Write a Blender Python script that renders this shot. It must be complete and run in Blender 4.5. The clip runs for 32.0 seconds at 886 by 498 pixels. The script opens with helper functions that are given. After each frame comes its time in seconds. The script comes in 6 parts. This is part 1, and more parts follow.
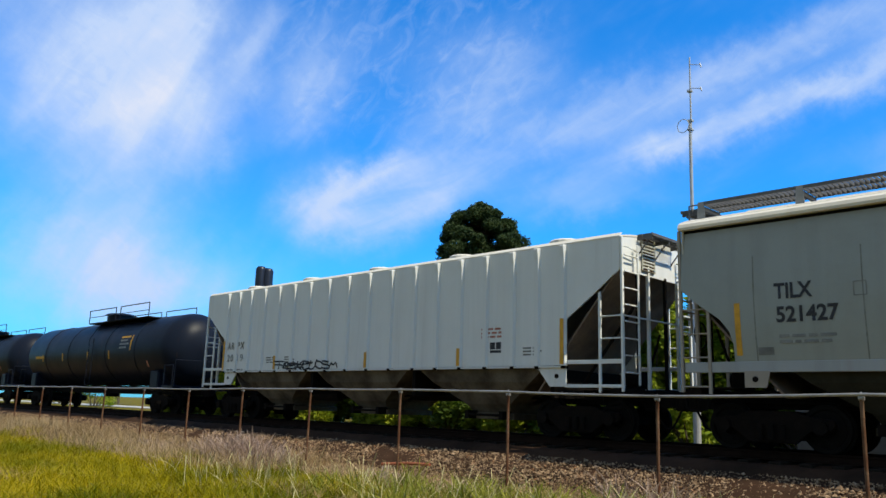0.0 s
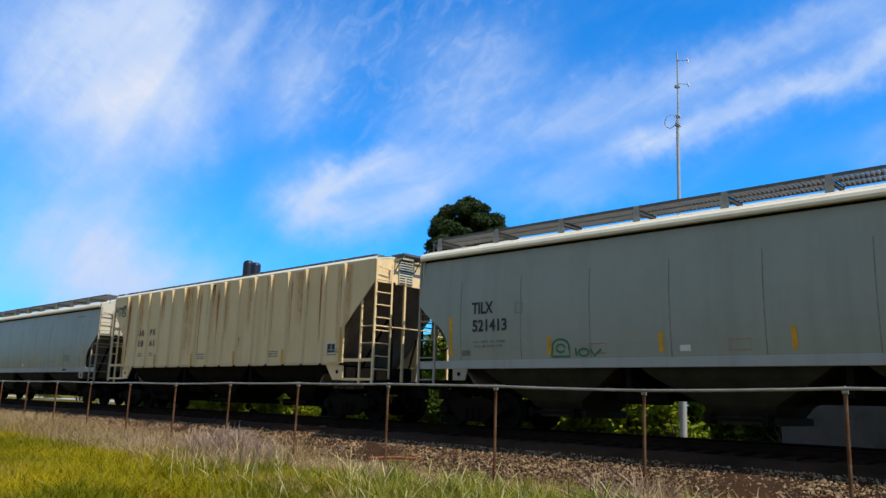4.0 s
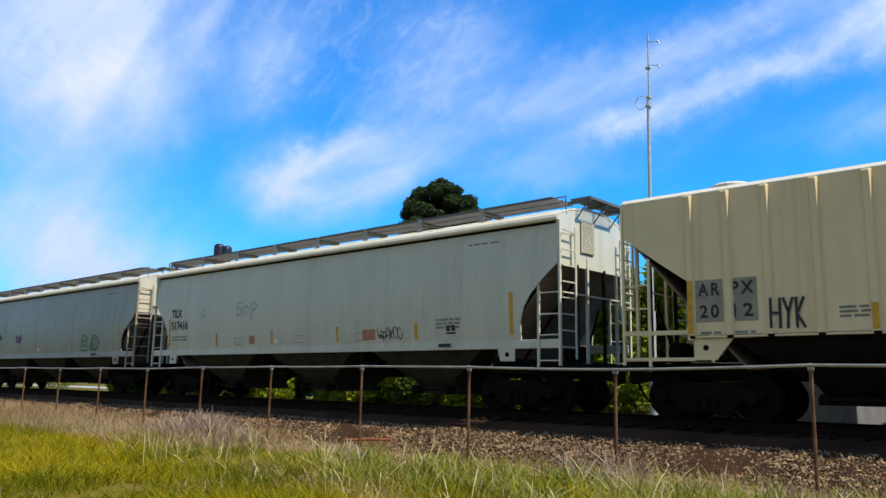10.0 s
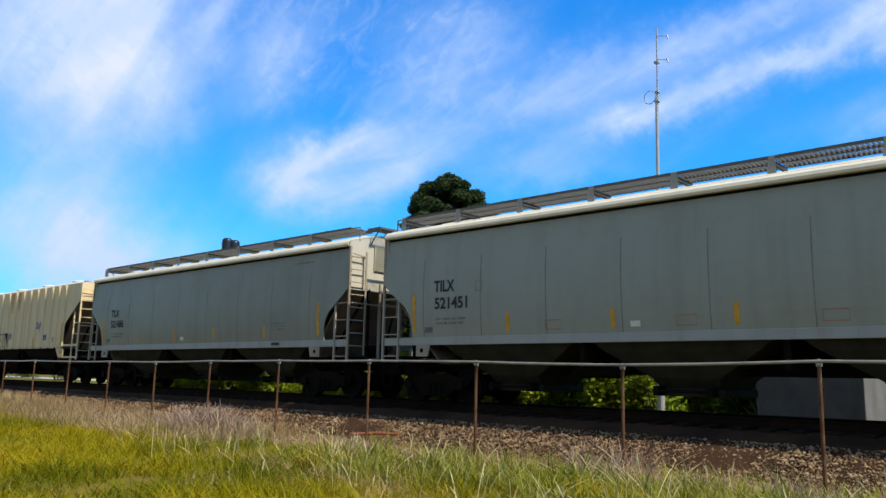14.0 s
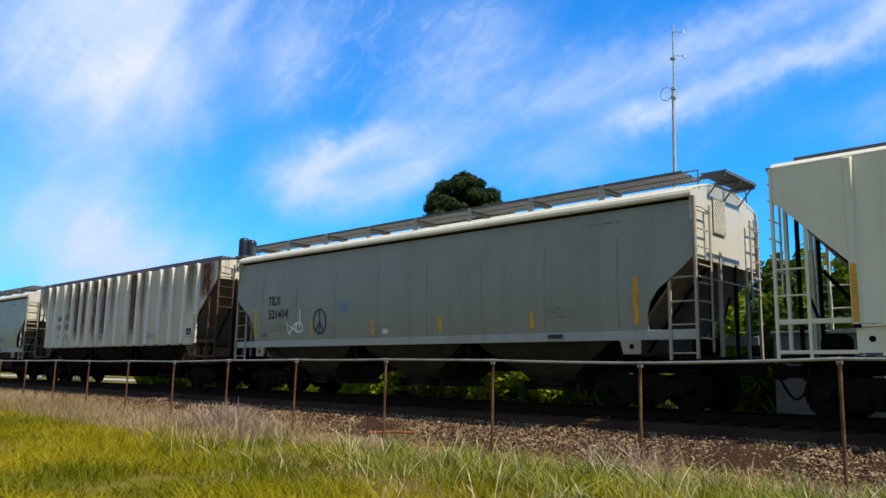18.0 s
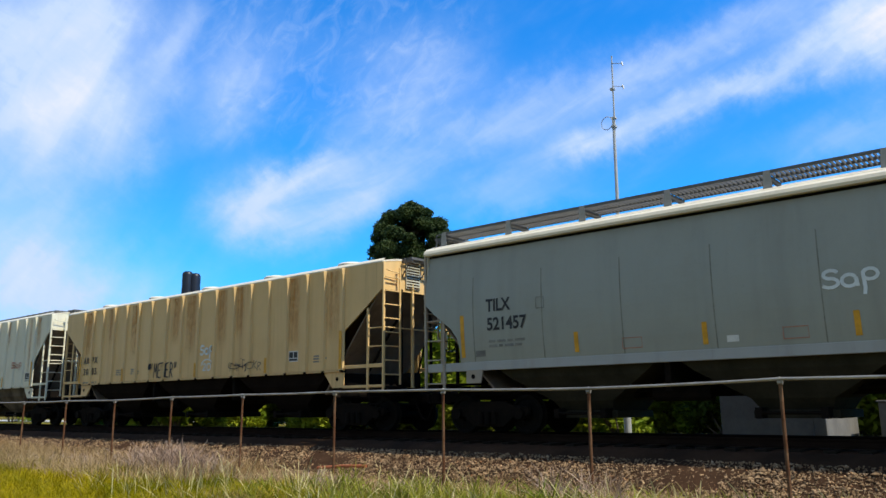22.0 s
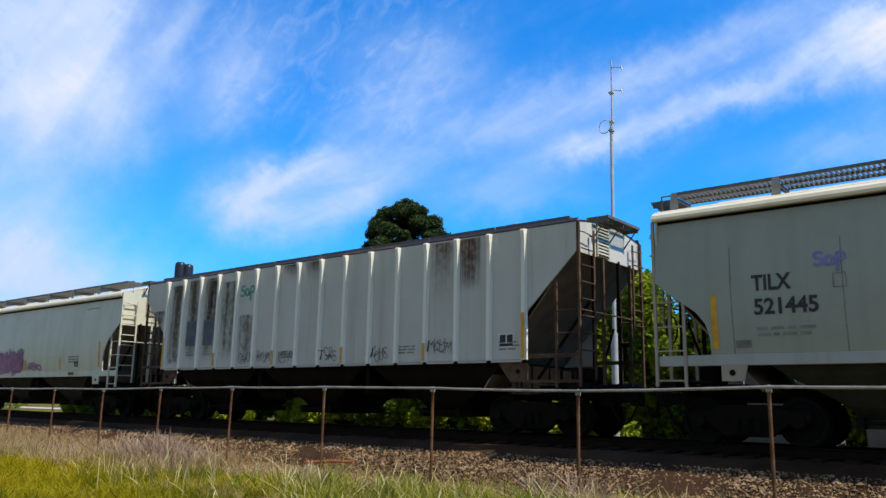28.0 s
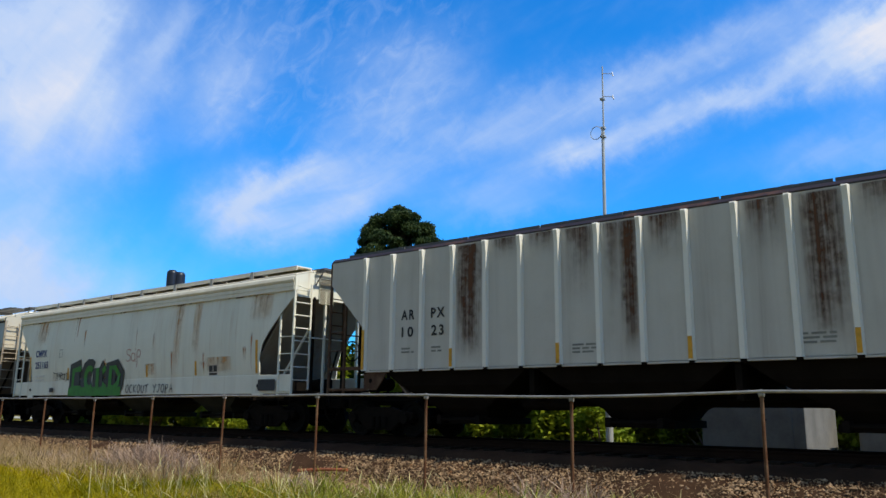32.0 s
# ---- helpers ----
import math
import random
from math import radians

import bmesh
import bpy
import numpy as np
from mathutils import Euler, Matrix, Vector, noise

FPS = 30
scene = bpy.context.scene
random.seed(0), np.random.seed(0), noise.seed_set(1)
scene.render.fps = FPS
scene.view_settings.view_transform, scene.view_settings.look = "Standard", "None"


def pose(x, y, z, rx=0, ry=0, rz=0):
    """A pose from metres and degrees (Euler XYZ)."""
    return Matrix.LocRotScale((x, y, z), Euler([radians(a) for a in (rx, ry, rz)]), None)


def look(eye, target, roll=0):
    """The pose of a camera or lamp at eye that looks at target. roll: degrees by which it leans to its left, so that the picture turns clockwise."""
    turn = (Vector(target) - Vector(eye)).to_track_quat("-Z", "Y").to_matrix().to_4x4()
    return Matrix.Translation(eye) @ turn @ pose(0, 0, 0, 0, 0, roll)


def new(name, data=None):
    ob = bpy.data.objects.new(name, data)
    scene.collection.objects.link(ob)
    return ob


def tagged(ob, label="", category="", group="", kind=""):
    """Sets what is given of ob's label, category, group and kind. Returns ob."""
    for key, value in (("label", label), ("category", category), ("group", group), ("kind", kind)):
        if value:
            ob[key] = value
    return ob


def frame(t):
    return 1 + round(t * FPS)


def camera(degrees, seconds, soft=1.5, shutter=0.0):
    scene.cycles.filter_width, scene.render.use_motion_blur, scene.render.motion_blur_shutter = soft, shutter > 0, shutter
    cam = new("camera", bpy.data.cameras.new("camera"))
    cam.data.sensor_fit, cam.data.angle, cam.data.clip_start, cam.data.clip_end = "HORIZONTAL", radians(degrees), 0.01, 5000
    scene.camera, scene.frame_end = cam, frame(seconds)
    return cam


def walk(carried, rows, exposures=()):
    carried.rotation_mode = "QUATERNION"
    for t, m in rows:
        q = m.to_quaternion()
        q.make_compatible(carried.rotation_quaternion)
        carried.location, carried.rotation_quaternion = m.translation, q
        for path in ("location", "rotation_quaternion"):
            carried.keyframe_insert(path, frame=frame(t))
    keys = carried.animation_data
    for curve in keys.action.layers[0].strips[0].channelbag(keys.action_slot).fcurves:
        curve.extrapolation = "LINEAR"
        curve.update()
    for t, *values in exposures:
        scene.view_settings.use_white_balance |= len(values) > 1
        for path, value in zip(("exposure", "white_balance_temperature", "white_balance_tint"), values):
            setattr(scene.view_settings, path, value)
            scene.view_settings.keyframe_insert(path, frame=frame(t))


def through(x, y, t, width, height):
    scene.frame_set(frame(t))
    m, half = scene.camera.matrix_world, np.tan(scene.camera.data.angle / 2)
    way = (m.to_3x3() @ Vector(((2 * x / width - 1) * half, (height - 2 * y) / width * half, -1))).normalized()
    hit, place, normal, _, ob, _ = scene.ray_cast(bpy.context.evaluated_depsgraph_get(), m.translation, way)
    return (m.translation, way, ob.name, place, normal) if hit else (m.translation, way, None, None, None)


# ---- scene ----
cam = camera(59.3, 32.0)
EYE = (0.0, 0.0, 0.645)
TURNS = [
    (0, 44.52, 11.40, -1.75), (0.5, 44.35, 11.56, -1.63), (1, 44.16, 11.44, -1.51), (1.5, 44.06, 11.73, -1.66),
    (2, 44.34, 11.19, -1.64), (2.5, 43.68, 11.41, -1.77), (3, 43.68, 11.43, -1.59), (3.5, 43.54, 11.22, -1.71),
    (5.5, 43.97, 10.69, -1.56), (6, 43.83, 10.85, -1.41), (6.5, 44.19, 10.48, -0.64), (7, 45.24, 10.03, -0.19),
    (7.5, 44.69, 9.11, 0.20), (8, 43.57, 9.89, 0.16), (8.5, 43.43, 9.89, -0.67), (9, 42.63, 11.20, -0.84),
    (9.5, 41.78, 9.51, -0.96), (10, 41.73, 9.74, -0.96), (10.5, 41.30, 10.40, -1.20), (11, 42.12, 10.10, -0.29),
    (11.5, 42.53, 9.93, 0.01), (12, 42.68, 9.71, 0.89), (12.5, 41.90, 10.06, 0.03), (13, 43.06, 9.90, 0.51),
    (13.5, 42.36, 9.80, -0.54), (14, 42.24, 9.34, -1.19), (14.5, 42.10, 9.48, -1.18), (16.5, 43.57, 9.40, -1.55),
    (17, 43.32, 9.03, -0.89), (17.5, 43.04, 9.38, -1.17), (18, 43.45, 9.22, -1.06), (18.5, 43.35, 9.79, -0.95),
    (19, 43.36, 10.78, -0.61), (19.5, 42.91, 10.42, -0.59), (20, 43.16, 9.42, -0.57), (20.5, 43.08, 10.23, -0.67),
    (21, 42.99, 9.84, -0.57), (21.5, 42.24, 9.87, -0.43), (22, 39.85, 11.40, 0.60), (22.5, 39.92, 11.64, 0.12),
    (23, 39.52, 11.22, -0.69), (23.5, 39.07, 11.24, -1.71), (24, 38.20, 10.92, -1.26), (24.5, 37.18, 11.47, -1.41),
    (26.5, 39.02, 11.38, -1.72), (27, 39.15, 11.49, -1.33), (27.5, 39.16, 11.74, -1.28), (28, 39.08, 11.29, -1.02),
    (28.5, 38.77, 11.40, -1.00), (29, 39.09, 11.38, -1.57), (29.5, 39.06, 11.38, -1.60), (30, 39.02, 11.75, -1.23),
    (30.5, 38.95, 12.06, -0.99), (31, 38.86, 11.59, -0.66), (31.5, 38.48, 11.61, -0.39), (32, 38.61, 11.78, -0.62),
]
walk(cam, [(t, pose(*EYE, 90 + pitch, roll, yaw)) for t, yaw, pitch, roll in TURNS],
     exposures=[(0.0, -0.01, 7250, 4), (1.0, -0.1, 7250, 4), (2.0, 0.0, 7250, 4), (6.0, -0.06, 7250, 4), (7.0, 0.04, 7300, 4), (9.0, 0.12, 7300, 4), (21.0, 0.11, 7300, 4), (23.0, 0.12, 7250, 4),
                (27.0, 0.06, 7250, 4), (29.0, 0.06, 7250, 4), (30.0, 0.12, 7250, 4), (31.0, -0.06, 7200, 4), (32.0, -0.07, 7200, 4)])


def travelled(t):
    """Metres that the train has gone since the start."""
    a = t / 10
    return 108.995 * a + 0.522 * a * a + 0.0762 * a ** 3

# ---- world and sun ----
SUN = Vector((0.60, 0.08, 0.79)).normalized()
world = bpy.data.worlds.new("sky")
scene.world = world
world.use_nodes = True


SKY_STRENGTH = 0.092
SKY_TINT = (0.06, 1.45, 3.0)
HAZE = (2.1, 5.3, 8.6)
CLOUD = (5.7, 7.5, 12.0)
FILL_VEIL = (3.45, 3.95, 4.25)
CORE = (8.8, 9.2, 11.6)
# drifts of cirrus: bearing, height, turn, length and width in degrees, thickness
BANK = ((69.5, 23.5, 15, 6.5, 6.5, 0.98), (64.8, 25.5, 70, 4.5, 3.0, 0.62), (72.0, 19.5, 9, 6.5, 3.6, 0.45), (66.0, 19.5, 9, 4.5, 2.6, 0.5), (60.0, 24, 68, 4, 1.3, 0.5),
        (55.5, 22, 58, 3.4, 2.1, 0.5), (55.6, 24.8, 24, 5.5, 3.2, 0.19), (62.7, 17.6, 80, 2.5, 1.6, 0.35), (69.4, 9.6, 6, 5.2, 3.0, 0.9), (67.5, 15.0, 19, 4.4, 2.8, 0.48), (66.2, 6.9, 8, 6.5, 2.4, 0.85))
MIDDLE_BAND = ((54.1, 14.6, 15, 2.8, 2.2, 0.72), (50.3, 16.7, 24, 4.2, 1.0, 0.85), (52.6, 12.9, 6, 3.0, 1.7, 0.6), (45.7, 16.6, 20, 6.0, 1.9, 0.6),
               (47.0, 14.1, 24, 3.6, 1.6, 0.5), (40.2, 22.6, 27, 4.3, 2.8, 0.24), (44.3, 21.1, 12, 4.7, 1.4, 0.3), (43.1, 24.9, 7, 5.6, 3.2, 0.28))
STREAKS = ((35.4, 20.7, 22, 5.6, 1.4, 0.38), (27.1, 22.8, 6, 5.9, 1.6, 0.47), (18.8, 24.9, 15, 7, 1.4, 0.66), (28.4, 18.4, 8, 3.2, 1, 0.71), (22.9, 20.1, 14, 5.3, 1.2, 0.6),
           (16.5, 21.8, 11, 5.2, 1.2, 0.75), (31.7, 19.9, 9, 5.6, 2, 0.38), (35.1, 16.2, 8, 5.6, 1.3, 0.4), (33.4, 14.8, 6, 5, 1, 0.3), (6.8, 23.8, -9, 4.6, 2.0, 2.2), (9.9, 17.2, 2, 5.9, 1.4, 0.38), (10.2, 22.1, -18, 3.5, 1.6, 0.47))
REST = ((-30, 35, 20, 25, 9, 0.8), (125, 26, 10, 20, 7, 0.5), (-150, 24, 0, 25, 7, 0.5), (-105, 45, 0, 25, 8, 0.5))
CLOUDS = BANK + MIDDLE_BAND + STREAKS + REST


class Nodes:
    """Small helper to wire shader nodes."""

    def __init__(self, tree):
        self.tree = tree

    def add(self, kind):
        return self.tree.nodes.new("ShaderNode" + kind)

    def put(self, socket, value):
        if isinstance(value, bpy.types.NodeSocket):
            self.tree.links.new(value, socket)
        else:
            socket.default_value = value

    def math(self, op, a, b=0.0, c=0.0, clamp=False):
        node = self.add("Math")
        node.operation, node.use_clamp = op, clamp
        for i, value in enumerate((a, b, c)):
            self.put(node.inputs[i], value)
        return node.outputs[0]

    def noise(self, vector, scale, detail=4.0, rough=0.55, warp=0.0):
        node = self.add("TexNoise")
        for key, value in (("Vector", vector), ("Scale", scale), ("Detail", detail), ("Roughness", rough), ("Distortion", warp)):
            self.put(node.inputs[key], value)
        return node.outputs["Fac"]

    def scaled(self, vector, scale, turn=(0, 0, 0)):
        node = self.add("Mapping")
        self.put(node.inputs["Vector"], vector)
        node.inputs["Rotation"].default_value = turn
        node.inputs["Scale"].default_value = scale
        return node.outputs[0]

    def ramp(self, value, low, high):
        node = self.add("MapRange")
        node.interpolation_type = "SMOOTHSTEP"
        self.put(node.inputs[0], value)
        node.inputs[1].default_value, node.inputs[2].default_value = low, high
        return node.outputs[0]

    def mix(self, fac, a, b, blend="MIX"):
        node = self.add("Mix")
        node.data_type, node.blend_type = "RGBA", blend
        self.put(node.inputs[0], fac)
        self.put(node.inputs[6], a if isinstance(a, bpy.types.NodeSocket) else (*a, 1))
        self.put(node.inputs[7], b if isinstance(b, bpy.types.NodeSocket) else (*b, 1))
        return node.outputs[2]


def build_sky():
    """A clear blue sky with high streaky cirrus clouds."""
    n = Nodes(world.node_tree)
    sky = n.add("TexSky")
    sky.sky_type, sky.sun_disc = "NISHITA", False
    sky.sun_elevation, sky.sun_rotation = math.asin(SUN.z), math.atan2(SUN.x, SUN.y)
    sky.air_density, sky.dust_density, sky.ozone_density = 1.0, 0.3, 3.0
    way = n.add("TexCoord").outputs["Generated"]
    part = n.add("SeparateXYZ")
    n.put(part.inputs[0], way)
    x, y, z = part.outputs
    az = n.math("MULTIPLY", n.math("ARCTAN2", n.math("MULTIPLY", x, -1.0), y), 57.2958)
    el = n.math("MULTIPLY", n.math("ARCSINE", z), 57.2958)
    flat = n.add("CombineXYZ")
    n.put(flat.inputs[0], n.math("MULTIPLY", az, 0.1))
    n.put(flat.inputs[1], n.math("MULTIPLY", el, 0.1))
    flat = flat.outputs[0]
    drifts = CLOUDS
    total = None
    wob = n.math("MULTIPLY", n.math("SUBTRACT", n.noise(flat, 2.2, 6.0, 0.62), 0.5), 4.6)
    wob2 = n.math("MULTIPLY", n.math("SUBTRACT", n.noise(n.scaled(flat, (1, 1, 1), (0, 0, 2.0)), 2.6, 6.0, 0.62), 0.5), 3.8)
    azw, elw = n.math("ADD", az, wob), n.math("ADD", el, wob2)
    for a, e, turn, long, wide, thick in drifts:
        c, s = math.cos(radians(turn)), math.sin(radians(turn))
        da, de = n.math("SUBTRACT", a, azw), n.math("SUBTRACT", elw, e)
        p = n.math("DIVIDE", n.math("ADD", n.math("MULTIPLY", da, c), n.math("MULTIPLY", de, s)), long)
        q = n.math("DIVIDE", n.math("SUBTRACT", n.math("MULTIPLY", de, c), n.math("MULTIPLY", da, s)), wide)
        r = n.math("ADD", n.math("MULTIPLY", p, p), n.math("MULTIPLY", q, q))
        g = n.math("MULTIPLY", n.math("EXPONENT", n.math("MULTIPLY", r, -1.0)), thick)
        total = g if total is None else n.math("ADD", total, g)
    # fibres that run up to the right, and fine ripples
    def drawn(turn, long, wide, scale, detail, rough, warp):
        return n.noise(n.scaled(n.scaled(flat, (1, 1, 1), (0, 0, turn)), (long, wide, 1.0)), scale, detail, rough, warp)

    steep = n.ramp(azw, 49.0, 58.0)
    fine, broad = drawn(0.42, 1.0, 3.6, 1.6, 5.0, 0.55, 0.5), drawn(1.05, 0.9, 2.6, 1.5, 4.0, 0.5, 0.4)
    fibre = n.math("ADD", n.math("MULTIPLY", fine, n.math("SUBTRACT", 1.0, steep)), n.math("MULTIPLY", broad, steep))
    ripple = drawn(-0.5, 4.0, 8.0, 1.6, 4.0, 0.55, 0.8)
    veil = n.ramp(drawn(0.45, 0.7, 2.2, 1.0, 4.0, 0.55, 0.3), 0.42, 0.8)
    fleck = n.ramp(drawn(0.9, 1.9, 3.2, 2.0, 5.0, 0.6, 0.8), 0.42, 0.75)
    texture = n.math("ADD", n.math("MULTIPLY", n.ramp(fibre, 0.22, 0.8), 0.75), n.math("MULTIPLY", n.ramp(ripple, 0.3, 0.85), 0.2))
    dense = n.math("MULTIPLY", total, n.math("ADD", n.math("MULTIPLY", texture, 0.62), 0.62))
    cover = n.math("ADD", dense, n.math("MULTIPLY", veil, n.math("MULTIPLY", texture, 0.16)))
    mottled = n.math("MULTIPLY", n.ramp(azw, 34.0, 40.0), n.math("MULTIPLY", n.ramp(n.math("SUBTRACT", 62.0, azw), 0.0, 8.0), n.ramp(elw, 17.0, 21.0)))
    cover = n.math("ADD", cover, n.math("MULTIPLY", n.math("MULTIPLY", fleck, mottled), 0.2))
    cover = n.math("MINIMUM", n.math("MULTIPLY", cover, 0.95), 0.97, clamp=True)
    # haze towards the horizon
    haze = n.math("MULTIPLY", n.math("EXPONENT", n.math("MULTIPLY", n.math("ABSOLUTE", el), -0.14)), 0.62)
    blue = n.mix(1.0, sky.outputs[0], SKY_TINT, "MULTIPLY")
    blue = n.mix(haze, blue, HAZE)
    colour = n.mix(cover, blue, CLOUD)
    colour = n.mix(n.ramp(dense, 0.9, 2.0), colour, CORE)
    # added unseen fill: thin bright veil over the half of sky behind the meadow
    thin = n.math("MULTIPLY", n.ramp(n.math("MULTIPLY", y, -1.0), -0.25, 0.35), n.math("ADD", n.math("MULTIPLY", veil, 0.25), 0.68))
    colour = n.mix(thin, colour, FILL_VEIL)
    back = world.node_tree.nodes["Background"]
    n.put(back.inputs[0], colour)
    back.inputs[1].default_value = SKY_STRENGTH


build_sky()
sun = new("sun", bpy.data.lights.new("sun", "SUN"))
sun.data.energy, sun.data.angle, sun.data.color = 5.0, radians(0.53), (1.0, 0.94, 0.84)
sun.matrix_world = look(SUN * 60, (0, 0, 0))


# ---- materials ----
def material(name, colour, rough=0.7, metal=0.0, grain=0.25, scale=3.0, bump=0.15, fine=40.0, second=None, gloss=0.4):
    """A matt or metal surface with broad stains and fine grain."""
    m = bpy.data.materials.new(name)
    m.use_nodes = True
    n = Nodes(m.node_tree)
    bsdf = m.node_tree.nodes["Principled BSDF"]
    where = n.add("TexCoord").outputs["Object"]
    big, small = n.noise(where, scale, 5.0, 0.6), n.noise(where, fine, 4.0, 0.6)
    dark = second or tuple(c * 0.5 for c in colour)
    mixed = n.mix(n.math("MULTIPLY", n.ramp(big, 0.35, 0.75), min(1.0, grain * 2)), colour, dark)
    mixed = n.mix(n.math("MULTIPLY", n.ramp(small, 0.4, 0.8), grain), mixed, tuple(c * 0.55 for c in colour))
    n.put(bsdf.inputs["Base Color"], mixed)
    n.put(bsdf.inputs["Roughness"], n.math("ADD", n.math("MULTIPLY", small, 0.2), rough - 0.1, clamp=True))
    bsdf.inputs["Metallic"].default_value = metal
    bsdf.inputs["Specular IOR Level"].default_value = gloss
    if bump:
        b = n.add("Bump")
        b.inputs["Strength"].default_value, b.inputs["Distance"].default_value = bump, 0.02
        n.put(b.inputs["Height"], small)
        n.put(bsdf.inputs["Normal"], b.outputs[0])
    return m


def paint(name, colour, rust=0.0, dirt=0.3, rough=0.5, stain=(0.16, 0.07, 0.03), gloss=0.35):
    """Weathered car paint: drip streaks, soot and rust runs down the sheets."""
    m = bpy.data.materials.new(name)
    m.use_nodes = True
    n = Nodes(m.node_tree)
    bsdf = m.node_tree.nodes["Principled BSDF"]
    where = n.add("TexCoord").outputs["Object"]
    rand = n.add("ObjectInfo").outputs["Random"]
    part = n.add("SeparateXYZ")
    n.put(part.inputs[0], where)
    run = n.noise(n.scaled(where, (1.6, 1.6, 0.10)), 1.5, 5.0, 0.55, 0.2)
    thin = n.noise(n.scaled(where, (6.0, 6.0, 0.18)), 1.7, 4.0, 0.6, 0.3)
    cloud = n.noise(where, 0.9, 6.0, 0.65)
    fine = n.noise(where, 22.0, 4.0, 0.65)
    tone = n.mix(n.math("MULTIPLY", n.ramp(run, 0.42, 0.78), dirt), colour, tuple(c * 0.55 for c in colour))
    tone = n.mix(n.math("MULTIPLY", n.ramp(cloud, 0.4, 0.8), dirt * 0.8), tone, (colour[0] * 0.62, colour[1] * 0.58, colour[2] * 0.5))
    tone = n.mix(n.math("MULTIPLY", n.ramp(fine, 0.55, 0.75), 0.12), tone, tuple(c * 0.5 for c in colour))
    if rust:
        spots = n.math("MULTIPLY", n.ramp(thin, 0.56, 0.72), n.ramp(run, 0.47, 0.62))
        tone = n.mix(n.math("MULTIPLY", spots, rust, clamp=True), tone, stain)
        wide = n.math("MULTIPLY", n.ramp(n.noise(n.scaled(where, (0.62, 0.62, 0.05)), 1.5, 3.0, 0.55), 0.54, 0.66), n.ramp(thin, 0.3, 0.6))
        tone = n.mix(n.math("MULTIPLY", wide, rust * 0.75, clamp=True), tone, tuple(c * 1.2 for c in stain))
    tone = n.mix(n.math("MULTIPLY", rand, 0.1), tone, tuple(c * 0.8 for c in colour))
    bsdf.inputs["Specular IOR Level"].default_value = gloss
    n.put(bsdf.inputs["Base Color"], tone)
    n.put(bsdf.inputs["Roughness"], n.math("ADD", n.math("MULTIPLY", cloud, 0.3), rough - 0.15, clamp=True))
    b = n.add("Bump")
    b.inputs["Strength"].default_value, b.inputs["Distance"].default_value = 0.25, 0.02
    n.put(b.inputs["Height"], n.math("ADD", n.math("MULTIPLY", n.noise(n.scaled(where, (0.9, 1, 0.5)), 1.3, 2.0), 1.0), n.math("MULTIPLY", fine, 0.06)))
    n.put(bsdf.inputs["Normal"], b.outputs[0])
    return m


def leafy(name, colour, second, rough=0.55, through=0.3, patch=0.4, third=None):
    """Leaves and blades: tone varies from piece to piece and from patch to patch."""
    m = bpy.data.materials.new(name)
    m.use_nodes = True
    n = Nodes(m.node_tree)
    bsdf = m.node_tree.nodes["Principled BSDF"]
    rand = n.add("NewGeometry").outputs["Random Per Island"]
    where = n.add("TexCoord").outputs["Object"]
    area = n.ramp(n.noise(where, patch, 4.0, 0.6), 0.35, 0.65)
    tone = n.mix(n.math("ADD", n.math("MULTIPLY", rand, 0.4), n.math("MULTIPLY", area, 0.6)), colour, second)
    if third:
        odd = n.math("ADD", n.noise(n.scaled(where, (1.0, 1.4, 1.0), (0, 0, 0.7)), patch * 0.8, 4.0, 0.65), n.math("MULTIPLY", n.math("SUBTRACT", rand, 0.5), 0.22))
        tone = n.mix(n.ramp(odd, 0.61, 0.72), tone, third)
    n.put(bsdf.inputs["Base Color"], tone)
    bsdf.inputs["Roughness"].default_value = rough
    bsdf.inputs["Specular IOR Level"].default_value = 0.12
    bright = n.add("BsdfTranslucent")
    n.put(bright.inputs[0], tone)
    both = n.add("MixShader")
    both.inputs[0].default_value = through
    n.put(both.inputs[1], bsdf.outputs[0])
    n.put(both.inputs[2], bright.outputs[0])
    n.put(m.node_tree.nodes["Material Output"].inputs[0], both.outputs[0])
    return m


GREY = paint("grey_paint", (0.315, 0.33, 0.295), 0.05, 0.3, 0.36, gloss=0.45)
SOOTGREY = paint("soot_dulled_grey_paint", (0.262, 0.272, 0.238), 0.08, 0.34, 0.38, gloss=0.45)
# sill lighter than the sides: light on its upright face is in the colour
SILL = paint("lit_sill_grey_paint", (0.37, 0.38, 0.37), 0.2, 0.3, 0.45)
# ends of the grey cars: sunlight on them put into a brighter paint
SUNLIT_ENDS = paint("sunlit_end_paint", (0.56, 0.52, 0.44), 0.25, 0.25, 0.5, stain=(0.25, 0.13, 0.06))
GRIMY = paint("grimy_tan_steel_paint", (0.38, 0.325, 0.26), 0.4, 0.4, 0.6, stain=(0.12, 0.06, 0.03))
SEAM = material("sooty_weld_seam", (0.27, 0.27, 0.235), 0.8, 0.0, 0.9, 1.1, 0.1, 12.0, (0.12, 0.12, 0.105), 0.1)
PALE = paint("pale_grey_paint", (0.585, 0.575, 0.48), 0.12, 0.3, 0.36, gloss=0.5)
WHITE = paint("white_paint", (0.75, 0.76, 0.73), 0.1, 0.16)
CREAM = paint("cream_white_paint", (0.74, 0.71, 0.57), 0.2, 0.25, stain=(0.28, 0.14, 0.06))
TAN = paint("tan_paint", (0.82, 0.61, 0.345), 0.2, 0.28, stain=(0.2, 0.09, 0.035))
BUFF = paint("buff_paint", (0.79, 0.63, 0.395), 0.25, 0.25, stain=(0.26, 0.13, 0.06))
OCHRE = paint("ochre_paint", (0.74, 0.505, 0.235), 0.45, 0.28, stain=(0.3, 0.14, 0.05))
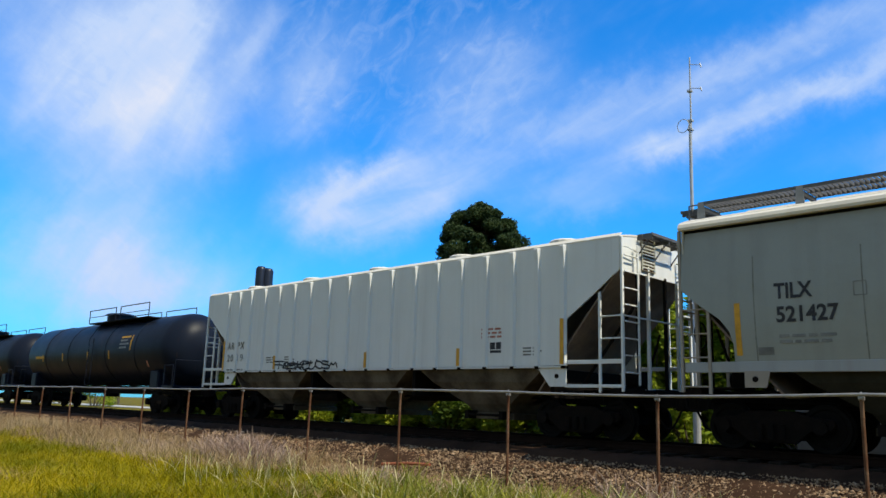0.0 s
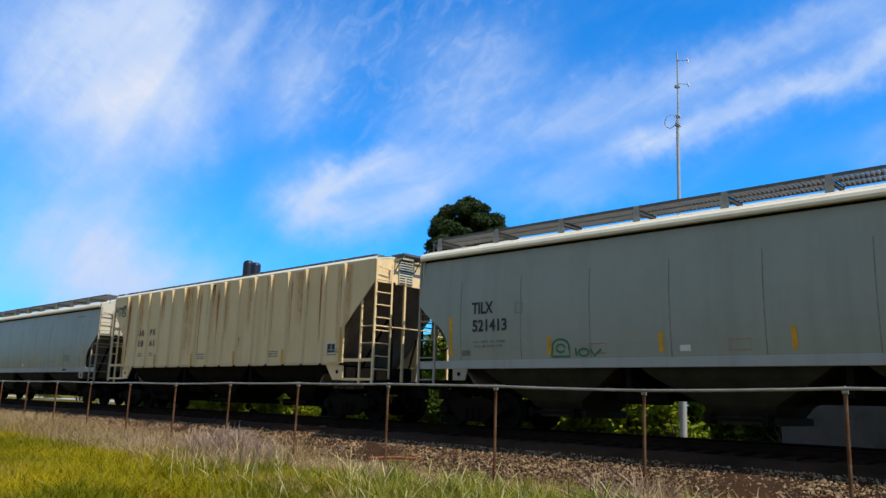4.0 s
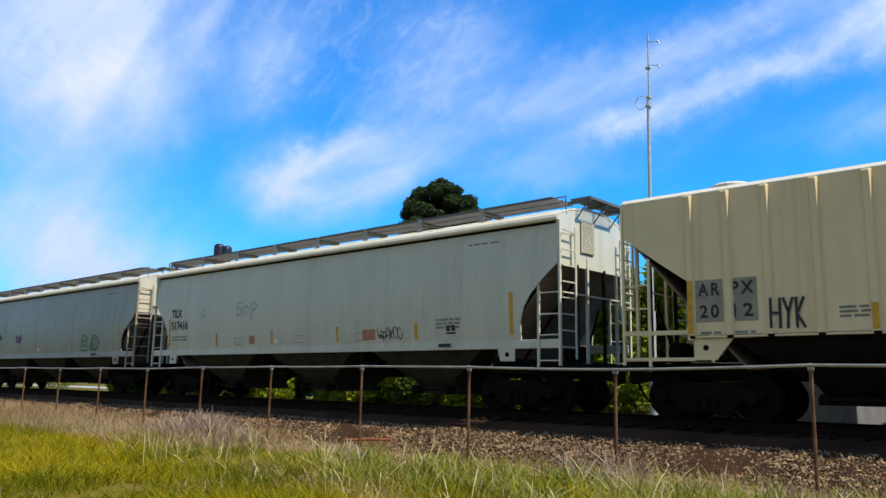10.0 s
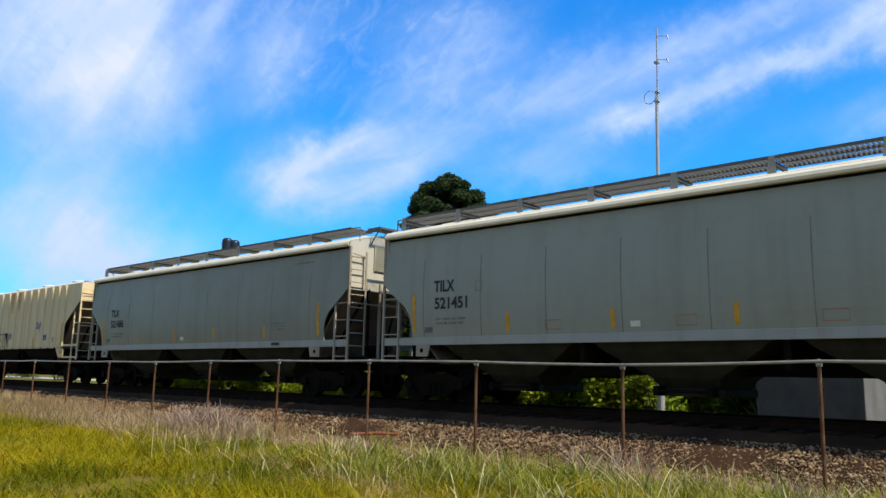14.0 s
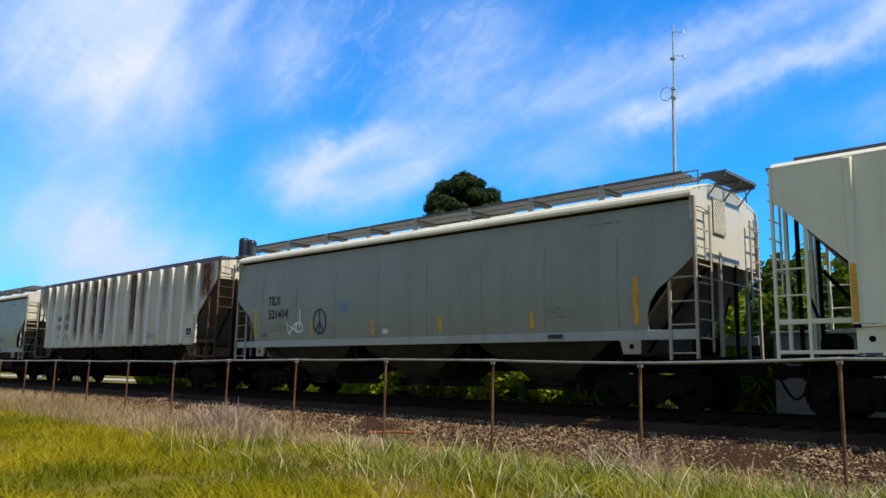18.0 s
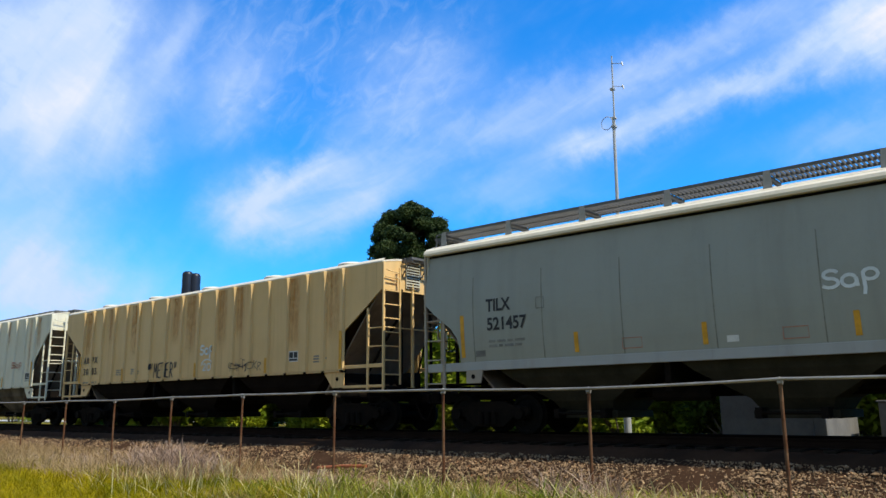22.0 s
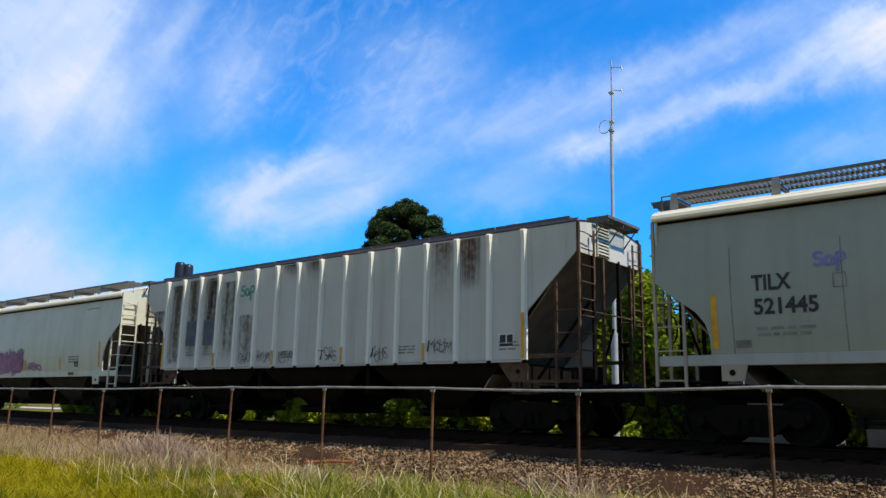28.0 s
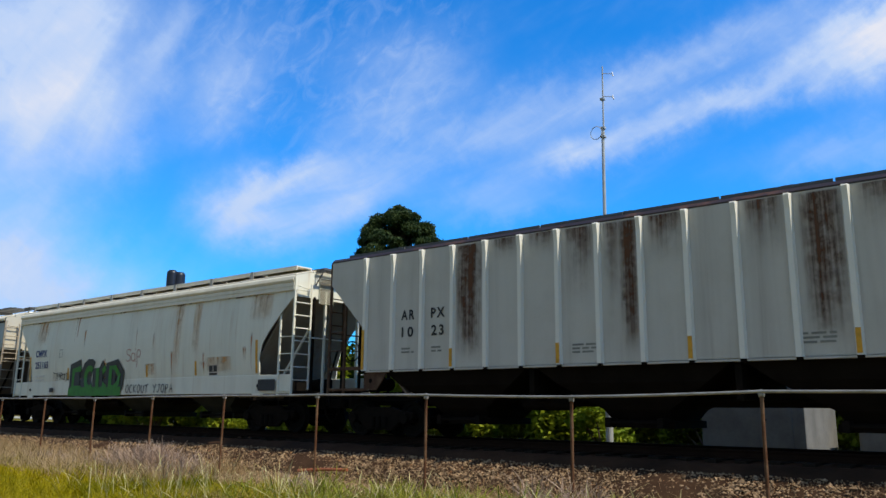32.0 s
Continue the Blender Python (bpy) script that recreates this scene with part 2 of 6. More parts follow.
RUSTY = paint("rust_streaked_paint", (0.64, 0.56, 0.45), 0.9, 0.5, stain=(0.13, 0.05, 0.028))
SOOTY = paint("sooty_grey_paint", (0.53, 0.53, 0.51), 0.25, 0.3, stain=(0.10, 0.06, 0.04))
ASH = paint("ash_grey_paint", (0.55, 0.53, 0.49), 0.25, 0.35, stain=(0.13, 0.075, 0.05))
CEMENT = paint("rust_marked_white_paint", (0.77, 0.76, 0.67), 0.35, 0.25, stain=(0.36, 0.18, 0.07))
ROOFW = paint("roof_white_paint", (0.80, 0.74, 0.62), 0.12, 0.25)
RIBW = paint("pale_rib_paint", (0.80, 0.78, 0.72), 0.25, 0.15)
ROOFD = paint("weathered_roof_paint", (0.035, 0.022, 0.018), 0.6, 0.5)
BLACK = paint("black_tank_paint", (0.008, 0.012, 0.022), 0.1, 0.3, rough=0.4, gloss=0.1)
# trucks and underframe: shade beneath the cars put into a near-black base
STEEL = material("grimy_shaded_steel", (0.008, 0.007, 0.006), 0.85, 0.0, 0.5, 4.0, 0.2, 25.0, (0.014, 0.010, 0.008), 0.05)
# slope sheets of the deep car: end shade put into a darker paint
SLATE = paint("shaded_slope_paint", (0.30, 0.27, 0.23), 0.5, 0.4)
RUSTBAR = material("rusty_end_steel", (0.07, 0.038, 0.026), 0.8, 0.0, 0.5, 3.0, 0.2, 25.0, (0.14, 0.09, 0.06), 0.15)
# other slope sheets: their downward shade is in this brown colour
SLOPE = material("shaded_slope_sheet_paint", (0.22, 0.165, 0.125), 0.85, 0.0, 0.4, 1.5, 0.1, 18.0, None, 0.1)
# chutes of the curved cars, darkened to carry the shade below them
HOPPER = material("shaded_hopper_paint", (0.04, 0.037, 0.025), 0.9, 0.0, 0.4, 1.5, 0.1, 18.0, None, 0.1)
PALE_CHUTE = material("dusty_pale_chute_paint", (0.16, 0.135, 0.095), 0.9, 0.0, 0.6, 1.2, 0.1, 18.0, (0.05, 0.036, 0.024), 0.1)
# darkest chutes: soot and undercar shade together in the colour
DARK_CHUTE = material("soot_and_shade_chute_paint", (0.012, 0.009, 0.007), 0.9, 0.0, 0.4, 1.5, 0.1, 18.0, None, 0.05)
# grating metal darkened: shade of the walkway undersides put into its colour
GRATE = material("shaded_galvanised_grating", (0.12, 0.12, 0.12), 0.6, 0.1, 0.3, 3.0, 0.1, 30.0)
BRACKET = material("galvanised_bracket", (0.34, 0.34, 0.33), 0.6, 0.1, 0.3, 3.0, 0.1, 30.0)
# wheels: undercar shade in the near-black base colour
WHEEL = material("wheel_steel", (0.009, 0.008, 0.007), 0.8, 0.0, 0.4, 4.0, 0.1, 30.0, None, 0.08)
RAIL = material("rail_steel", (0.022, 0.012, 0.008), 0.85, 0.0, 0.4, 3.0, 0.1, 30.0, None, 0.06)
TIE = material("creosoted_timber", (0.025, 0.018, 0.013), 0.9, 0.0, 0.4, 4.0, 0.3, 20.0, None, 0.1)
YELLOW = material("yellow_reflective_tape", (0.72, 0.36, 0.03), 0.5, 0.0, 0.3, 6.0, 0.0)
INK = material("black_lettering", (0.03, 0.03, 0.035), 0.6, 0.0, 0.2, 6.0, 0.0)
FADED = material("faded_lettering", (0.245, 0.245, 0.225), 0.6, 0.0, 0.5, 3.0, 0.0)
BLUEINK = material("blue_lettering", (0.05, 0.07, 0.2), 0.6, 0.0, 0.2, 6.0, 0.0)
SLATEPATCH = material("slate_patch_paint", (0.13, 0.135, 0.145), 0.6, 0.0, 0.5, 2.0, 0.0)
LABEL = material("white_label", (0.75, 0.75, 0.72), 0.5, 0.0, 0.2, 8.0, 0.0)
PATCH = material("grey_patch_paint", (0.34, 0.30, 0.245), 0.6, 0.0, 0.3, 3.0, 0.0)
SPRAY = {
    "green": material("green_spray_paint", (0.025, 0.22, 0.015), 0.5, 0.0, 0.3, 4.0, 0.0),
    "teal": material("teal_spray_paint", (0.05, 0.33, 0.25), 0.5, 0.0, 0.3, 4.0, 0.0),
    "dull_green": material("faded_green_spray_paint", (0.06, 0.21, 0.11), 0.5, 0.0, 0.4, 4.0, 0.0),
    "purple": material("purple_spray_paint", (0.09, 0.03, 0.13), 0.5, 0.0, 0.3, 4.0, 0.0),
    "violet": material("violet_spray_paint", (0.2, 0.2, 0.5), 0.5, 0.0, 0.3, 4.0, 0.0),
    "pink": material("pink_spray_paint", (0.36, 0.16, 0.31), 0.5, 0.0, 0.4, 3.0, 0.0),
    "white": material("white_spray_paint", (0.72, 0.78, 0.8), 0.5, 0.0, 0.2, 4.0, 0.0),
    "blue": material("blue_spray_paint", (0.03, 0.04, 0.11), 0.5, 0.0, 0.3, 4.0, 0.0),
    "sky": material("light_blue_spray_paint", (0.2, 0.33, 0.5), 0.5, 0.0, 0.4, 4.0, 0.0),
    "grey": material("faded_grey_spray_paint", (0.42, 0.47, 0.47), 0.5, 0.0, 0.5, 4.0, 0.0),
    "red": material("faded_red_spray_paint", (0.5, 0.2, 0.14), 0.5, 0.0, 0.4, 4.0, 0.0),
    "black": material("black_spray_paint", (0.03, 0.03, 0.035), 0.5, 0.0, 0.3, 4.0, 0.0),
}


def stain(name, colour, reach=0.75, strength=0.7, across=6.0, top=0.03):
    """Drips of rust or soot: each run has a length of its own and thins out downwards."""
    m = bpy.data.materials.new(name)
    m.use_nodes = True
    n = Nodes(m.node_tree)
    bsdf = m.node_tree.nodes["Principled BSDF"]
    coord = n.add("TexCoord")
    part_of = n.add("SeparateXYZ")
    n.put(part_of.inputs[0], coord.outputs["Generated"])
    x, up = part_of.outputs[0], part_of.outputs[2]
    here = coord.outputs["Object"]
    side = n.math("ADD", x, n.math("MULTIPLY", n.math("SUBTRACT", n.noise(n.scaled(here, (1.5, 1.0, 0.5)), 1.3, 3.0), 0.5), 0.3))
    inside = n.math("MULTIPLY", n.ramp(side, 0.0, 0.55), n.ramp(n.math("SUBTRACT", 1.0, side), 0.0, 0.55))
    rim = n.math("MULTIPLY", n.ramp(x, 0.0, 0.12), n.ramp(n.math("SUBTRACT", 1.0, x), 0.0, 0.12))
    column = n.noise(n.scaled(here, (across, 1.0, 0.04)), 1.6, 4.0, 0.7)
    grain = n.noise(here, 7.0, 6.0, 0.7)
    length = n.math("MULTIPLY", n.ramp(column, 0.3, 0.72), n.math("MULTIPLY", n.math("ADD", n.math("MULTIPLY", inside, 0.75), 0.25), reach))
    left = n.math("SUBTRACT", n.math("ADD", length, up), 1.0)
    cover = n.ramp(n.math("ADD", left, n.math("MULTIPLY", n.math("SUBTRACT", grain, 0.5), 0.2)), 0.0, 0.75)
    cover = n.math("MULTIPLY", n.math("MULTIPLY", cover, rim), n.ramp(n.math("SUBTRACT", 1.0, up), 0.0, top))
    cover = n.math("MULTIPLY", cover, n.ramp(up, 0.0, 0.08))
    n.put(bsdf.inputs["Base Color"], n.mix(grain, colour, tuple(c * 1.8 for c in colour)))
    n.put(bsdf.inputs["Alpha"], n.math("MULTIPLY", cover, strength, clamp=True))
    bsdf.inputs["Roughness"].default_value = 0.85
    bsdf.inputs["Specular IOR Level"].default_value = 0.1
    return m


def wash(name, colour, strength=0.7, low=0.15, bend=1.0, fine=9.0):
    """A broad soft stain: densest under the roof line, thinning downwards in faint uneven streaks."""
    m = bpy.data.materials.new(name)
    m.use_nodes = True
    n = Nodes(m.node_tree)
    bsdf = m.node_tree.nodes["Principled BSDF"]
    coord = n.add("TexCoord")
    part_of = n.add("SeparateXYZ")
    n.put(part_of.inputs[0], coord.outputs["Generated"])
    x, up = part_of.outputs[0], part_of.outputs[2]
    here = coord.outputs["Object"]
    shift = n.math("MULTIPLY", n.math("SUBTRACT", n.noise(n.scaled(here, (2.0, 1.0, 0.7)), 1.5, 4.0, 0.6), 0.5), 0.5)
    side = n.math("ADD", x, shift)
    inside = n.math("MULTIPLY", n.ramp(side, -0.05, 0.4), n.ramp(n.math("SUBTRACT", 1.0, side), -0.05, 0.4))
    rim = n.math("MULTIPLY", n.ramp(x, 0.0, 0.15), n.ramp(n.math("SUBTRACT", 1.0, x), 0.0, 0.15))
    streak = n.noise(n.scaled(here, (fine, 1.0, 0.12)), 1.4, 5.0, 0.65)
    grain = n.noise(here, 6.0, 6.0, 0.7)
    fall = n.math("ADD", n.math("MULTIPLY", n.math("POWER", up, bend), 1.0 - low), low)
    cover = n.math("MULTIPLY", fall, n.math("ADD", n.math("MULTIPLY", n.ramp(streak, 0.3, 0.7), 0.7), n.math("MULTIPLY", n.ramp(grain, 0.3, 0.7), 0.45)))
    cover = n.math("MULTIPLY", n.math("MULTIPLY", cover, inside), n.math("MULTIPLY", rim, n.ramp(up, 0.0, 0.3)))
    cover = n.math("MULTIPLY", cover, n.ramp(n.math("SUBTRACT", 1.0, up), 0.0, 0.02))
    n.put(bsdf.inputs["Base Color"], n.mix(grain, colour, tuple(c * 1.6 for c in colour)))
    n.put(bsdf.inputs["Alpha"], n.math("MULTIPLY", cover, strength, clamp=True))
    bsdf.inputs["Roughness"].default_value = 0.85
    bsdf.inputs["Specular IOR Level"].default_value = 0.1
    return m


RED_WASH = wash("red_brown_wash", (0.105, 0.042, 0.028), 1.7, 0.6, 0.5, 8.0)
RUST_RUN = stain("rust_run", (0.38, 0.14, 0.04), 2.4, 0.7, 8.0, 0.2)
OCHRE_RUN = wash("ochre_wash", (0.44, 0.22, 0.07), 0.75, 0.3, 0.8, 6.0)
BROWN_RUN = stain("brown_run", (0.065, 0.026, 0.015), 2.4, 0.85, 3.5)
UMBER_RUN = wash("umber_wash", (0.12, 0.065, 0.04), 1.0, 0.2, 1.0, 9.0)
SOOT_RUN = wash("soot_wash", (0.085, 0.068, 0.055), 1.1, 0.45, 0.6, 4.0)
BROWN_WASH = wash("brown_wash", (0.09, 0.045, 0.028), 1.35, 0.35, 0.6, 7.0)
TOP_STAIN = wash("roofline_stain", (0.11, 0.055, 0.035), 1.2, 0.05, 2.2, 8.0)
GALV = material("weathered_galvanised_pipe", (0.40, 0.38, 0.36), 0.5, 0.5, 0.4, 3.0, 0.1, 30.0)
POST = material("rusty_fence_post", (0.10, 0.042, 0.022), 0.85, 0.0, 0.6, 2.5, 0.2, 30.0, (0.205, 0.123, 0.0738), 0.1)
MAST = material("mast_metal", (0.46, 0.47, 0.48), 0.5, 0.2, 0.2, 3.0, 0.05, 30.0)
HUT = material("concrete_panel", (0.19, 0.185, 0.18), 0.85, 0.0, 0.3, 1.2, 0.2, 12.0, None, 0.1)
BARK = material("bark", (0.10, 0.075, 0.05), 0.9, 0.0, 0.5, 3.0, 0.4, 15.0)
ROAD = material("sunlit_concrete_road", (0.48, 0.465, 0.44), 0.85, 0.0, 0.3, 0.5, 0.1, 8.0)
STACK = material("black_stack_metal", (0.02, 0.025, 0.04), 0.4, 0.3, 0.2, 2.0, 0.05)
SOIL = material("trackside_soil", (0.06, 0.031, 0.018), 0.95, 0.0, 0.5, 0.8, 0.5, 9.0, (0.024, 0.014, 0.009), 0.1)
TURF = material("meadow_turf", (0.115, 0.105, 0.008), 0.95, 0.0, 0.5, 0.5, 0.5, 6.0, (0.19, 0.13, 0.035), 0.05)
GRASS = leafy("green_grass_blades", (0.08, 0.108, 0.002), (0.42, 0.315, 0.009), patch=0.36, third=(0.42, 0.285, 0.15))
LUSH = leafy("lush_grass_blades", (0.075, 0.13, 0.008), (0.36, 0.33, 0.06), patch=0.8)
STRAW = leafy("bleached_stalks", (0.62, 0.55, 0.30), (0.46, 0.40, 0.19), patch=1.5)
DRY = leafy("dry_grass_blades", (0.25, 0.16, 0.075), (0.43, 0.32, 0.18), patch=0.3)
WEED = leafy("dead_weed_stalks", (0.27, 0.175, 0.125), (0.54, 0.42, 0.34), patch=1.2)
LEAF = leafy("bush_leaves", (0.075, 0.15, 0.01), (0.33, 0.36, 0.03), through=0.35)
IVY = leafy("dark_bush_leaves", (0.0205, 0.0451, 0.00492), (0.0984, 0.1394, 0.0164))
PINE = leafy("pine_needles", (0.01148, 0.02952, 0.01148), (0.0615, 0.0902, 0.0287), through=0.2, patch=1.1)
# near-black leaves: the shade beyond the track is put into their colour
SHADE_SCRUB = leafy("shade_dark_scrub", (0.00984, 0.01476, 0.00492), (0.0369, 0.0451, 0.0123), through=0.1, patch=0.5)


# ---- mesh helpers ----
MESHES = {}


def link(name, me, parent=None, label=""):
    ob = new(name, me)
    if parent is not None:
        ob.parent = parent
    return tagged(ob, label)


def part(name, bm, mat, parent=None, label="", key=None, smooth=False):
    """One bmesh, or its shared mesh, as one object."""
    me = bpy.data.meshes.new(name)
    bm.to_mesh(me)
    bm.free()
    me.materials.append(mat)
    if smooth:
        me.shade_smooth()
    return link(name, me, parent, label)


def shared(name, key, maker, mat, parent, label="", smooth=False, at=None):
    """A part whose mesh is made once for each key and material."""
    full = (key, mat.name)
    if full not in MESHES:
        bm = maker()
        me = bpy.data.meshes.new(name)
        bm.to_mesh(me)
        bm.free()
        me.materials.append(mat)
        if smooth:
            me.shade_smooth()
        MESHES[full] = me
    ob = link(name, MESHES[full], parent, label)
    if at is not None:
        ob.matrix_basis = at
    return ob


def add_box(bm, x0, x1, y0, y1, z0, z1, bevel=0.0):
    made = bmesh.ops.create_cube(bm, size=1)["verts"]
    for v in made:
        v.co = ((x0 + x1) / 2 + v.co.x * (x1 - x0), (y0 + y1) / 2 + v.co.y * (y1 - y0), (z0 + z1) / 2 + v.co.z * (z1 - z0))
    if bevel:
        edges = list({e for v in made for e in v.link_edges})
        bmesh.ops.bevel(bm, geom=edges, offset=bevel, segments=1, affect="EDGES")
    return bm


def box(*span, bevel=0.0):
    return add_box(bmesh.new(), *span, bevel=bevel)


def add_rod(bm, a, b, r, sides=8, r2=None):
    """A round bar from a to b."""
    a, b = Vector(a), Vector(b)
    m = Matrix.Translation((a + b) / 2) @ (b - a).to_track_quat("Z", "Y").to_matrix().to_4x4()
    bmesh.ops.create_cone(bm, cap_ends=True, segments=sides, radius1=r, radius2=r if r2 is None else r2, depth=(b - a).length, matrix=m)
    return bm


def rod(a, b, r, sides=8, r2=None):
    return add_rod(bmesh.new(), a, b, r, sides, r2)


def pipe(points, r, sides=7):
    """A bent round tube through the points."""
    pts = [Vector(p) for p in points]
    closed = (pts[0] - pts[-1]).length < 1e-4
    if closed:
        pts.pop()
    n = len(pts)
    bm = bmesh.new()
    rings, last = [], None
    for i, p in enumerate(pts):
        before = pts[i - 1] if closed or i else p
        after = pts[(i + 1) % n] if closed or i < n - 1 else p
        t = (after - before).normalized()
        ref = last - t * last.dot(t) if last is not None else t.orthogonal()
        ref = ref.normalized() if ref.length > 1e-5 else t.orthogonal().normalized()
        last = ref
        side = t.cross(ref)
        rings.append([bm.verts.new(p + r * (math.cos(2 * math.pi * k / sides) * ref + math.sin(2 * math.pi * k / sides) * side)) for k in range(sides)])
    pairs = list(zip(rings, rings[1:])) + ([(rings[-1], rings[0])] if closed else [])
    for a, b in pairs:
        for k in range(sides):
            bm.faces.new((a[k], a[(k + 1) % sides], b[(k + 1) % sides], b[k]))
    if not closed:
        bm.faces.new(rings[0][::-1])
        bm.faces.new(rings[-1])
    bmesh.ops.recalc_face_normals(bm, faces=bm.faces)
    return bm


def slab(outline, y0, y1):
    """A plate with an outline in x and z, between two planes of y."""
    bm = bmesh.new()
    front = [bm.verts.new((x, y0, z)) for x, z in outline]
    back = [bm.verts.new((x, y1, z)) for x, z in outline]
    bm.faces.new(front)
    bm.faces.new(back[::-1])
    n = len(outline)
    for i in range(n):
        bm.faces.new((front[i], back[i], back[(i + 1) % n], front[(i + 1) % n]))
    bmesh.ops.recalc_face_normals(bm, faces=bm.faces)
    return bm


def sheet(rows, thick):
    """A curved sheet from rows of points, closed to a solid by a second skin at the offset."""
    bm = bmesh.new()
    off = Vector(thick)
    skins = [[[bm.verts.new(Vector(p) + o) for p in row] for row in rows] for o in (Vector((0, 0, 0)), off)]
    nr, nc = len(rows), len(rows[0])
    for skin in skins:
        for i in range(nr - 1):
            for j in range(nc - 1):
                bm.faces.new((skin[i][j], skin[i + 1][j], skin[i + 1][j + 1], skin[i][j + 1]))
    rim = [(i, 0) for i in range(nr)] + [(nr - 1, j) for j in range(1, nc)] + [(i, nc - 1) for i in range(nr - 2, -1, -1)] + [(0, j) for j in range(nc - 2, 0, -1)]
    for (a, b), (c, d) in zip(rim, rim[1:] + rim[:1]):
        bm.faces.new((skins[0][a][b], skins[0][c][d], skins[1][c][d], skins[1][a][b]))
    bmesh.ops.recalc_face_normals(bm, faces=bm.faces)
    return bm


def lathe(profile, sides, axis="Y"):
    """A turned solid from (radius, along) pairs."""
    bm = bmesh.new()
    rings = []
    for r, h in profile:
        ring = []
        for i in range(sides):
            a = 2 * math.pi * i / sides
            c, s = r * math.cos(a), r * math.sin(a)
            ring.append(bm.verts.new((c, h, s) if axis == "Y" else (h, c, s) if axis == "X" else (c, s, h)))
        rings.append(ring)
    for a, b in zip(rings, rings[1:]):
        for i in range(sides):
            bm.faces.new((a[i], a[(i + 1) % sides], b[(i + 1) % sides], b[i]))
    for ring in (rings[0], rings[-1]):
        bm.faces.new(ring)
    bmesh.ops.recalc_face_normals(bm, faces=bm.faces)
    return bm


# ---- freight cars ----
CURVED = ((0, 3.05), (0.28, 2.80), (0.5, 2.64), (0.78, 2.43), (0.95, 2.2), (1.02, 1.95))
ROUND = ((0, 3.30), (0.2, 3.14), (0.45, 2.92), (0.72, 2.66), (0.92, 2.36), (1.02, 2.05))
SPEC = {
    "curved": dict(length=16.35, top=4.28, base=1.62, cut=CURVED, sill=1.43, wide=1.60, ladder=2.70),
    "round": dict(length=17.60, top=4.28, base=1.62, cut=ROUND, sill=1.43, wide=1.60, ladder=2.95),
    "ribbed": dict(length=16.87, top=4.56, base=1.64, cut=((0, 3.92), (0.65, 3.28), (1.29, 2.65)), sill=1.62, wide=1.54, ladder=3.42),
    "notched": dict(length=17.55, top=4.38, base=1.62, cut=((0, 3.66), (0.75, 3.1), (1.46, 2.60)), sill=1.60, wide=1.54, ladder=3.2),
    "deep": dict(length=17.1, top=4.30, base=1.60, cut=((0, 3.80), (0.5, 3.32), (0.95, 2.86), (1.25, 2.5), (1.38, 2.1)), sill=1.08, wide=1.58, ladder=3.3),
}
BAYS = (-4.4, 0.0, 4.4)
WALK = {"curved": 0.60, "round": 0.60, "deep": 0.42, "notched": 0.13, "ribbed": 0.2}


def bulge(kind, z):
    """Half the width of a car body at a height."""
    wide = SPEC[kind]["wide"]
    if kind in ("ribbed", "notched"):
        return wide
    base = SPEC[kind]["base"]
    a = (max(z, base) - 2.8) / 1.45
    return wide + 0.02 - 0.115 * a * a + (0.02 if z < base else 0.0)


def side_sheet(kind, sign):
    s = SPEC[kind]
    half = s["length"] / 2
    cols = [(d, z) for d, z in s["cut"]] + [(s["cut"][-1][0] + 0.004, s["base"])]
    stations = [(-half + d, z) for d, z in cols]
    inner = half - cols[-1][0]
    stations += [(-inner + 2 * inner * i / 12, s["base"]) for i in range(1, 12)]
    stations += [(half - d, z) for d, z in reversed(cols)]
    rows = []
    for x, low in stations:
        rows.append([(x, sign * bulge(kind, low + (s["top"] - low) * j / 8), low + (s["top"] - low) * j / 8) for j in range(9)])
    return sheet(rows, (0, -sign * 0.03, 0))


def roof_line(kind, y):
    s = SPEC[kind]
    rise, edge = {"curved": (0.30, 0.17), "round": (0.30, 0.17), "deep": (0.28, 0.12)}.get(kind, (0.17, 0.03))
    return s["top"] + edge + rise * (1 - (y / s["wide"]) ** 2)


def roof_sheet(kind):
    s = SPEC[kind]
    half, w = s["length"] / 2, s["wide"] - 0.06
    rows = [[(x, -w + 2 * w * j / 14, roof_line(kind, -w + 2 * w * j / 14)) for j in range(15)] for x in (-half, 0, half)]
    return sheet(rows, (0, 0, -0.04))


def roof_edge(kind, sign):
    """The rounded or flat band where roof and side meet."""
    s = SPEC[kind]
    half, w, t = s["length"] / 2 + 0.02, s["wide"], s["top"]
    if kind in ("curved", "round"):
        prof = ((w - 0.03, t - 0.005), (w + 0.045, t), (w + 0.06, t + 0.05), (w + 0.035, t + 0.12), (w - 0.06, t + 0.185))
    elif kind == "deep":
        prof = ((w - 0.03, t - 0.34), (w + 0.02, t - 0.335), (w + 0.02, t - 0.24), (w, t - 0.23), (w + 0.02, t - 0.22), (w + 0.02, t - 0.12), (w, t - 0.11), (w + 0.03, t - 0.1), (w + 0.06, t - 0.04), (w + 0.03, t + 0.055), (w - 0.09, t + 0.125))
    else:
        prof = ((w - 0.02, t - 0.012), (w + 0.005, t - 0.01), (w + 0.005, t + 0.02), (w - 0.08, t + 0.10))
    rows = [[(x, sign * y, z) for y, z in prof] for x in (-half, 0, half)]
    return sheet(rows, (0, -sign * 0.02, 0.0))


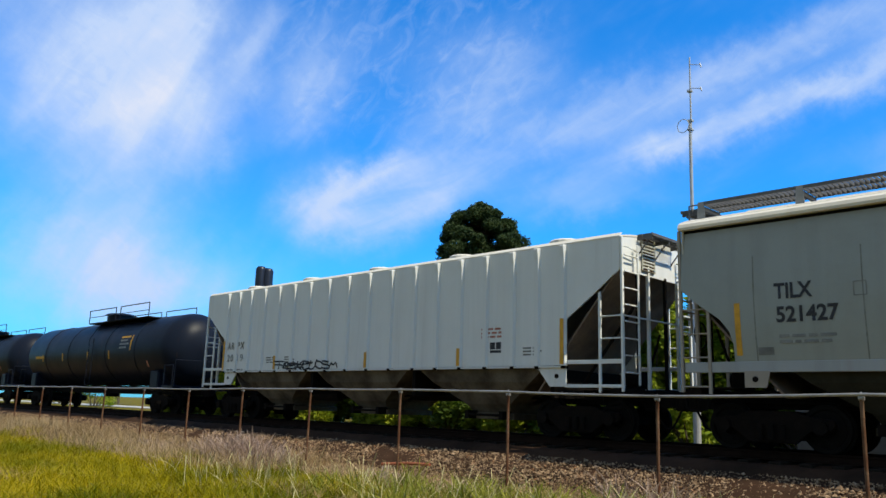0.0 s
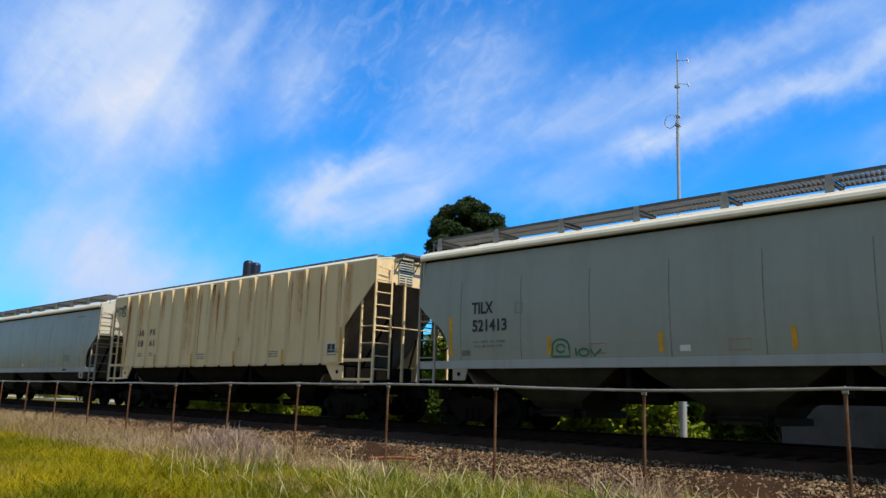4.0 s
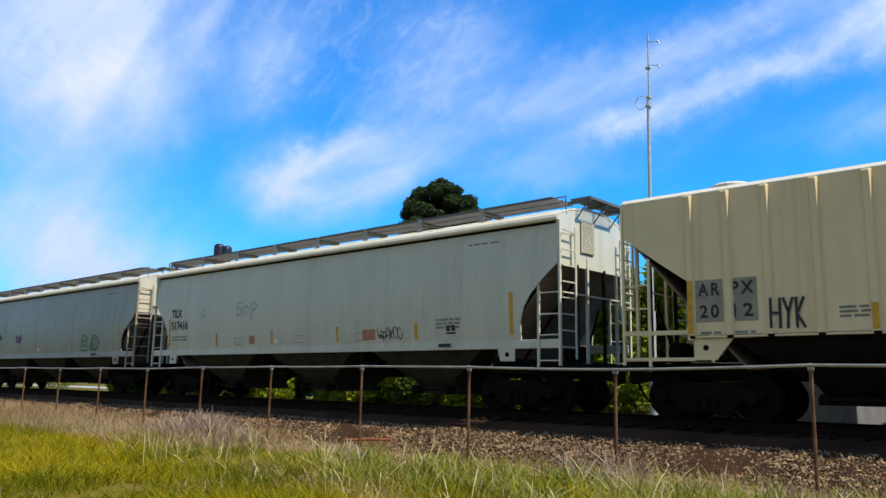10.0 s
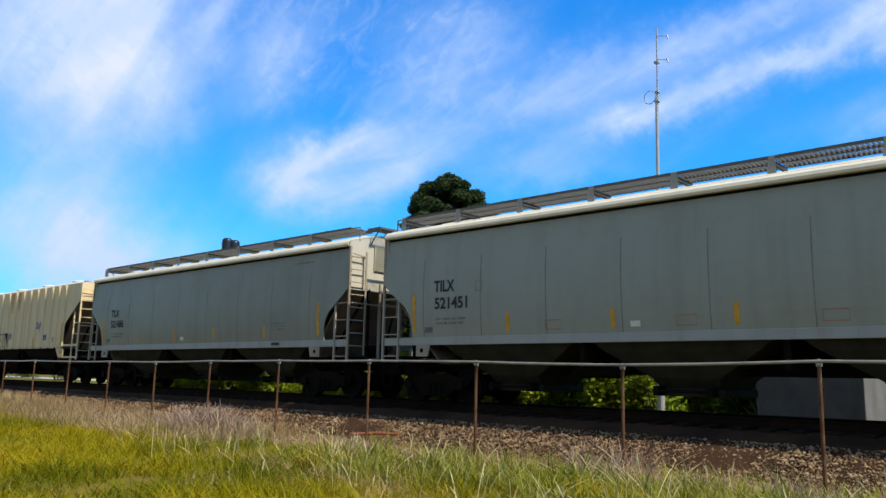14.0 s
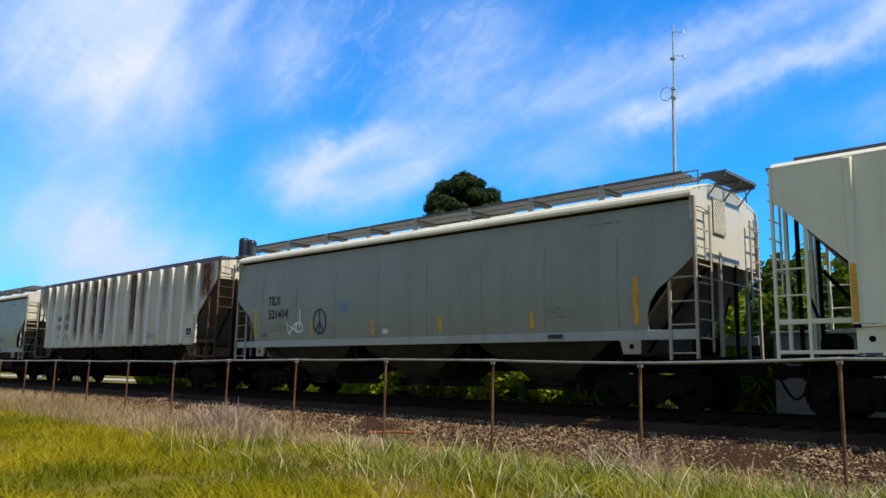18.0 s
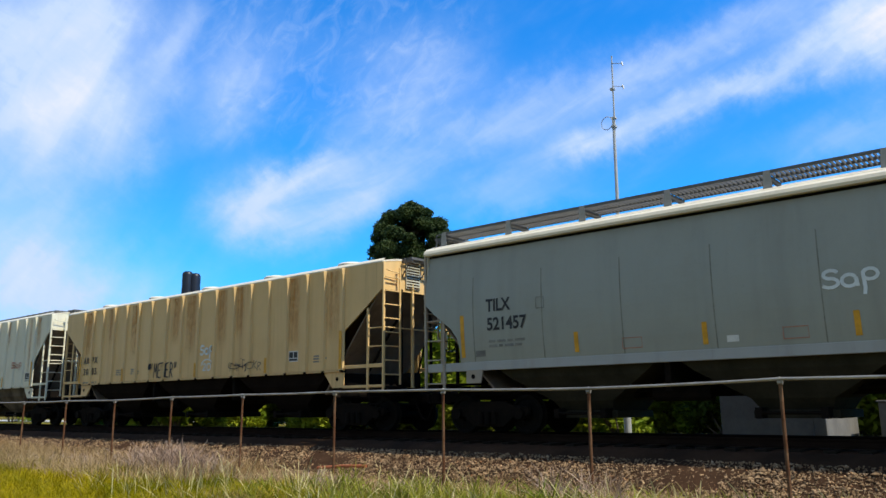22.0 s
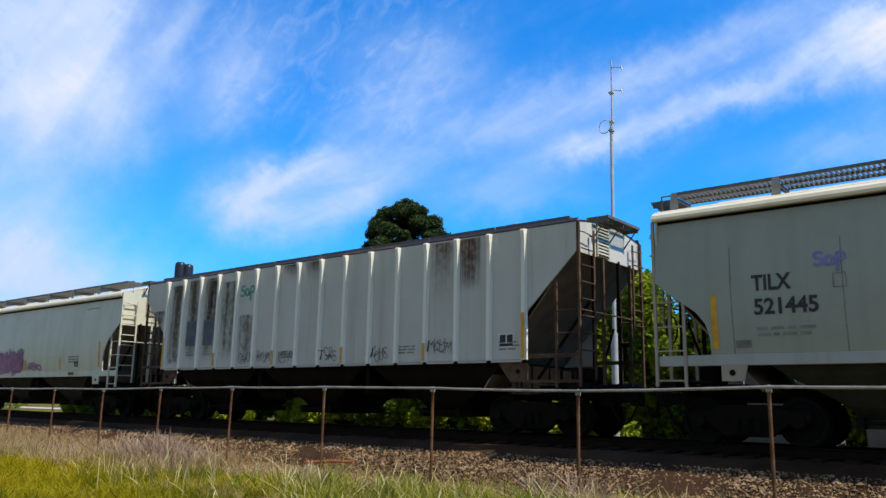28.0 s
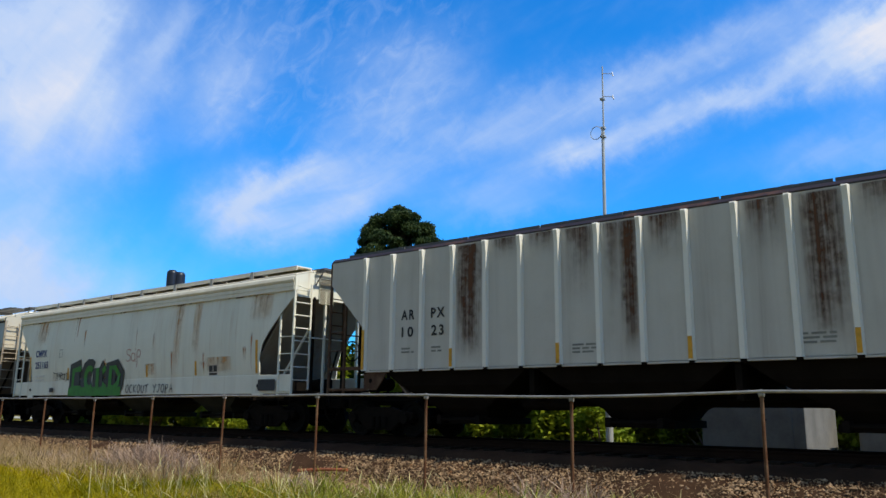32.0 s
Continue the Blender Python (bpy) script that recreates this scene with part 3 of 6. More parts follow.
def plate_x(outline, x0, x1):
    """A plate with an outline in y and z, between two planes of x."""
    bm = bmesh.new()
    front = [bm.verts.new((x0, y, z)) for y, z in outline]
    back = [bm.verts.new((x1, y, z)) for y, z in outline]
    bm.faces.new(front)
    bm.faces.new(back[::-1])
    n = len(outline)
    for i in range(n):
        bm.faces.new((front[i], back[i], back[(i + 1) % n], front[(i + 1) % n]))
    bmesh.ops.recalc_face_normals(bm, faces=bm.faces)
    return bm


def end_wall(kind, end):
    s = SPEC[kind]
    w, low = s["wide"] - 0.035, s["cut"][0][1]
    ring = [(-w, low), (w, low)] + [(y, roof_line(kind, y) - 0.045) for y in (w, w * 0.7, w * 0.35, 0, -w * 0.35, -w * 0.7, -w)]
    x = end * (s["length"] / 2 - 0.03)
    return plate_x(ring, x - 0.02, x + 0.02)


def slope_sheet(kind, end):
    s = SPEC[kind]
    half, z0 = s["length"] / 2, s["cut"][0][1]
    w = s["wide"] - 0.06
    run = (z0 - 0.95) * 0.86
    rows = []
    for i in range(6):
        a = i / 5
        rows.append([(end * (half - 0.04 - run * a), y * (1 - 0.12 * a * a), z0 + 0.02 - (z0 - 0.95) * a) for y in (-w, -w / 2, 0, w / 2, w)])
    return sheet(rows, (-end * 0.03, 0, 0.03))


def chute():
    bm = bmesh.new()
    rings = []
    for z, lx, ly in ((1.6, 2.1, 1.42), (1.25, 1.62, 1.34), (0.72, 0.72, 1.0), (0.52, 0.62, 0.8), (0.50, 0.74, 0.86), (0.36, 0.74, 0.86)):
        rings.append([bm.verts.new((a * lx, b * ly, z)) for a, b in ((-1, -1), (1, -1), (1, 1), (-1, 1))])
    for a, b in zip(rings, rings[1:]):
        for i in range(4):
            bm.faces.new((a[i], a[(i + 1) % 4], b[(i + 1) % 4], b[i]))
    bm.faces.new(rings[0])
    bm.faces.new(rings[-1])
    bmesh.ops.recalc_face_normals(bm, faces=bm.faces)
    return bm


def gate_gear():
    bm = rod((-0.55, -1.12, 0.46), (0.55, -1.12, 0.46), 0.03)
    add_box(bm, -0.62, -0.5, -1.16, -0.8, 0.36, 0.56)
    add_box(bm, 0.5, 0.62, -1.16, -0.8, 0.36, 0.56)
    return bm


def lattice(xs, ys, filled, z0, z1):
    """One connected plate with holes: the filled cells between the lines in x and y."""
    bm = bmesh.new()
    corner = {}

    def at(i, j, z):
        if (i, j, z) not in corner:
            corner[i, j, z] = bm.verts.new((xs[i], ys[j], z))
        return corner[i, j, z]

    nx, ny = len(xs) - 1, len(ys) - 1
    for i in range(nx):
        for j in range(ny):
            if not filled(i, j):
                continue
            a, b = (i, j), (i + 1, j + 1)
            bm.faces.new([at(p, q, z1) for p, q in (a, (b[0], a[1]), b, (a[0], b[1]))])
            bm.faces.new([at(p, q, z0) for p, q in (a, (a[0], b[1]), b, (b[0], a[1]))])
            for di, dj, p, q in ((-1, 0, (i, j + 1), (i, j)), (1, 0, (i + 1, j), (i + 1, j + 1)), (0, -1, (i, j), (i + 1, j)), (0, 1, (i + 1, j + 1), (i, j + 1))):
                if not (0 <= i + di < nx and 0 <= j + dj < ny and filled(i + di, j + dj)):
                    bm.faces.new((at(*p, z0), at(*q, z0), at(*q, z1), at(*p, z1)))
    return bm


def grating(long, wide):
    """An open walkway panel: side bars joined by many cross bars."""
    count = int(long / 0.085)
    xs = [0.0]
    for i in range(count):
        mid = (i + 0.5) * long / count
        xs += [mid - 0.01, mid + 0.01]
    xs.append(long)
    half = wide / 2
    ys = [-half - 0.014, -half + 0.014, -0.008, 0.008, half - 0.014, half + 0.014]
    return lattice(xs, ys, lambda i, j: j % 2 == 0 or i % 2 == 1, -0.03, 0.032)


def plank(long, wide):
    """A closed walkway panel with deep turned-down edges."""
    bm = box(0, long, -wide / 2, wide / 2, 0.0, 0.035, bevel=0.008)
    for y in (-wide / 2, wide / 2):
        add_box(bm, 0, long, y - 0.012, y + 0.012, -0.09, 0.036)
    return bm


def side_frame():
    """The cast side frame of a truck, with its two arches and spring opening."""
    out = [(-1.13, 0.50), (-1.10, 0.60), (-0.70, 0.64), (-0.40, 0.74), (0.40, 0.74), (0.70, 0.64), (1.10, 0.60), (1.13, 0.50), (1.05, 0.40),
           (0.74, 0.40), (0.60, 0.30), (0.42, 0.16), (-0.42, 0.16), (-0.60, 0.30), (-0.74, 0.40), (-1.05, 0.40)]
    bm = slab(out, -0.06, 0.06)
    bmesh.ops.bevel(bm, geom=list(bm.edges), offset=0.015, segments=1, affect="EDGES")
    for x in (-0.89, 0.89):
        add_rod(bm, (x, -0.16, 0.46), (x, 0.05, 0.46), 0.13, 12)
    return bm


def spring_nest():
    bm = bmesh.new()
    for x in (-0.2, 0.0, 0.2):
        add_rod(bm, (x, -0.09, 0.22), (x, -0.09, 0.5), 0.07, 8)
    return bm


WHEEL_R = 0.44


def wheelset():
    prof = ((0.07, -0.70), (0.16, -0.72), (0.17, -0.80), (0.33, -0.79), (0.36, -0.83), (WHEEL_R - 0.01, -0.83), (WHEEL_R, -0.72), (WHEEL_R + 0.03, -0.70), (WHEEL_R + 0.03, -0.675), (0.36, -0.67), (0.33, -0.72), (0.12, -0.66))
    bm = lathe(prof, 28)
    far = lathe([(r, -h) for r, h in prof], 28)
    me = bpy.data.meshes.new("half")
    far.to_mesh(me)
    far.free()
    bm.from_mesh(me)
    bpy.data.meshes.remove(me)
    add_rod(bm, (0, -1.05, 0), (0, 1.05, 0), 0.08, 10)
    for side in (-0.835, 0.835):
        for i in range(4):
            a = i * math.pi / 2
            add_rod(bm, (0.24 * math.cos(a), side - 0.006, 0.24 * math.sin(a)), (0.24 * math.cos(a), side + 0.006, 0.24 * math.sin(a)), 0.035, 6)
    return bm


WHEELSETS = []


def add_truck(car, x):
    truck = shared("truck", "bolster", lambda: box(-0.18, 0.18, -1.0, 1.0, 0.42, 0.74, bevel=0.03), STEEL, car, "grimy cast steel truck, undercar shade in its colour", at=pose(x, 0, 0))
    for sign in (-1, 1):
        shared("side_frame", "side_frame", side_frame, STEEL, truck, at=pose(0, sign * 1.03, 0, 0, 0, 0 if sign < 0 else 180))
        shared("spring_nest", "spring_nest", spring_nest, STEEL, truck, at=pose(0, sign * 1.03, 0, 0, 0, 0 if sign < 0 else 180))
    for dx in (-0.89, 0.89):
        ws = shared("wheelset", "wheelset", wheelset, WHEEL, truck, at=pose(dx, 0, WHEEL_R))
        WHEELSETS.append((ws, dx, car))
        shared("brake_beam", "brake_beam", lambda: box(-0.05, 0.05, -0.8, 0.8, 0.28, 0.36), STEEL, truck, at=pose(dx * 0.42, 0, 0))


def add_end(car, kind, end, mat, dark):
    """Posts, ladders, braces, end sill and coupler of one end of a hopper car."""
    s = SPEC[kind]
    half, top = s["length"] / 2, s["top"]
    out = 0.09
    turn = pose(0, 0, 0) if end > 0 else pose(0, 0, 0, 0, 0, 180)

    def put(name, key, maker, m=mat, parent=car, label=""):
        return shared(name, (key, kind), maker, m, parent, label, at=turn if parent is car else None)

    x = half
    for sign in (-1, 1):
        y = sign * (s["wide"] - 0.035)
        put("corner_post", ("post", sign), lambda: box(x + 0.01, x + 0.065, y - 0.035, y + 0.035, 1.05, top, bevel=0.006))
        lad = put("end_ladder", ("end_ladder", sign), lambda: box(x + out, x + out + 0.03, y - sign * 0.55 - 0.03, y - sign * 0.55 + 0.03, 1.2 if sign < 0 else 2.2, top - 0.12, bevel=0.005))
        for i in range(8):
            z = 1.45 + 0.36 * i
            if z < (1.2 if sign < 0 else 2.2) or z > top - 0.15:
                continue
            put("rung", ("end_rung", sign, i), lambda: rod((x + out + 0.015, y, z), (x + out + 0.015, y - sign * 0.55, z), 0.017, 6), mat, lad)
        lad = put("side_ladder", ("side_ladder", sign), lambda: box(x - 0.56, x - 0.50, y + sign * 0.0 - 0.025, y + 0.025, 1.02, s["ladder"], bevel=0.005))
        for i, z in enumerate((1.16, 1.72, 2.18, 2.66)):
            put("rung", ("side_rung", sign, i), lambda: rod((x - 0.53, y + sign * 0.01, z), (x + 0.04, y + sign * 0.01, z), 0.017, 6), mat, lad)
        put("stirrup", ("stirrup", sign), lambda: pipe(((x - 0.5, y, 1.05), (x - 0.44, y, 0.72), (x - 0.04, y, 0.72), (x + 0.03, y, 1.05)), 0.016), dark)
        put("grab_iron", ("grab", sign), lambda: pipe(((x + 0.03, y - sign * 0.1, top - 0.2), (x + out + 0.05, y - sign * 0.1, top - 0.24), (x + out + 0.05, y - sign * 0.5, top - 0.28), (x + 0.03, y - sign * 0.5, top - 0.24)), 0.014, 6))
    put("cross_bar", "crossbar", lambda: rod((x + 0.06, -1.5, 2.66), (x + 0.06, 1.5, 2.66), 0.019, 6))
    for i, y in enumerate((-0.78, -0.34, 0.42, 1.0)):
        z = s["cut"][0][1] + (0.05 if i != 1 else 0.25)
        put("brace", ("brace", i), lambda: box(x - 0.05, x + 0.02, y - 0.035, y + 0.035, 1.1, z, bevel=0.005), mat if i % 2 else dark)
    put("diagonal_brace", "diag", lambda: rod((x - 1.4, -0.9, 1.2), (x - 0.05, -0.9, 2.9), 0.04, 6), mat if kind == "deep" else dark)
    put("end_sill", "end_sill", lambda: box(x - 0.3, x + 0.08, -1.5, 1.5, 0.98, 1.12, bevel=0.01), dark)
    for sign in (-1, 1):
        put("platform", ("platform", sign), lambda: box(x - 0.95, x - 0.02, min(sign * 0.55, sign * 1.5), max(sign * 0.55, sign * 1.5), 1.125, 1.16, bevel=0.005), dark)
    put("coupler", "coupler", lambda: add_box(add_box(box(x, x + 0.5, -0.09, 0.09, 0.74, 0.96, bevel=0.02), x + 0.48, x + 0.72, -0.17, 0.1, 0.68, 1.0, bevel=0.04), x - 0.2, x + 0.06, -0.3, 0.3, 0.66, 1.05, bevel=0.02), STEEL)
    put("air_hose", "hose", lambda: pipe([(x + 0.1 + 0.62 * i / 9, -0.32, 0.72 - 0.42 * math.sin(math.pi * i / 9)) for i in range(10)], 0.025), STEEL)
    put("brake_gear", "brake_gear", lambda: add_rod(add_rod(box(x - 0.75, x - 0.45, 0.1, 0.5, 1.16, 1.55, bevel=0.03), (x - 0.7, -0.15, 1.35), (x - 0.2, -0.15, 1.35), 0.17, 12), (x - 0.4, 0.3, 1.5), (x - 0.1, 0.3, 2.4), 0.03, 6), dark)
    if end < 0:
        ring = [(x + 0.14, 0.55 + 0.27 * math.cos(a * math.pi / 8), 2.25 + 0.27 * math.sin(a * math.pi / 8)) for a in range(17)]
        wheel = put("brake_wheel", "brake_wheel", lambda: pipe(ring, 0.018, 6), dark)
        put("spokes", "brake_spokes", lambda: add_rod(rod((x + 0.14, 0.28, 2.25), (x + 0.14, 0.82, 2.25), 0.012, 5), (x + 0.14, 0.55, 1.98), (x + 0.14, 0.55, 2.52), 0.012, 5), dark, wheel)
    # bolster plate; a near-black disc paints the shade in its round opening
    for sign in (-1, 1):
        y = sign * (s["wide"] - 0.05)
        if kind in ("ribbed", "notched"):
            edge = s["cut"][-1][0]
            shape = ((x - edge - 0.78, s["base"] - 0.03), (x - edge + 0.02, s["base"] - 0.03), (x - edge + 0.02, 1.15), (x - edge - 0.42, 1.15))
            spot = (x - edge - 0.22, 1.38)
            put("end_side_bar", ("bar", sign), lambda: box(x - edge, x + 0.01, y - 0.03, y + 0.03, s["base"] + 0.02, s["base"] + 0.11, bevel=0.006))
            put("lower_side_bar", ("low_bar", sign), lambda: box(x - edge, x + 0.01, y - 0.03, y + 0.03, 1.13, 1.2, bevel=0.006))
        else:
            shape = ((x - 1.68, s["sill"] + 0.02), (x - 1.2, s["sill"] + 0.02), (x - 1.2, 1.15 if s["sill"] > 1.2 else 1.0), (x - 1.6, 1.15 if s["sill"] > 1.2 else 1.0))
            spot = (x - 1.4, 1.3)
        plate = put("jacking_plate", ("jack", sign), lambda: slab(shape, y - 0.02, y + 0.02))
        put("hole", ("jack_hole", sign), lambda: rod((spot[0], y + sign * 0.0205, spot[1]), (spot[0], y + sign * 0.03, spot[1]), 0.055, 12), STEEL, plate)
    # crossover walkway over the end of the roof
    ztop = top + WALK.get(kind, 0.25) + (-0.08 if kind == "deep" else 0.01)
    put("end_walkway", "end_walk", lambda: end_walk(x, ztop), GRATE)


def vent_mesh(x, y0, y1, z0, z1, slats):
    """A framed vent: flat slats, or expanded metal as two sets of slanting bars."""
    bm = pipe(((x, y0, z0), (x, y1, z0), (x, y1, z1), (x, y0, z1), (x, y0, z0)), 0.018, 5)
    if slats:
        for k in range(1, 10):
            z = z0 + (z1 - z0) * k / 10
            add_box(bm, x - 0.012, x + 0.012, y0, y1, z - 0.017, z + 0.017)
        return bm
    wide, tall = y1 - y0, z1 - z0
    for k in range(-7, 8):
        for way in (-1, 1):
            a = max(0.0, -k * 0.1)
            b = min(tall, wide - k * 0.1)
            if b - a < 0.04:
                continue
            ya, yb = a + k * 0.1, b + k * 0.1
            if way < 0:
                ya, yb = wide - ya, wide - yb
            add_rod(bm, (x, y0 + ya, z0 + a), (x, y0 + yb, z0 + b), 0.011, 4)
    return bm


def end_walk(x, z):
    bm = grating(1.6, 0.5)
    bmesh.ops.transform(bm, matrix=pose(x + 0.12, -0.8, z, 0, 0, 90), verts=bm.verts)
    for y in (-0.75, 0.0, 0.75):
        add_box(bm, x - 0.25, x + 0.36, y - 0.02, y + 0.02, z - 0.1, z - 0.025)
        add_rod(bm, (x - 0.02, y, z - 0.45), (x + 0.3, y, z - 0.06), 0.018, 5)
    return bm


def lettering(text, x, z, tall, mat, car, kind, width=None, name="reporting_mark", lift=0.0, spread=1.0):
    """Flat letters painted on the near side; x is the left edge, z the top of the letters."""
    curve = bpy.data.curves.new("letters", "FONT")
    curve.body, curve.size, curve.space_character = text, tall / 0.69, spread
    curve.offset = 0.0 if "9" in text else 0.012 * tall / 0.3
    ob = bpy.data.objects.new("letters", curve)
    scene.collection.objects.link(ob)
    bpy.context.view_layer.update()
    me = bpy.data.meshes.new_from_object(ob.evaluated_get(bpy.context.evaluated_depsgraph_get()))
    bpy.data.objects.remove(ob)
    bpy.data.curves.remove(curve)
    xs = [v.co.x for v in me.vertices]
    low, span = min(xs), max(xs) - min(xs)
    k = width / span if width else 1.0
    for v in me.vertices:
        zz = z - tall + v.co.y
        v.co = (x + (v.co.x - low) * k, -(bulge(kind, zz) + 0.011 + lift), zz)
    me.materials.clear()
    me.materials.append(mat)
    return link(name, me, car)


def skin(kind, x, z):
    """Half width of the car body with its ribs, x from the middle of the car."""
    if kind not in ("ribbed", "notched"):
        return bulge(kind, z)
    half = SPEC[kind]["length"] / 2
    near = min(abs(x + half - p) for p in rib_places(kind))
    return SPEC[kind]["wide"] + 0.087 * min(1.0, max(0.0, (0.11 - near) / 0.04))


def resampled(pts, step):
    """The same line with points no further apart than the step."""
    out = [pts[0]]
    for a, b in zip(pts, pts[1:]):
        n = max(1, math.ceil((b - a).length / step))
        out += [a + (b - a) * (k / n) for k in range(1, n + 1)]
    return out


def stroke(lines, wide, x, z, sx, sz, mat, car, kind, name="spray_tag", label="", lift=0.0):
    """Painted strokes: lines of points in a unit box, set at x and z (its lower left), scaled by sx and sz."""
    bm = bmesh.new()
    for n_line, line in enumerate(lines):
        pts = [Vector((x + px * sx, z + pz * sz)) for px, pz in line]
        if kind in ("ribbed", "notched"):
            pts = resampled(pts, 0.03)
        left, right = [], []
        for i, p in enumerate(pts):
            t = (pts[min(i + 1, len(pts) - 1)] - pts[max(i - 1, 0)])
            t = t.normalized() if t.length else Vector((1, 0))
            o = Vector((-t.y, t.x)) * wide / 2
            for side, q in ((left, p + o), (right, p - o)):
                side.append(bm.verts.new((q.x, -(skin(kind, q.x, q.y) + 0.010 + lift + 0.0006 * n_line), q.y)))
        for i in range(len(pts) - 1):
            bm.faces.new((left[i], left[i + 1], right[i + 1], right[i]))
    bmesh.ops.recalc_face_normals(bm, faces=bm.faces)
    return part(name, bm, mat, car, label)


def arc(cx, cz, rx, rz, a0, a1, n=10):
    return [(cx + rx * math.cos(radians(a0 + (a1 - a0) * i / n)), cz + rz * math.sin(radians(a0 + (a1 - a0) * i / n))) for i in range(n + 1)]


TAG = [arc(0.17, 0.75, 0.13, 0.2, 20, 260, 9) + arc(0.14, 0.35, 0.15, 0.22, 80, -150, 9),
       arc(0.48, 0.4, 0.13, 0.28, 30, 390, 12) + [(0.62, 0.1)],
       [(0.72, 0.75), (0.74, 0.0), (0.72, -0.3)], arc(0.84, 0.62, 0.13, 0.25, 160, -170, 10)]
CAPS = {
    "M": [[(0, 0), (0.15, 1), (0.5, 0.35), (0.85, 1), (1, 0)]],
    "E": [[(0.9, 1), (0.1, 0.92), (0.05, 0.05), (0.95, 0)], [(0.08, 0.5), (0.75, 0.52)]],
    "T": [[(0, 0.9), (1, 1)], [(0.5, 0.95), (0.42, 0)]],
    "R": [[(0.1, 0), (0.15, 1), (0.8, 0.85), (0.75, 0.55), (0.15, 0.5), (0.95, 0)]],
    "C": [arc(0.55, 0.5, 0.45, 0.5, 50, 310, 10)],
    "K": [[(0.1, 1), (0.12, 0)], [(0.9, 1), (0.15, 0.45), (0.95, 0)]],
    "D": [[(0.12, 0), (0.15, 1), (0.6, 0.95), (0.95, 0.6), (0.9, 0.25), (0.5, 0), (0.1, 0)]],
    "H": [[(0.1, 1), (0.05, 0)], [(0.9, 1), (0.85, 0)], [(0.05, 0.5), (0.95, 0.5)]],
    "Y": [[(0, 1), (0.5, 0.5), (1, 1)], [(0.5, 0.5), (0.4, 0)]],
    "O": [arc(0.5, 0.5, 0.42, 0.5, 80, 440, 14)],
    "U": [[(0.1, 1), (0.12, 0.4)] + arc(0.5, 0.35, 0.38, 0.35, 180, 360, 8) + [(0.9, 1)]],
    "J": [[(0.3, 1), (1, 0.95)], [(0.7, 0.95), (0.65, 0.25), (0.4, 0), (0.05, 0.2)]],
    "P": [[(0.12, -0.1), (0.15, 1), (0.75, 0.9), (0.8, 0.6), (0.15, 0.45)]],
    "A": [[(0, 0), (0.45, 1), (0.95, 0)], [(0.2, 0.4), (0.8, 0.4)]],
    " ": [],
    '"': [[(0.2, 1), (0.15, 0.6)], [(0.6, 1), (0.55, 0.6)]],
}


def caps(word):
    lines, k = [], len(word)
    for i, c in enumerate(word):
        for line in CAPS[c]:
            lines.append([((i + 0.08 + 0.8 * px) / k, pz) for px, pz in line])
    return lines


def scrawl(seed, loops):
    """An unreadable tag: hand-drawn hooks, rings and slants side by side."""
    r = random.Random(seed)
    lines = []
    for i in range(loops):
        cx, w = (i + 0.5) / loops, 0.42 / loops
        kind, slant = r.randint(0, 6), r.uniform(-0.2, 0.4) * w
        lo, hi = r.uniform(-0.05, 0.15), r.uniform(0.75, 1.05)
        mid = (lo + hi) / 2 + r.uniform(-0.1, 0.1)
        if kind == 0:
            made = [arc(cx, (lo + hi) / 2, w, (hi - lo) / 2, r.uniform(0, 90), r.uniform(330, 400), 12)]
        elif kind == 1:
            made = [[(cx - w, lo), (cx - w * 0.6, hi), (cx, mid), (cx + w * 0.6, hi), (cx + w, lo)]]
        elif kind == 2:
            made = [arc(cx, (mid + hi) / 2, w * 0.8, (hi - mid) / 2, 30, 270, 8) + arc(cx, (mid + lo) / 2, w * 0.8, (mid - lo) / 2, 90, -150, 8)]
        elif kind == 3:
            made = [[(cx - w * 0.5, hi), (cx - w * 0.6, lo)], arc(cx - w * 0.4, (mid + hi) / 2, w, (hi - mid) / 2, 90, -90, 8) + [(cx + w * 0.8, lo)]]
        elif kind == 4:
            made = [[(cx - w, hi), (cx + w, hi - 0.06)], [(cx, hi), (cx - w * 0.2, lo)]]
        elif kind == 5:
            made = [[(cx - w * 0.7, hi)] + arc(cx, lo + 0.3, w * 0.75, 0.3, 180, 360, 8) + [(cx + w * 0.8, hi)]]
        else:
            made = [[(cx - w * 0.7, lo), (cx - w * 0.5, hi)], [(cx + w * 0.8, hi), (cx - w * 0.5, mid), (cx + w * 0.9, lo)]]
        turn, drop = r.uniform(-0.5, 0.5), r.uniform(-0.12, 0.12)
        for line in made:
            lines.append([(cx + (px - cx) * 1.35 + slant * pz + turn * w * (pz - mid), pz + drop + turn * 0.5 * (px - cx) / w * 0.3) for px, pz in line])
    for k in range(1 + loops // 4):
        z, x0 = r.uniform(0.1, 0.7), r.uniform(0.0, 0.6)
        lines.append([(x0 + 0.4 * j / 6, z + 0.12 * math.sin(j * 1.3 + k)) for j in range(7)])
    return lines


def bars(car, kind, x, z, wide, rows, mat=FADED, tall=0.055):
    """Small print that cannot be read: plain dashes in rows."""
    r = random.Random(int(x * 31 + z * 17))
    bm = bmesh.new()
    for k in range(rows):
        a = x
        while a < x + wide - 0.08:
            b = min(x + wide, a + r.uniform(0.1, 0.3))
            zz = z - k * tall * 1.9
            y = bulge(kind, zz) + 0.007
            add_box(bm, a, b, -y, -y + 0.004, zz - tall, zz)
            a = b + 0.05
    return part("small_print", bm, mat, car)


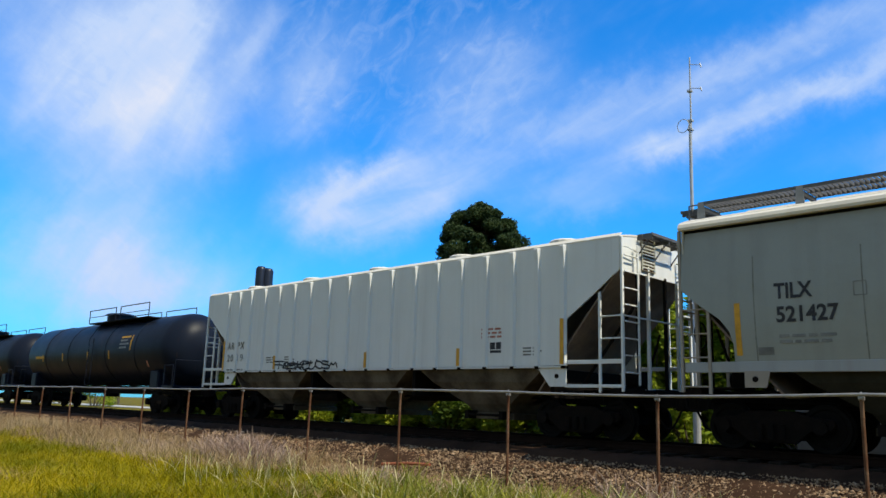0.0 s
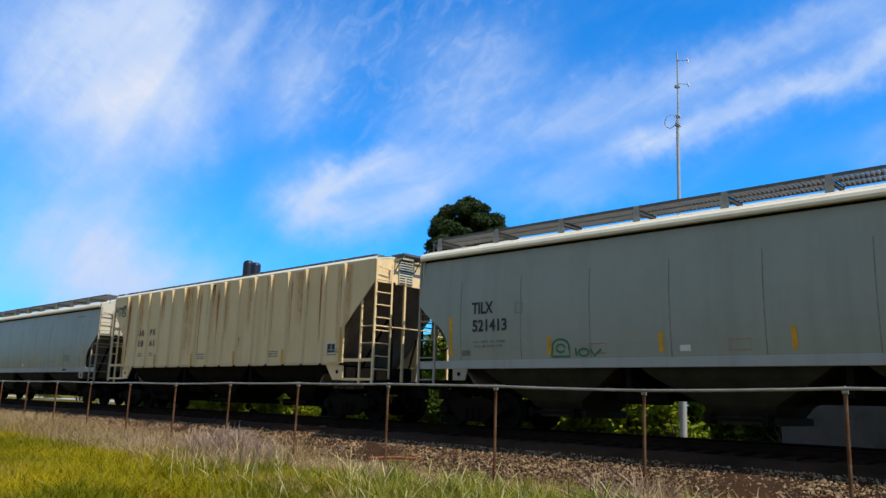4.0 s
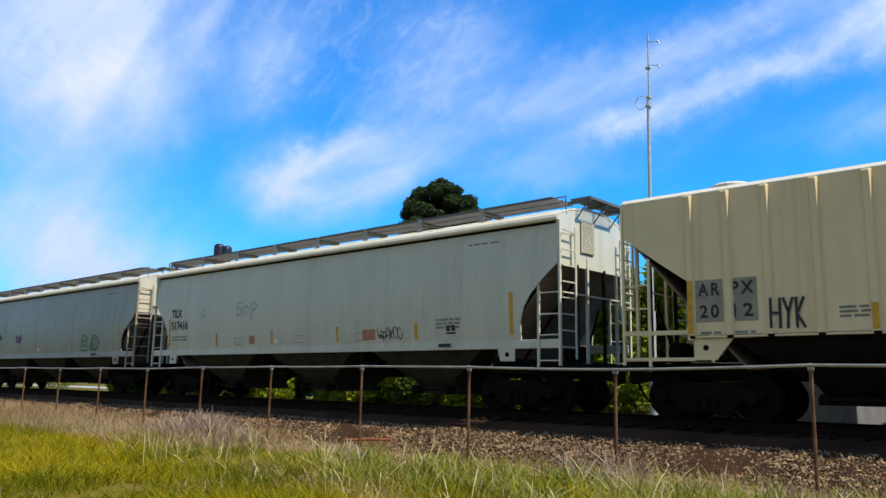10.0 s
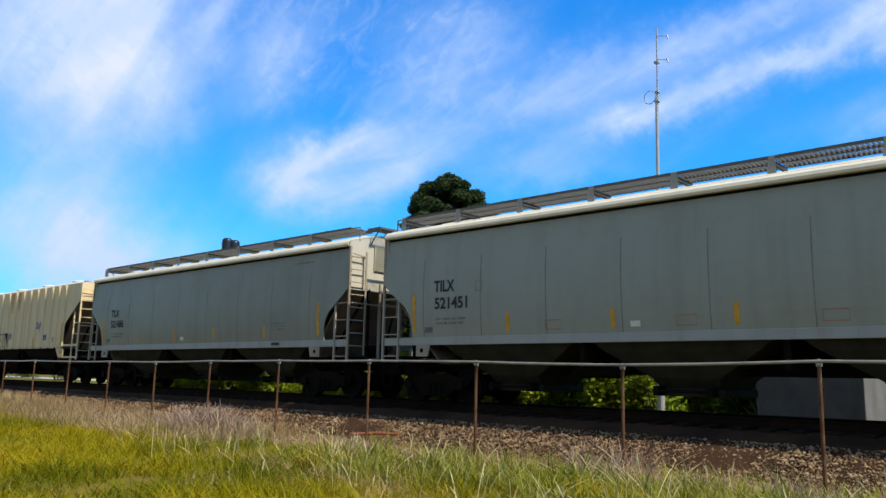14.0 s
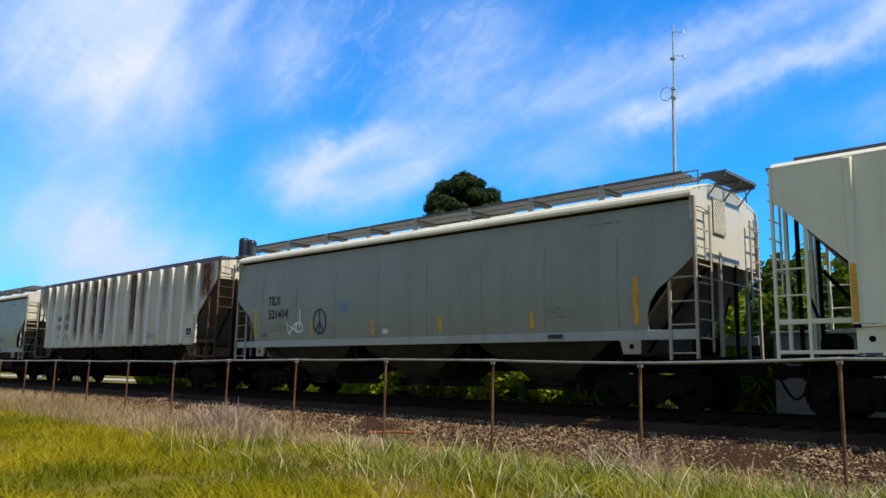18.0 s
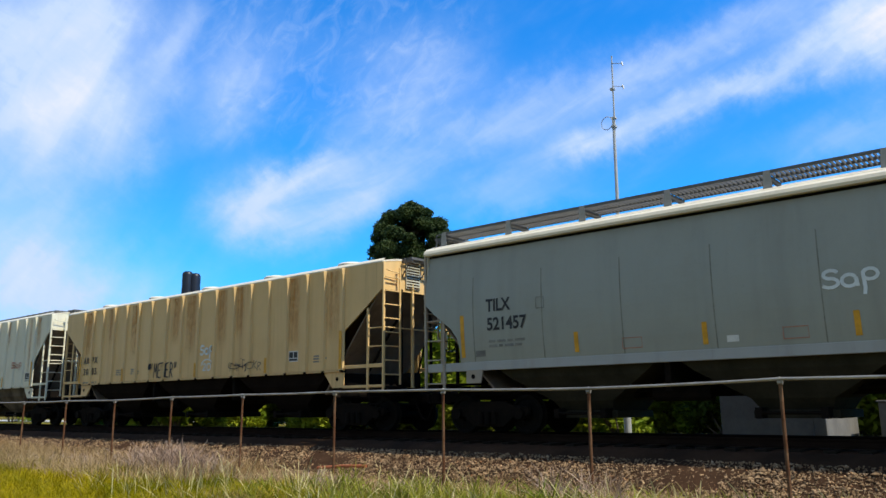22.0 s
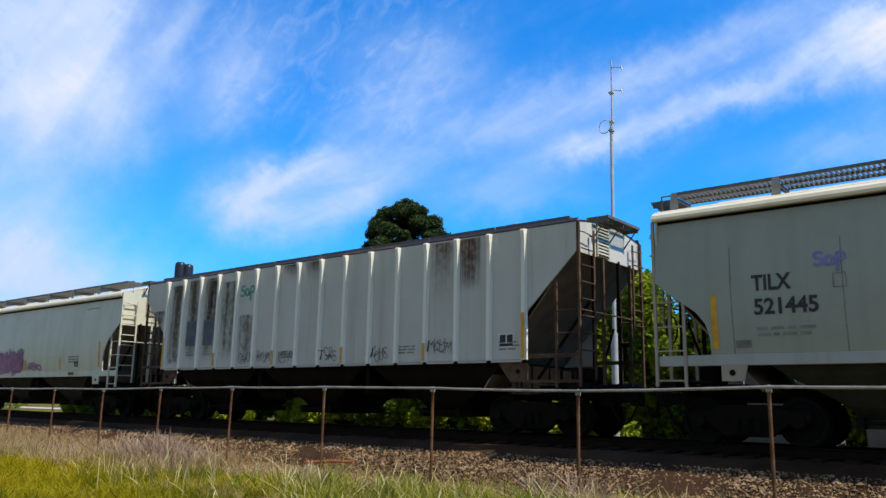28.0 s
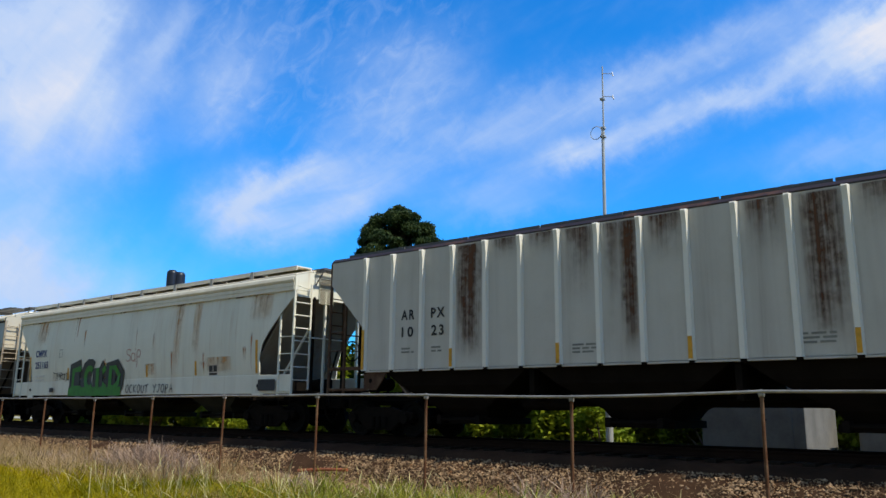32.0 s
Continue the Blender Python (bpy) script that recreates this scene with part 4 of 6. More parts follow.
def stripe(car, kind, x, z0, z1, wide=0.11, lift=0.0, mat=YELLOW):
    rows = [[(x - wide / 2, -(bulge(kind, z) + 0.008 + lift), z), (x + wide / 2, -(bulge(kind, z) + 0.008 + lift), z)] for z in (z0, (z0 + z1) / 2, z1)]
    return part("reflective_stripe", sheet(rows, (0, 0.004, 0)), mat, car, "yellow reflective tape")


def panel(car, kind, x0, x1, z0, z1, mat, name, lift=0.0):
    rows = [[(x, -(bulge(kind, z) + 0.006 + lift), z) for x in (x0, x1)] for z in (z0, z1)]
    return part(name, sheet(rows, (0, 0.003, 0)), mat, car)


def test_label(car, kind, x, z, size=0.36):
    """A black inspection stencil in a white frame."""
    frame_part = panel(car, kind, x, x + size, z - size * 0.75, z, LABEL, "inspection_label")
    for i, (a, b, c, d) in enumerate(((0.06, 0.46, 0.36, 0.92), (0.54, 0.94, 0.36, 0.92), (0.06, 0.94, 0.08, 0.28))):
        panel(car, kind, x + size * a, x + size * b, z - size * 0.75 * (1 - c), z - size * 0.75 * (1 - d), INK, "stencil_block", 0.004).parent = frame_part


def hopper(kind, mat, roof, words):
    """A covered hopper car with all its parts, at its base on the rails."""
    s = SPEC[kind]
    half, top = s["length"] / 2, s["top"]
    car = tagged(new("hopper_car"), words, "freight car", "cars of the train")
    curvy = kind in ("curved", "round", "deep")
    for sign in (-1, 1):
        shared("side_wall", ("side", kind, sign), lambda: side_sheet(kind, sign), mat, car)
        shared("roof_edge", ("edge", kind, sign), lambda: roof_edge(kind, sign), roof, car)
        if kind in ("curved", "round"):
            # dark strip added to draw the shade line below the roof edge
            y = sign * (bulge(kind, top) + 0.012)
            shared("drip_rail", ("drip", kind, sign), lambda: box(-half + 0.02, half - 0.02, min(y, y - sign * 0.04), max(y, y - sign * 0.04), top - 0.06, top - 0.008), STEEL, car, "dark strip for the shade line under the roof edge")
        if curvy:
            y = sign * (bulge(kind, s["base"]) - 0.04)
            shared("side_sill", ("sill", kind, sign), lambda: box(-half, half, min(y, y + sign * 0.05), max(y, y + sign * 0.05), s["sill"], s["base"] + 0.01, bevel=0.01), SILL if mat in (GREY, SOOTGREY) else mat, car)
        if not curvy:
            y = sign * s["wide"]
            shared("side_sill", ("sill", kind, sign), lambda: box(-half + s["cut"][-1][0], half - s["cut"][-1][0], min(y - sign * 0.05, y + sign * 0.03), max(y - sign * 0.05, y + sign * 0.03), s["base"] - 0.055, s["base"] - 0.014, bevel=0.006), mat, car)
    shared("roof", ("roof", kind), lambda: roof_sheet(kind), roof, car)
    dark, ends = STEEL, SUNLIT_ENDS if mat in (GREY, SOOTGREY) else mat
    for end in (-1, 1):
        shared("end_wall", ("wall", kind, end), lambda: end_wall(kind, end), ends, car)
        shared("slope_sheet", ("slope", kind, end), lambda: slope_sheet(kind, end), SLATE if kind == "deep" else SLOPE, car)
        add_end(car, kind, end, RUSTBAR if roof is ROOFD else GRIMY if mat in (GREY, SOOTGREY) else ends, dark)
        add_truck(car, end * (half - 1.45))
        vent = shared("end_vent", ("vent", kind, end), lambda: box(end * half - 0.02, end * half + 0.012, -0.62, -0.08, top - 0.62, top + 0.12), RUSTBAR, car)
        shared("mesh", ("vent_mesh", kind, end), lambda: vent_mesh(end * (half + 0.022), -0.62, -0.08, top - 0.62, top + 0.12, not curvy), PALE, vent, "pale metal vent cover")
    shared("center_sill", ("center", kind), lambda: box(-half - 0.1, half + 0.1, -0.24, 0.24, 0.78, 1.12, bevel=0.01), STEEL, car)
    chute_mat = PALE_CHUTE if mat in (CREAM, WHITE) else HOPPER if curvy else DARK_CHUTE
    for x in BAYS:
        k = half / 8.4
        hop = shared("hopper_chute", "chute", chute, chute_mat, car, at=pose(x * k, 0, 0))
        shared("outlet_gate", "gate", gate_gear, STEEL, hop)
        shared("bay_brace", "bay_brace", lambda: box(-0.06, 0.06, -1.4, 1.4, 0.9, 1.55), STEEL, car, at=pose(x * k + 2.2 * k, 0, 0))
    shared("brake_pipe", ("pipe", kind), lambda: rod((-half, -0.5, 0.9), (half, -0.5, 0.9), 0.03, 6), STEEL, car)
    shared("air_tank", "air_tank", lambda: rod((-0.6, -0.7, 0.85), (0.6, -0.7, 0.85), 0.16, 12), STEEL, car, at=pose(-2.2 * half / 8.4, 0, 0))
    # roof walk and hatches
    z = top + WALK.get(kind, 0.24)
    walk_mat = GRATE if kind != "deep" else ROOFW
    count = 8
    long = (2 * half - 0.6) / count
    for sign in (-1, 1):
        for i in range(count):
            x = -half + 0.3 + i * long
            shared("running_board", ("board", kind), lambda: (plank if kind == "deep" else grating)(long - 0.04, 0.84 if kind in ("curved", "round") else 0.55), walk_mat, car, at=pose(x, sign * (0.83 if kind in ("curved", "round") else 0.93), z))
            if curvy:
                shared("bracket", ("bracket", kind), lambda: slab(((-0.05, z + 0.03), (0.07, z + 0.03), (0.09, top + 0.16), (-0.09, top + 0.16)), -1.27, -1.24), BRACKET, car, at=pose(x, 0, 0, 0, 0, 0) if sign < 0 else pose(x, 0, 0, 0, 0, 180) )
                shared("strut", ("strut", kind), lambda: slab(((-0.015, z - 0.03), (0.015, z - 0.03), (0.015, z - 0.14), (-0.015, z - 0.14)), -1.24, -0.4), GRATE, car, at=pose(x, 0, 0) if sign < 0 else pose(x, 0, 0, 0, 0, 180))
    if kind in ("curved", "round"):
        for sign in (-1, 1):
            for end in (-1, 1):
                shared("walk_frame", ("walk_frame", kind), lambda: pipe(((half - 0.02, -1.2, top + 0.18), (half - 0.02, -1.2, z), (half - 0.4, -1.2, z)), 0.02, 6), GRATE, car, at=pose(0, 0, 0) if (sign < 0) == (end > 0) and end > 0 else pose(0, 0, 0, 0, 0, 180) if end < 0 and sign > 0 else Matrix.Scale(-1, 4, (1, 0, 0)) if sign < 0 else Matrix.Scale(-1, 4, (0, 1, 0)))
    if curvy:
        shared("trough_hatch", ("trough", kind), lambda: box(-half + 0.8, half - 0.8, -0.3, 0.3, roof_line(kind, 0.3) - 0.05, roof_line(kind, 0) + 0.1, bevel=0.04), roof, car)
    else:
        for sign in (-1, 1):
            for i in range(5):
                shared("roof_hatch", ("hatch", kind), lambda: lathe(((0.42, roof_line(kind, 0.7) - 0.05), (0.42, roof_line(kind, 0.7) + 0.08), (0.36, roof_line(kind, 0.7) + 0.12), (0.1, roof_line(kind, 0.7) + 0.15)), 18, "Z"), roof, car, at=pose(-half + 2 + i * (2 * half - 4) / 4, sign * 0.7 - 0.0, 0))
    places = rib_places(kind) if kind in ("ribbed", "notched") else []
    for i, x in enumerate(places):
        for sign in (-1, 1):
            shared("rib", ("rib", kind, roof is ROOFD), lambda: rib(s, kind, roof is ROOFD), RIBW if roof is ROOFD else mat, car, at=pose(x - half, 0, 0) if sign < 0 else pose(x - half, 0, 0, 0, 0, 180))
        shared("rib_foot", ("foot", kind), lambda: box(-0.06, 0.06, -s["wide"] - 0.04, -s["wide"] + 0.1, s["base"] - 0.07, s["base"] - 0.005, bevel=0.01), STEEL, car, at=pose(x - half, 0, 0))
    if curvy:
        # welded seams between the side sheets
        for i in range(8):
            x = -half + 1.46 + 1.885 * i * half / 8.175
            shared("weld_seam", ("seam", kind), lambda: sheet([[(-0.011, -(bulge(kind, zz) + 0.004), zz), (0.011, -(bulge(kind, zz) + 0.004), zz)] for zz in (s["base"] + 0.02, 2.0, 2.4, 2.8, 3.2, 3.6)], (0, 0.003, 0)), SEAM if mat in (GREY, SOOTGREY) else mat, car, at=pose(x, 0, 0))
    return car


def rib_places(kind):
    """Places of the side ribs from the left end of a car."""
    if kind == "ribbed":
        return [1.31 + 0.95 * i for i in range(16)]
    at = [1.44]
    for gap in (0.74,) * 2 + (0.86,) * 4 + (0.96,) * 5 + (0.86,) * 4 + (0.74,) * 2:
        at.append(at[-1] + gap)
    return at


def rib(s, kind, full):
    """A pressed side rib with slanted flanks and a tapered head."""
    hi = s["top"] - 0.02
    bm = bmesh.new()
    w, d, f = (0.075, 0.085, 0.62) if full else (0.09, 0.07, 0.62)
    rings = []
    steps = ((s["base"] - 0.01, 1.0), (hi - 0.27, 1.0), (hi - 0.03, 1.5), (hi, 1.3))
    for z, a in steps:
        y = s["wide"] - 0.003
        rings.append([bm.verts.new(p) for p in ((-w, -y, z), (-w * f, -y - d * a, z), (w * f, -y - d * a, z), (w, -y, z))])
    for a, b in zip(rings, rings[1:]):
        for i in range(3):
            bm.faces.new((a[i], a[i + 1], b[i + 1], b[i]))
        bm.faces.new((a[3], a[0], b[0], b[3]))
    bm.faces.new(rings[0])
    bm.faces.new(rings[-1])
    bmesh.ops.recalc_face_normals(bm, faces=bm.faces)
    return bm


def stripes_curved(car, kind, strong=True):
    half = SPEC[kind]["length"] / 2
    stripe(car, kind, -half + 1.13, 1.74, 2.72)
    stripe(car, kind, half - 1.27, 1.76, 2.72)
    for x in (4.15, 6.9, 9.5, 12.4) if kind == "curved" else (4.15, 7.2, 10.25, 13.3):
        stripe(car, kind, x - half, 1.72, 2.14, 0.1)


def stripes_ribbed(car, kind, full=False):
    half = SPEC[kind]["length"] / 2
    places = rib_places(kind)
    count = len(places)
    for i in (0, count - 1) + ((3, 6, 9, 12) if kind == "ribbed" else (4, 9, 13)):
        x = places[i] - half
        stripe(car, kind, x, SPEC[kind]["base"] + 0.02, 2.66 if i in (0, count - 1) else 2.08, 0.085 if full else 0.105, 0.087 if full else 0.072)


def runs(car, kind, x0, x1, z0, z1, mat, lift=0.0):
    """Stained stretch of a side wall, measured from the car's left end."""
    half = SPEC[kind]["length"] / 2
    rows = [[(x - half, -(bulge(kind, z) + 0.0045 + lift), z) for x in (x0, x1)] for z in [z0 + (z1 - z0) * k / 12 for k in range(13)]]
    bm = bmesh.new()
    grid = [[bm.verts.new(p) for p in row] for row in rows]
    for a, b in zip(grid, grid[1:]):
        bm.faces.new((a[0], a[1], b[1], b[0]))
    return part("stain", bm, mat, car)


TRAIN = []


def mark_curved(car, kind, mark, number, ink=INK):
    half = SPEC[kind]["length"] / 2
    left = (1.84 if kind == "curved" else 1.25) - half
    lettering(mark, left, 3.03, 0.27, ink, car, kind, 0.68)
    lettering(number, left + 0.02, 2.6, 0.27, ink, car, kind, 1.08, "car_number")
    bars(car, kind, left + 0.05, 2.1, 1.0, 2)
    panel(car, kind, left - 0.35, left - 0.07, 1.74, 1.88, FADED, "stencil_box")
    panel(car, kind, 7.3 - half, 7.52 - half, 1.74, 1.86, LABEL, "white_label")
    ring = [(0, 0), (0, 1), (1, 1), (1, 0), (0, 0)]
    stroke([ring], 0.02, 3.2 - half, 2.72, 0.2, 0.24, FADED, car, kind, "stencil_frame")
    for x in (5.2, 8.3, 11.0):
        stroke([ring], 0.016, x - half, 1.74, 0.42, 0.2, SPRAY["red"], car, kind, "faded_stencil_frame", "faded red stencil frame")
    bars(car, kind, half - 3.6, 2.2, 0.8, 3, FADED, 0.05)
    panel(car, kind, half - 3.5, half - 3.1, 1.5, 1.585, INK, "placard_holder", 0.03)
    bars(car, kind, half - 2.6, 3.98, 1.0, 1, FADED, 0.04)


def mark_ribbed(car, kind, first, second, ink=INK, patch=None):
    half = SPEC[kind]["length"] / 2
    top = 3.08 if kind == "ribbed" else 2.60
    for k in range(2):
        x = ((2.56, 3.51) if kind == "ribbed" else (1.60, 2.24))[k] - half
        if patch:
            panel(car, kind, x - 0.09, x + 0.46, top - 0.74, top + 0.07, patch, "paint_patch")
        lettering(("AR", "PX")[k], x - 0.02, top, 0.23, ink, car, kind, 0.43, lift=0.003, spread=1.35)
        lettering((first, second)[k], x + 0.0, top - 0.42, 0.23, ink, car, kind, 0.38, "car_number", lift=0.003, spread=1.35)
        bars(car, kind, x, top - 0.92, 0.4, 2, FADED, 0.045)
    test_label(car, kind, half - (2.0 if kind == "ribbed" else 3.68), 2.22, 0.4)
    for x in (7.2, 11.7, 14.75) if kind == "ribbed" else (3.95, 5.0, 14.8):
        bars(car, kind, x + 0.12 - half, 2.05, 0.55, 3, FADED, 0.04)


def tank_car():
    """A black tank car with a dome platform, rails and a side ladder."""
    half, r, zc = 8.6, 1.50, 2.62
    car = tagged(new("tank_car"), "black steel tank car with railed platform on top", "freight car", "cars of the train")
    prof = [(0.02, -half - 0.0), (0.7, -half + 0.1), (1.15, -half + 0.3), (r - 0.08, -half + 0.65), (r, -half + 1.0)]
    prof += [(r, x) for x in (-4.5, -1.5, 1.5, 4.5)] + [(a, -b) for a, b in reversed(prof)]

    def shell():
        bm = lathe(prof, 40, "X")
        bmesh.ops.translate(bm, vec=(0, 0, zc), verts=bm.verts)
        return bm

    shared("tank", "tank", shell, BLACK, car, smooth=True)
    for x in (-5.2, -2.2, 2.2, 5.2):
        def band():
            bm = lathe(((r + 0.003, -0.04), (r + 0.02, -0.035), (r + 0.02, 0.035), (r + 0.003, 0.04)), 40, "X")
            bmesh.ops.translate(bm, vec=(0, 0, zc), verts=bm.verts)
            return bm
        shared("tank_band", "tank_band", band, BLACK, car, at=pose(x, 0, 0))
    top = zc + r
    shared("manway_dome", "dome", lambda: add_rod(rod((0, 0, top - 0.08), (0, 0, top + 0.34), 0.62, 20), (0, 0, top + 0.34), (0, 0, top + 0.42), 0.74, 20, 0.6), BLACK, car)
    deck = shared("platform", "deck", lambda: add_box(box(-1.0, 5.4, -1.1, -0.55, top - 0.12, top - 0.07), -1.0, 5.4, 0.55, 1.1, top - 0.12, top - 0.07), STEEL, car)
    for x0, x1 in ((-1.0, 2.0), (2.5, 5.4)):
        for y in (-1.1, 1.1):
            low = top - 0.1
            shared("handrail", ("handrail", x0, y), lambda: pipe(((x0, y, low), (x0, y, low + 0.62), (x1, y, low + 0.62), (x1, y, low)), 0.022, 6), BLACK, deck)
            shared("mid_rail", ("midrail", x0, y), lambda: rod((x0, y, low + 0.3), (x1, y, low + 0.3), 0.016, 5), BLACK, deck)
    ladder = shared("ladder", "tank_ladder", lambda: add_rod(pipe(((-0.25, -1.62, 1.0), (-0.25, -1.62, 3.2), (-0.25, -1.12, top - 0.1)), 0.02, 6), (0.25, -1.62, 1.0), (0.25, -1.62, 3.2), 0.02, 6), BLACK, car, at=pose(0.9, 0, 0))
    for i in range(7):
        shared("rung", ("tank_rung", i), lambda: rod((-0.25, -1.62, 1.1 + 0.33 * i), (0.25, -1.62, 1.1 + 0.33 * i), 0.014, 5), BLACK, ladder)
    for end in (-1, 1):
        shared("bolster_saddle", ("saddle", end), lambda: box(end * 7.0 - 0.35, end * 7.0 + 0.35, -1.35, 1.35, 0.9, 1.7, bevel=0.05), BLACK, car)
        shared("end_platform", ("endplat", end), lambda: box(min(end * 7.9, end * 8.9), max(end * 7.9, end * 8.9), -1.45, 1.45, 0.95, 1.1, bevel=0.01), BLACK, car)
        shared("coupler", ("tank_coupler", end), lambda: box(min(end * 8.8, end * 9.45), max(end * 8.8, end * 9.45), -0.12, 0.12, 0.72, 0.98, bevel=0.03), STEEL, car)
        rail = shared("end_rail", ("tank_rail", end), lambda: pipe(((end * 8.85, -1.4, 1.1), (end * 8.85, -1.4, 2.1), (end * 8.85, 1.4, 2.1), (end * 8.85, 1.4, 1.1)), 0.022, 6), BLACK, car)
        shared("grab_iron", ("tank_grab", end), lambda: pipe(((end * 8.1, -1.45, 1.1), (end * 8.1, -1.45, 1.9), (end * 8.8, -1.45, 1.9), (end * 8.8, -1.45, 1.1)), 0.02, 6), BLACK, rail)
        add_truck(car, end * 7.1)
    shared("center_sill", "tank_center", lambda: box(-8.9, 8.9, -0.22, 0.22, 0.75, 1.1), STEEL, car)
    shared("bottom_outlet", "tank_outlet", lambda: rod((0, 0, 0.6), (0, 0, 1.2), 0.3, 14), STEEL, car)

    def patch(x0, x1, a0, a1, m, name, grow=0.012):
        rows = [[(x, -(r + grow) * math.cos(radians(a)), zc + (r + grow) * math.sin(radians(a))) for x in (x0, x1)] for a in (a0, (a0 + a1) / 2, a1)]
        return part(name, sheet(rows, (0, 0.004, 0)), m, car)

    for i in range(4):
        patch(3.7, 3.7 + 0.9 - 0.2 * (i % 2), 20 - i * 6, 23 - i * 6, YELLOW if i == 0 else FADED, "stencil_line")
    patch(4.75, 4.85, -2, 24, YELLOW, "reflective_stripe")
    for x in (-5.6, -2.9, 0.2, 2.6):
        patch(x, x + 0.1, -14, 0, YELLOW, "reflective_stripe")
    patch(6.3, 6.42, -30, -20, SPRAY["red"], "placard")
    patch(-6.6, -5.4, -8, -3, YELLOW, "stencil_line")
    return car


def consist():
    """The cars in their order; each with the place of its middle along the train."""
    for x in (-37.9 - 19.0, -37.9, -37.9 - 38.0):
        TRAIN.append((tank_car(), x))

    def put(kind, left, right, mat, roof, words):
        car = hopper(kind, mat, roof, words)
        TRAIN.append((car, (left + right) / 2))
        return car, SPEC[kind]["length"] / 2

    grey = "grey covered hopper car with curved sides and roof walkway"
    c, h = put("notched", -26.5, -8.95, WHITE, ROOFW, "white ribbed covered hopper car with small black tag")
    mark_ribbed(c, "notched", "20", "19", FADED)
    stripes_ribbed(c, "notched")
    stroke(scrawl(5, 9), 0.05, 4.7 - h, 1.64, 3.2, 0.27, SPRAY["black"], c, "notched", "spray_tag", "small black spray-painted tag")
    bars(c, "notched", 13.6 - h, 2.55, 0.65, 3, SPRAY["red"], 0.05)
    c, h = put("curved", -7.5, 8.87, GREY, ROOFW, grey)
    mark_curved(c, "curved", "TILX", "521427")
    stripes_curved(c, "curved")
    c, h = put("ribbed", 10.27, 27.15, TAN, ROOFW, "tan ribbed covered hopper car streaked with rust")
    mark_ribbed(c, "ribbed", "10", "61")
    for x, w, z, m in ((0.9, 0.9, 1.66, OCHRE_RUN), (1.25, 0.35, 1.66, RUST_RUN), (2.2, 0.6, 2.2, OCHRE_RUN), (4.2, 0.4, 3.0, RUST_RUN), (6.0, 0.9, 1.7, OCHRE_RUN), (7.05, 0.35, 1.7, RUST_RUN), (8.0, 0.3, 3.0, BROWN_RUN),
                       (7.6, 0.7, 2.4, OCHRE_RUN), (8.2, 0.4, 1.66, RUST_RUN), (8.7, 0.6, 2.4, OCHRE_RUN), (10.3, 0.6, 2.6, OCHRE_RUN), (11.4, 0.6, 2.2, OCHRE_RUN), (12.7, 0.35, 1.7, RUST_RUN), (13.5, 0.35, 1.7, RUST_RUN),
                       (14.3, 0.4, 2.2, RUST_RUN), (15.1, 0.9, 1.7, OCHRE_RUN), (15.3, 0.4, 1.66, RUST_RUN), (13.0, 0.9, 2.6, OCHRE_RUN)):
        runs(c, "ribbed", x, x + w, z, 4.53, m)
    runs(c, "ribbed", 9.95, 10.15, 2.0, 2.6, RUST_RUN)
    stripes_ribbed(c, "ribbed")
    stroke(scrawl(8, 3) + [arc(0.8, 0.45, 0.18, 0.45, 0, 360, 16)], 0.04, 0.1 - h, 3.72, 1.0, 0.5, SPRAY["black"], c, "ribbed", "spray_tag", "small black spray-painted tag")
    c, h = put("curved", 29.1, 45.45, GREY, ROOFW, "grey covered hopper car with faded green tags")
    mark_curved(c, "curved", "TILX", "521413")
    stripes_curved(c, "curved")
    arch = [[(0.0, 0.05)] + arc(0.2, 0.6, 0.17, 0.4, 190, -10, 10) + [(0.38, 0.05), (0.0, 0.05)], arc(0.2, 0.5, 0.09, 0.22, 0, 330, 8), [(0.5, 0.5), (0.52, 0.05)], arc(0.66, 0.25, 0.1, 0.2, 0, 360, 10), [(0.8, 0.4), (0.86, 0.05), (1, 0.4)]]
    stroke(arch, 0.07, 11.6 - h, 1.64, 1.9, 0.74, SPRAY["dull_green"], c, "curved", "spray_tag", "faded green spray-painted tag")
    stroke([[(px, pz) for px, pz in line] for line in arch], 0.05, 4.2 - h, 1.66, 1.3, 0.4, SPRAY["dull_green"], c, "curved", "spray_tag", "faded green spray-painted tag")
    c, h = put("curved", 46.95, 63.25, GREY, ROOFW, "grey covered hopper car with green bubble tags")
    mark_curved(c, "curved", "TILX", "521449")
    stripes_curved(c, "curved")
    bubble = [[(0.0, 0.1)] + arc(0.11, 0.55, 0.09, 0.42, 200, -20, 10) + [(0.19, 0.1), (0.0, 0.1)], arc(0.11, 0.45, 0.05, 0.2, 0, 300, 8), arc(0.24, 0.22, 0.05, 0.18, 0, 360, 10), arc(0.34, 0.3, 0.06, 0.22, 40, 380, 10),
              [(0.4, 0.1)] + arc(0.49, 0.55, 0.08, 0.45, 190, -10, 10) + [(0.57, 0.1), (0.4, 0.1)], arc(0.49, 0.5, 0.04, 0.2, 0, 320, 8), [(0.78, 0.1)] + arc(0.88, 0.55, 0.08, 0.42, 200, -30, 10) + [(0.98, 0.12), (0.78, 0.1)], arc(0.88, 0.42, 0.04, 0.18, 0, 320, 8)]
    stroke(bubble, 0.075, 2.95 - h, 1.64, 2.9, 0.68, SPRAY["dull_green"], c, "curved", "spray_tag", "green outlined spray-painted tag")
    stroke([[(0, 0.3), (0.3, 0.5), (0.6, 0.3), (1, 0.45)]], 0.14, 4.45 - h, 1.66, 1.0, 0.2, SPRAY["sky"], c, "curved", "spray_base", "blue sprayed base of a tag")
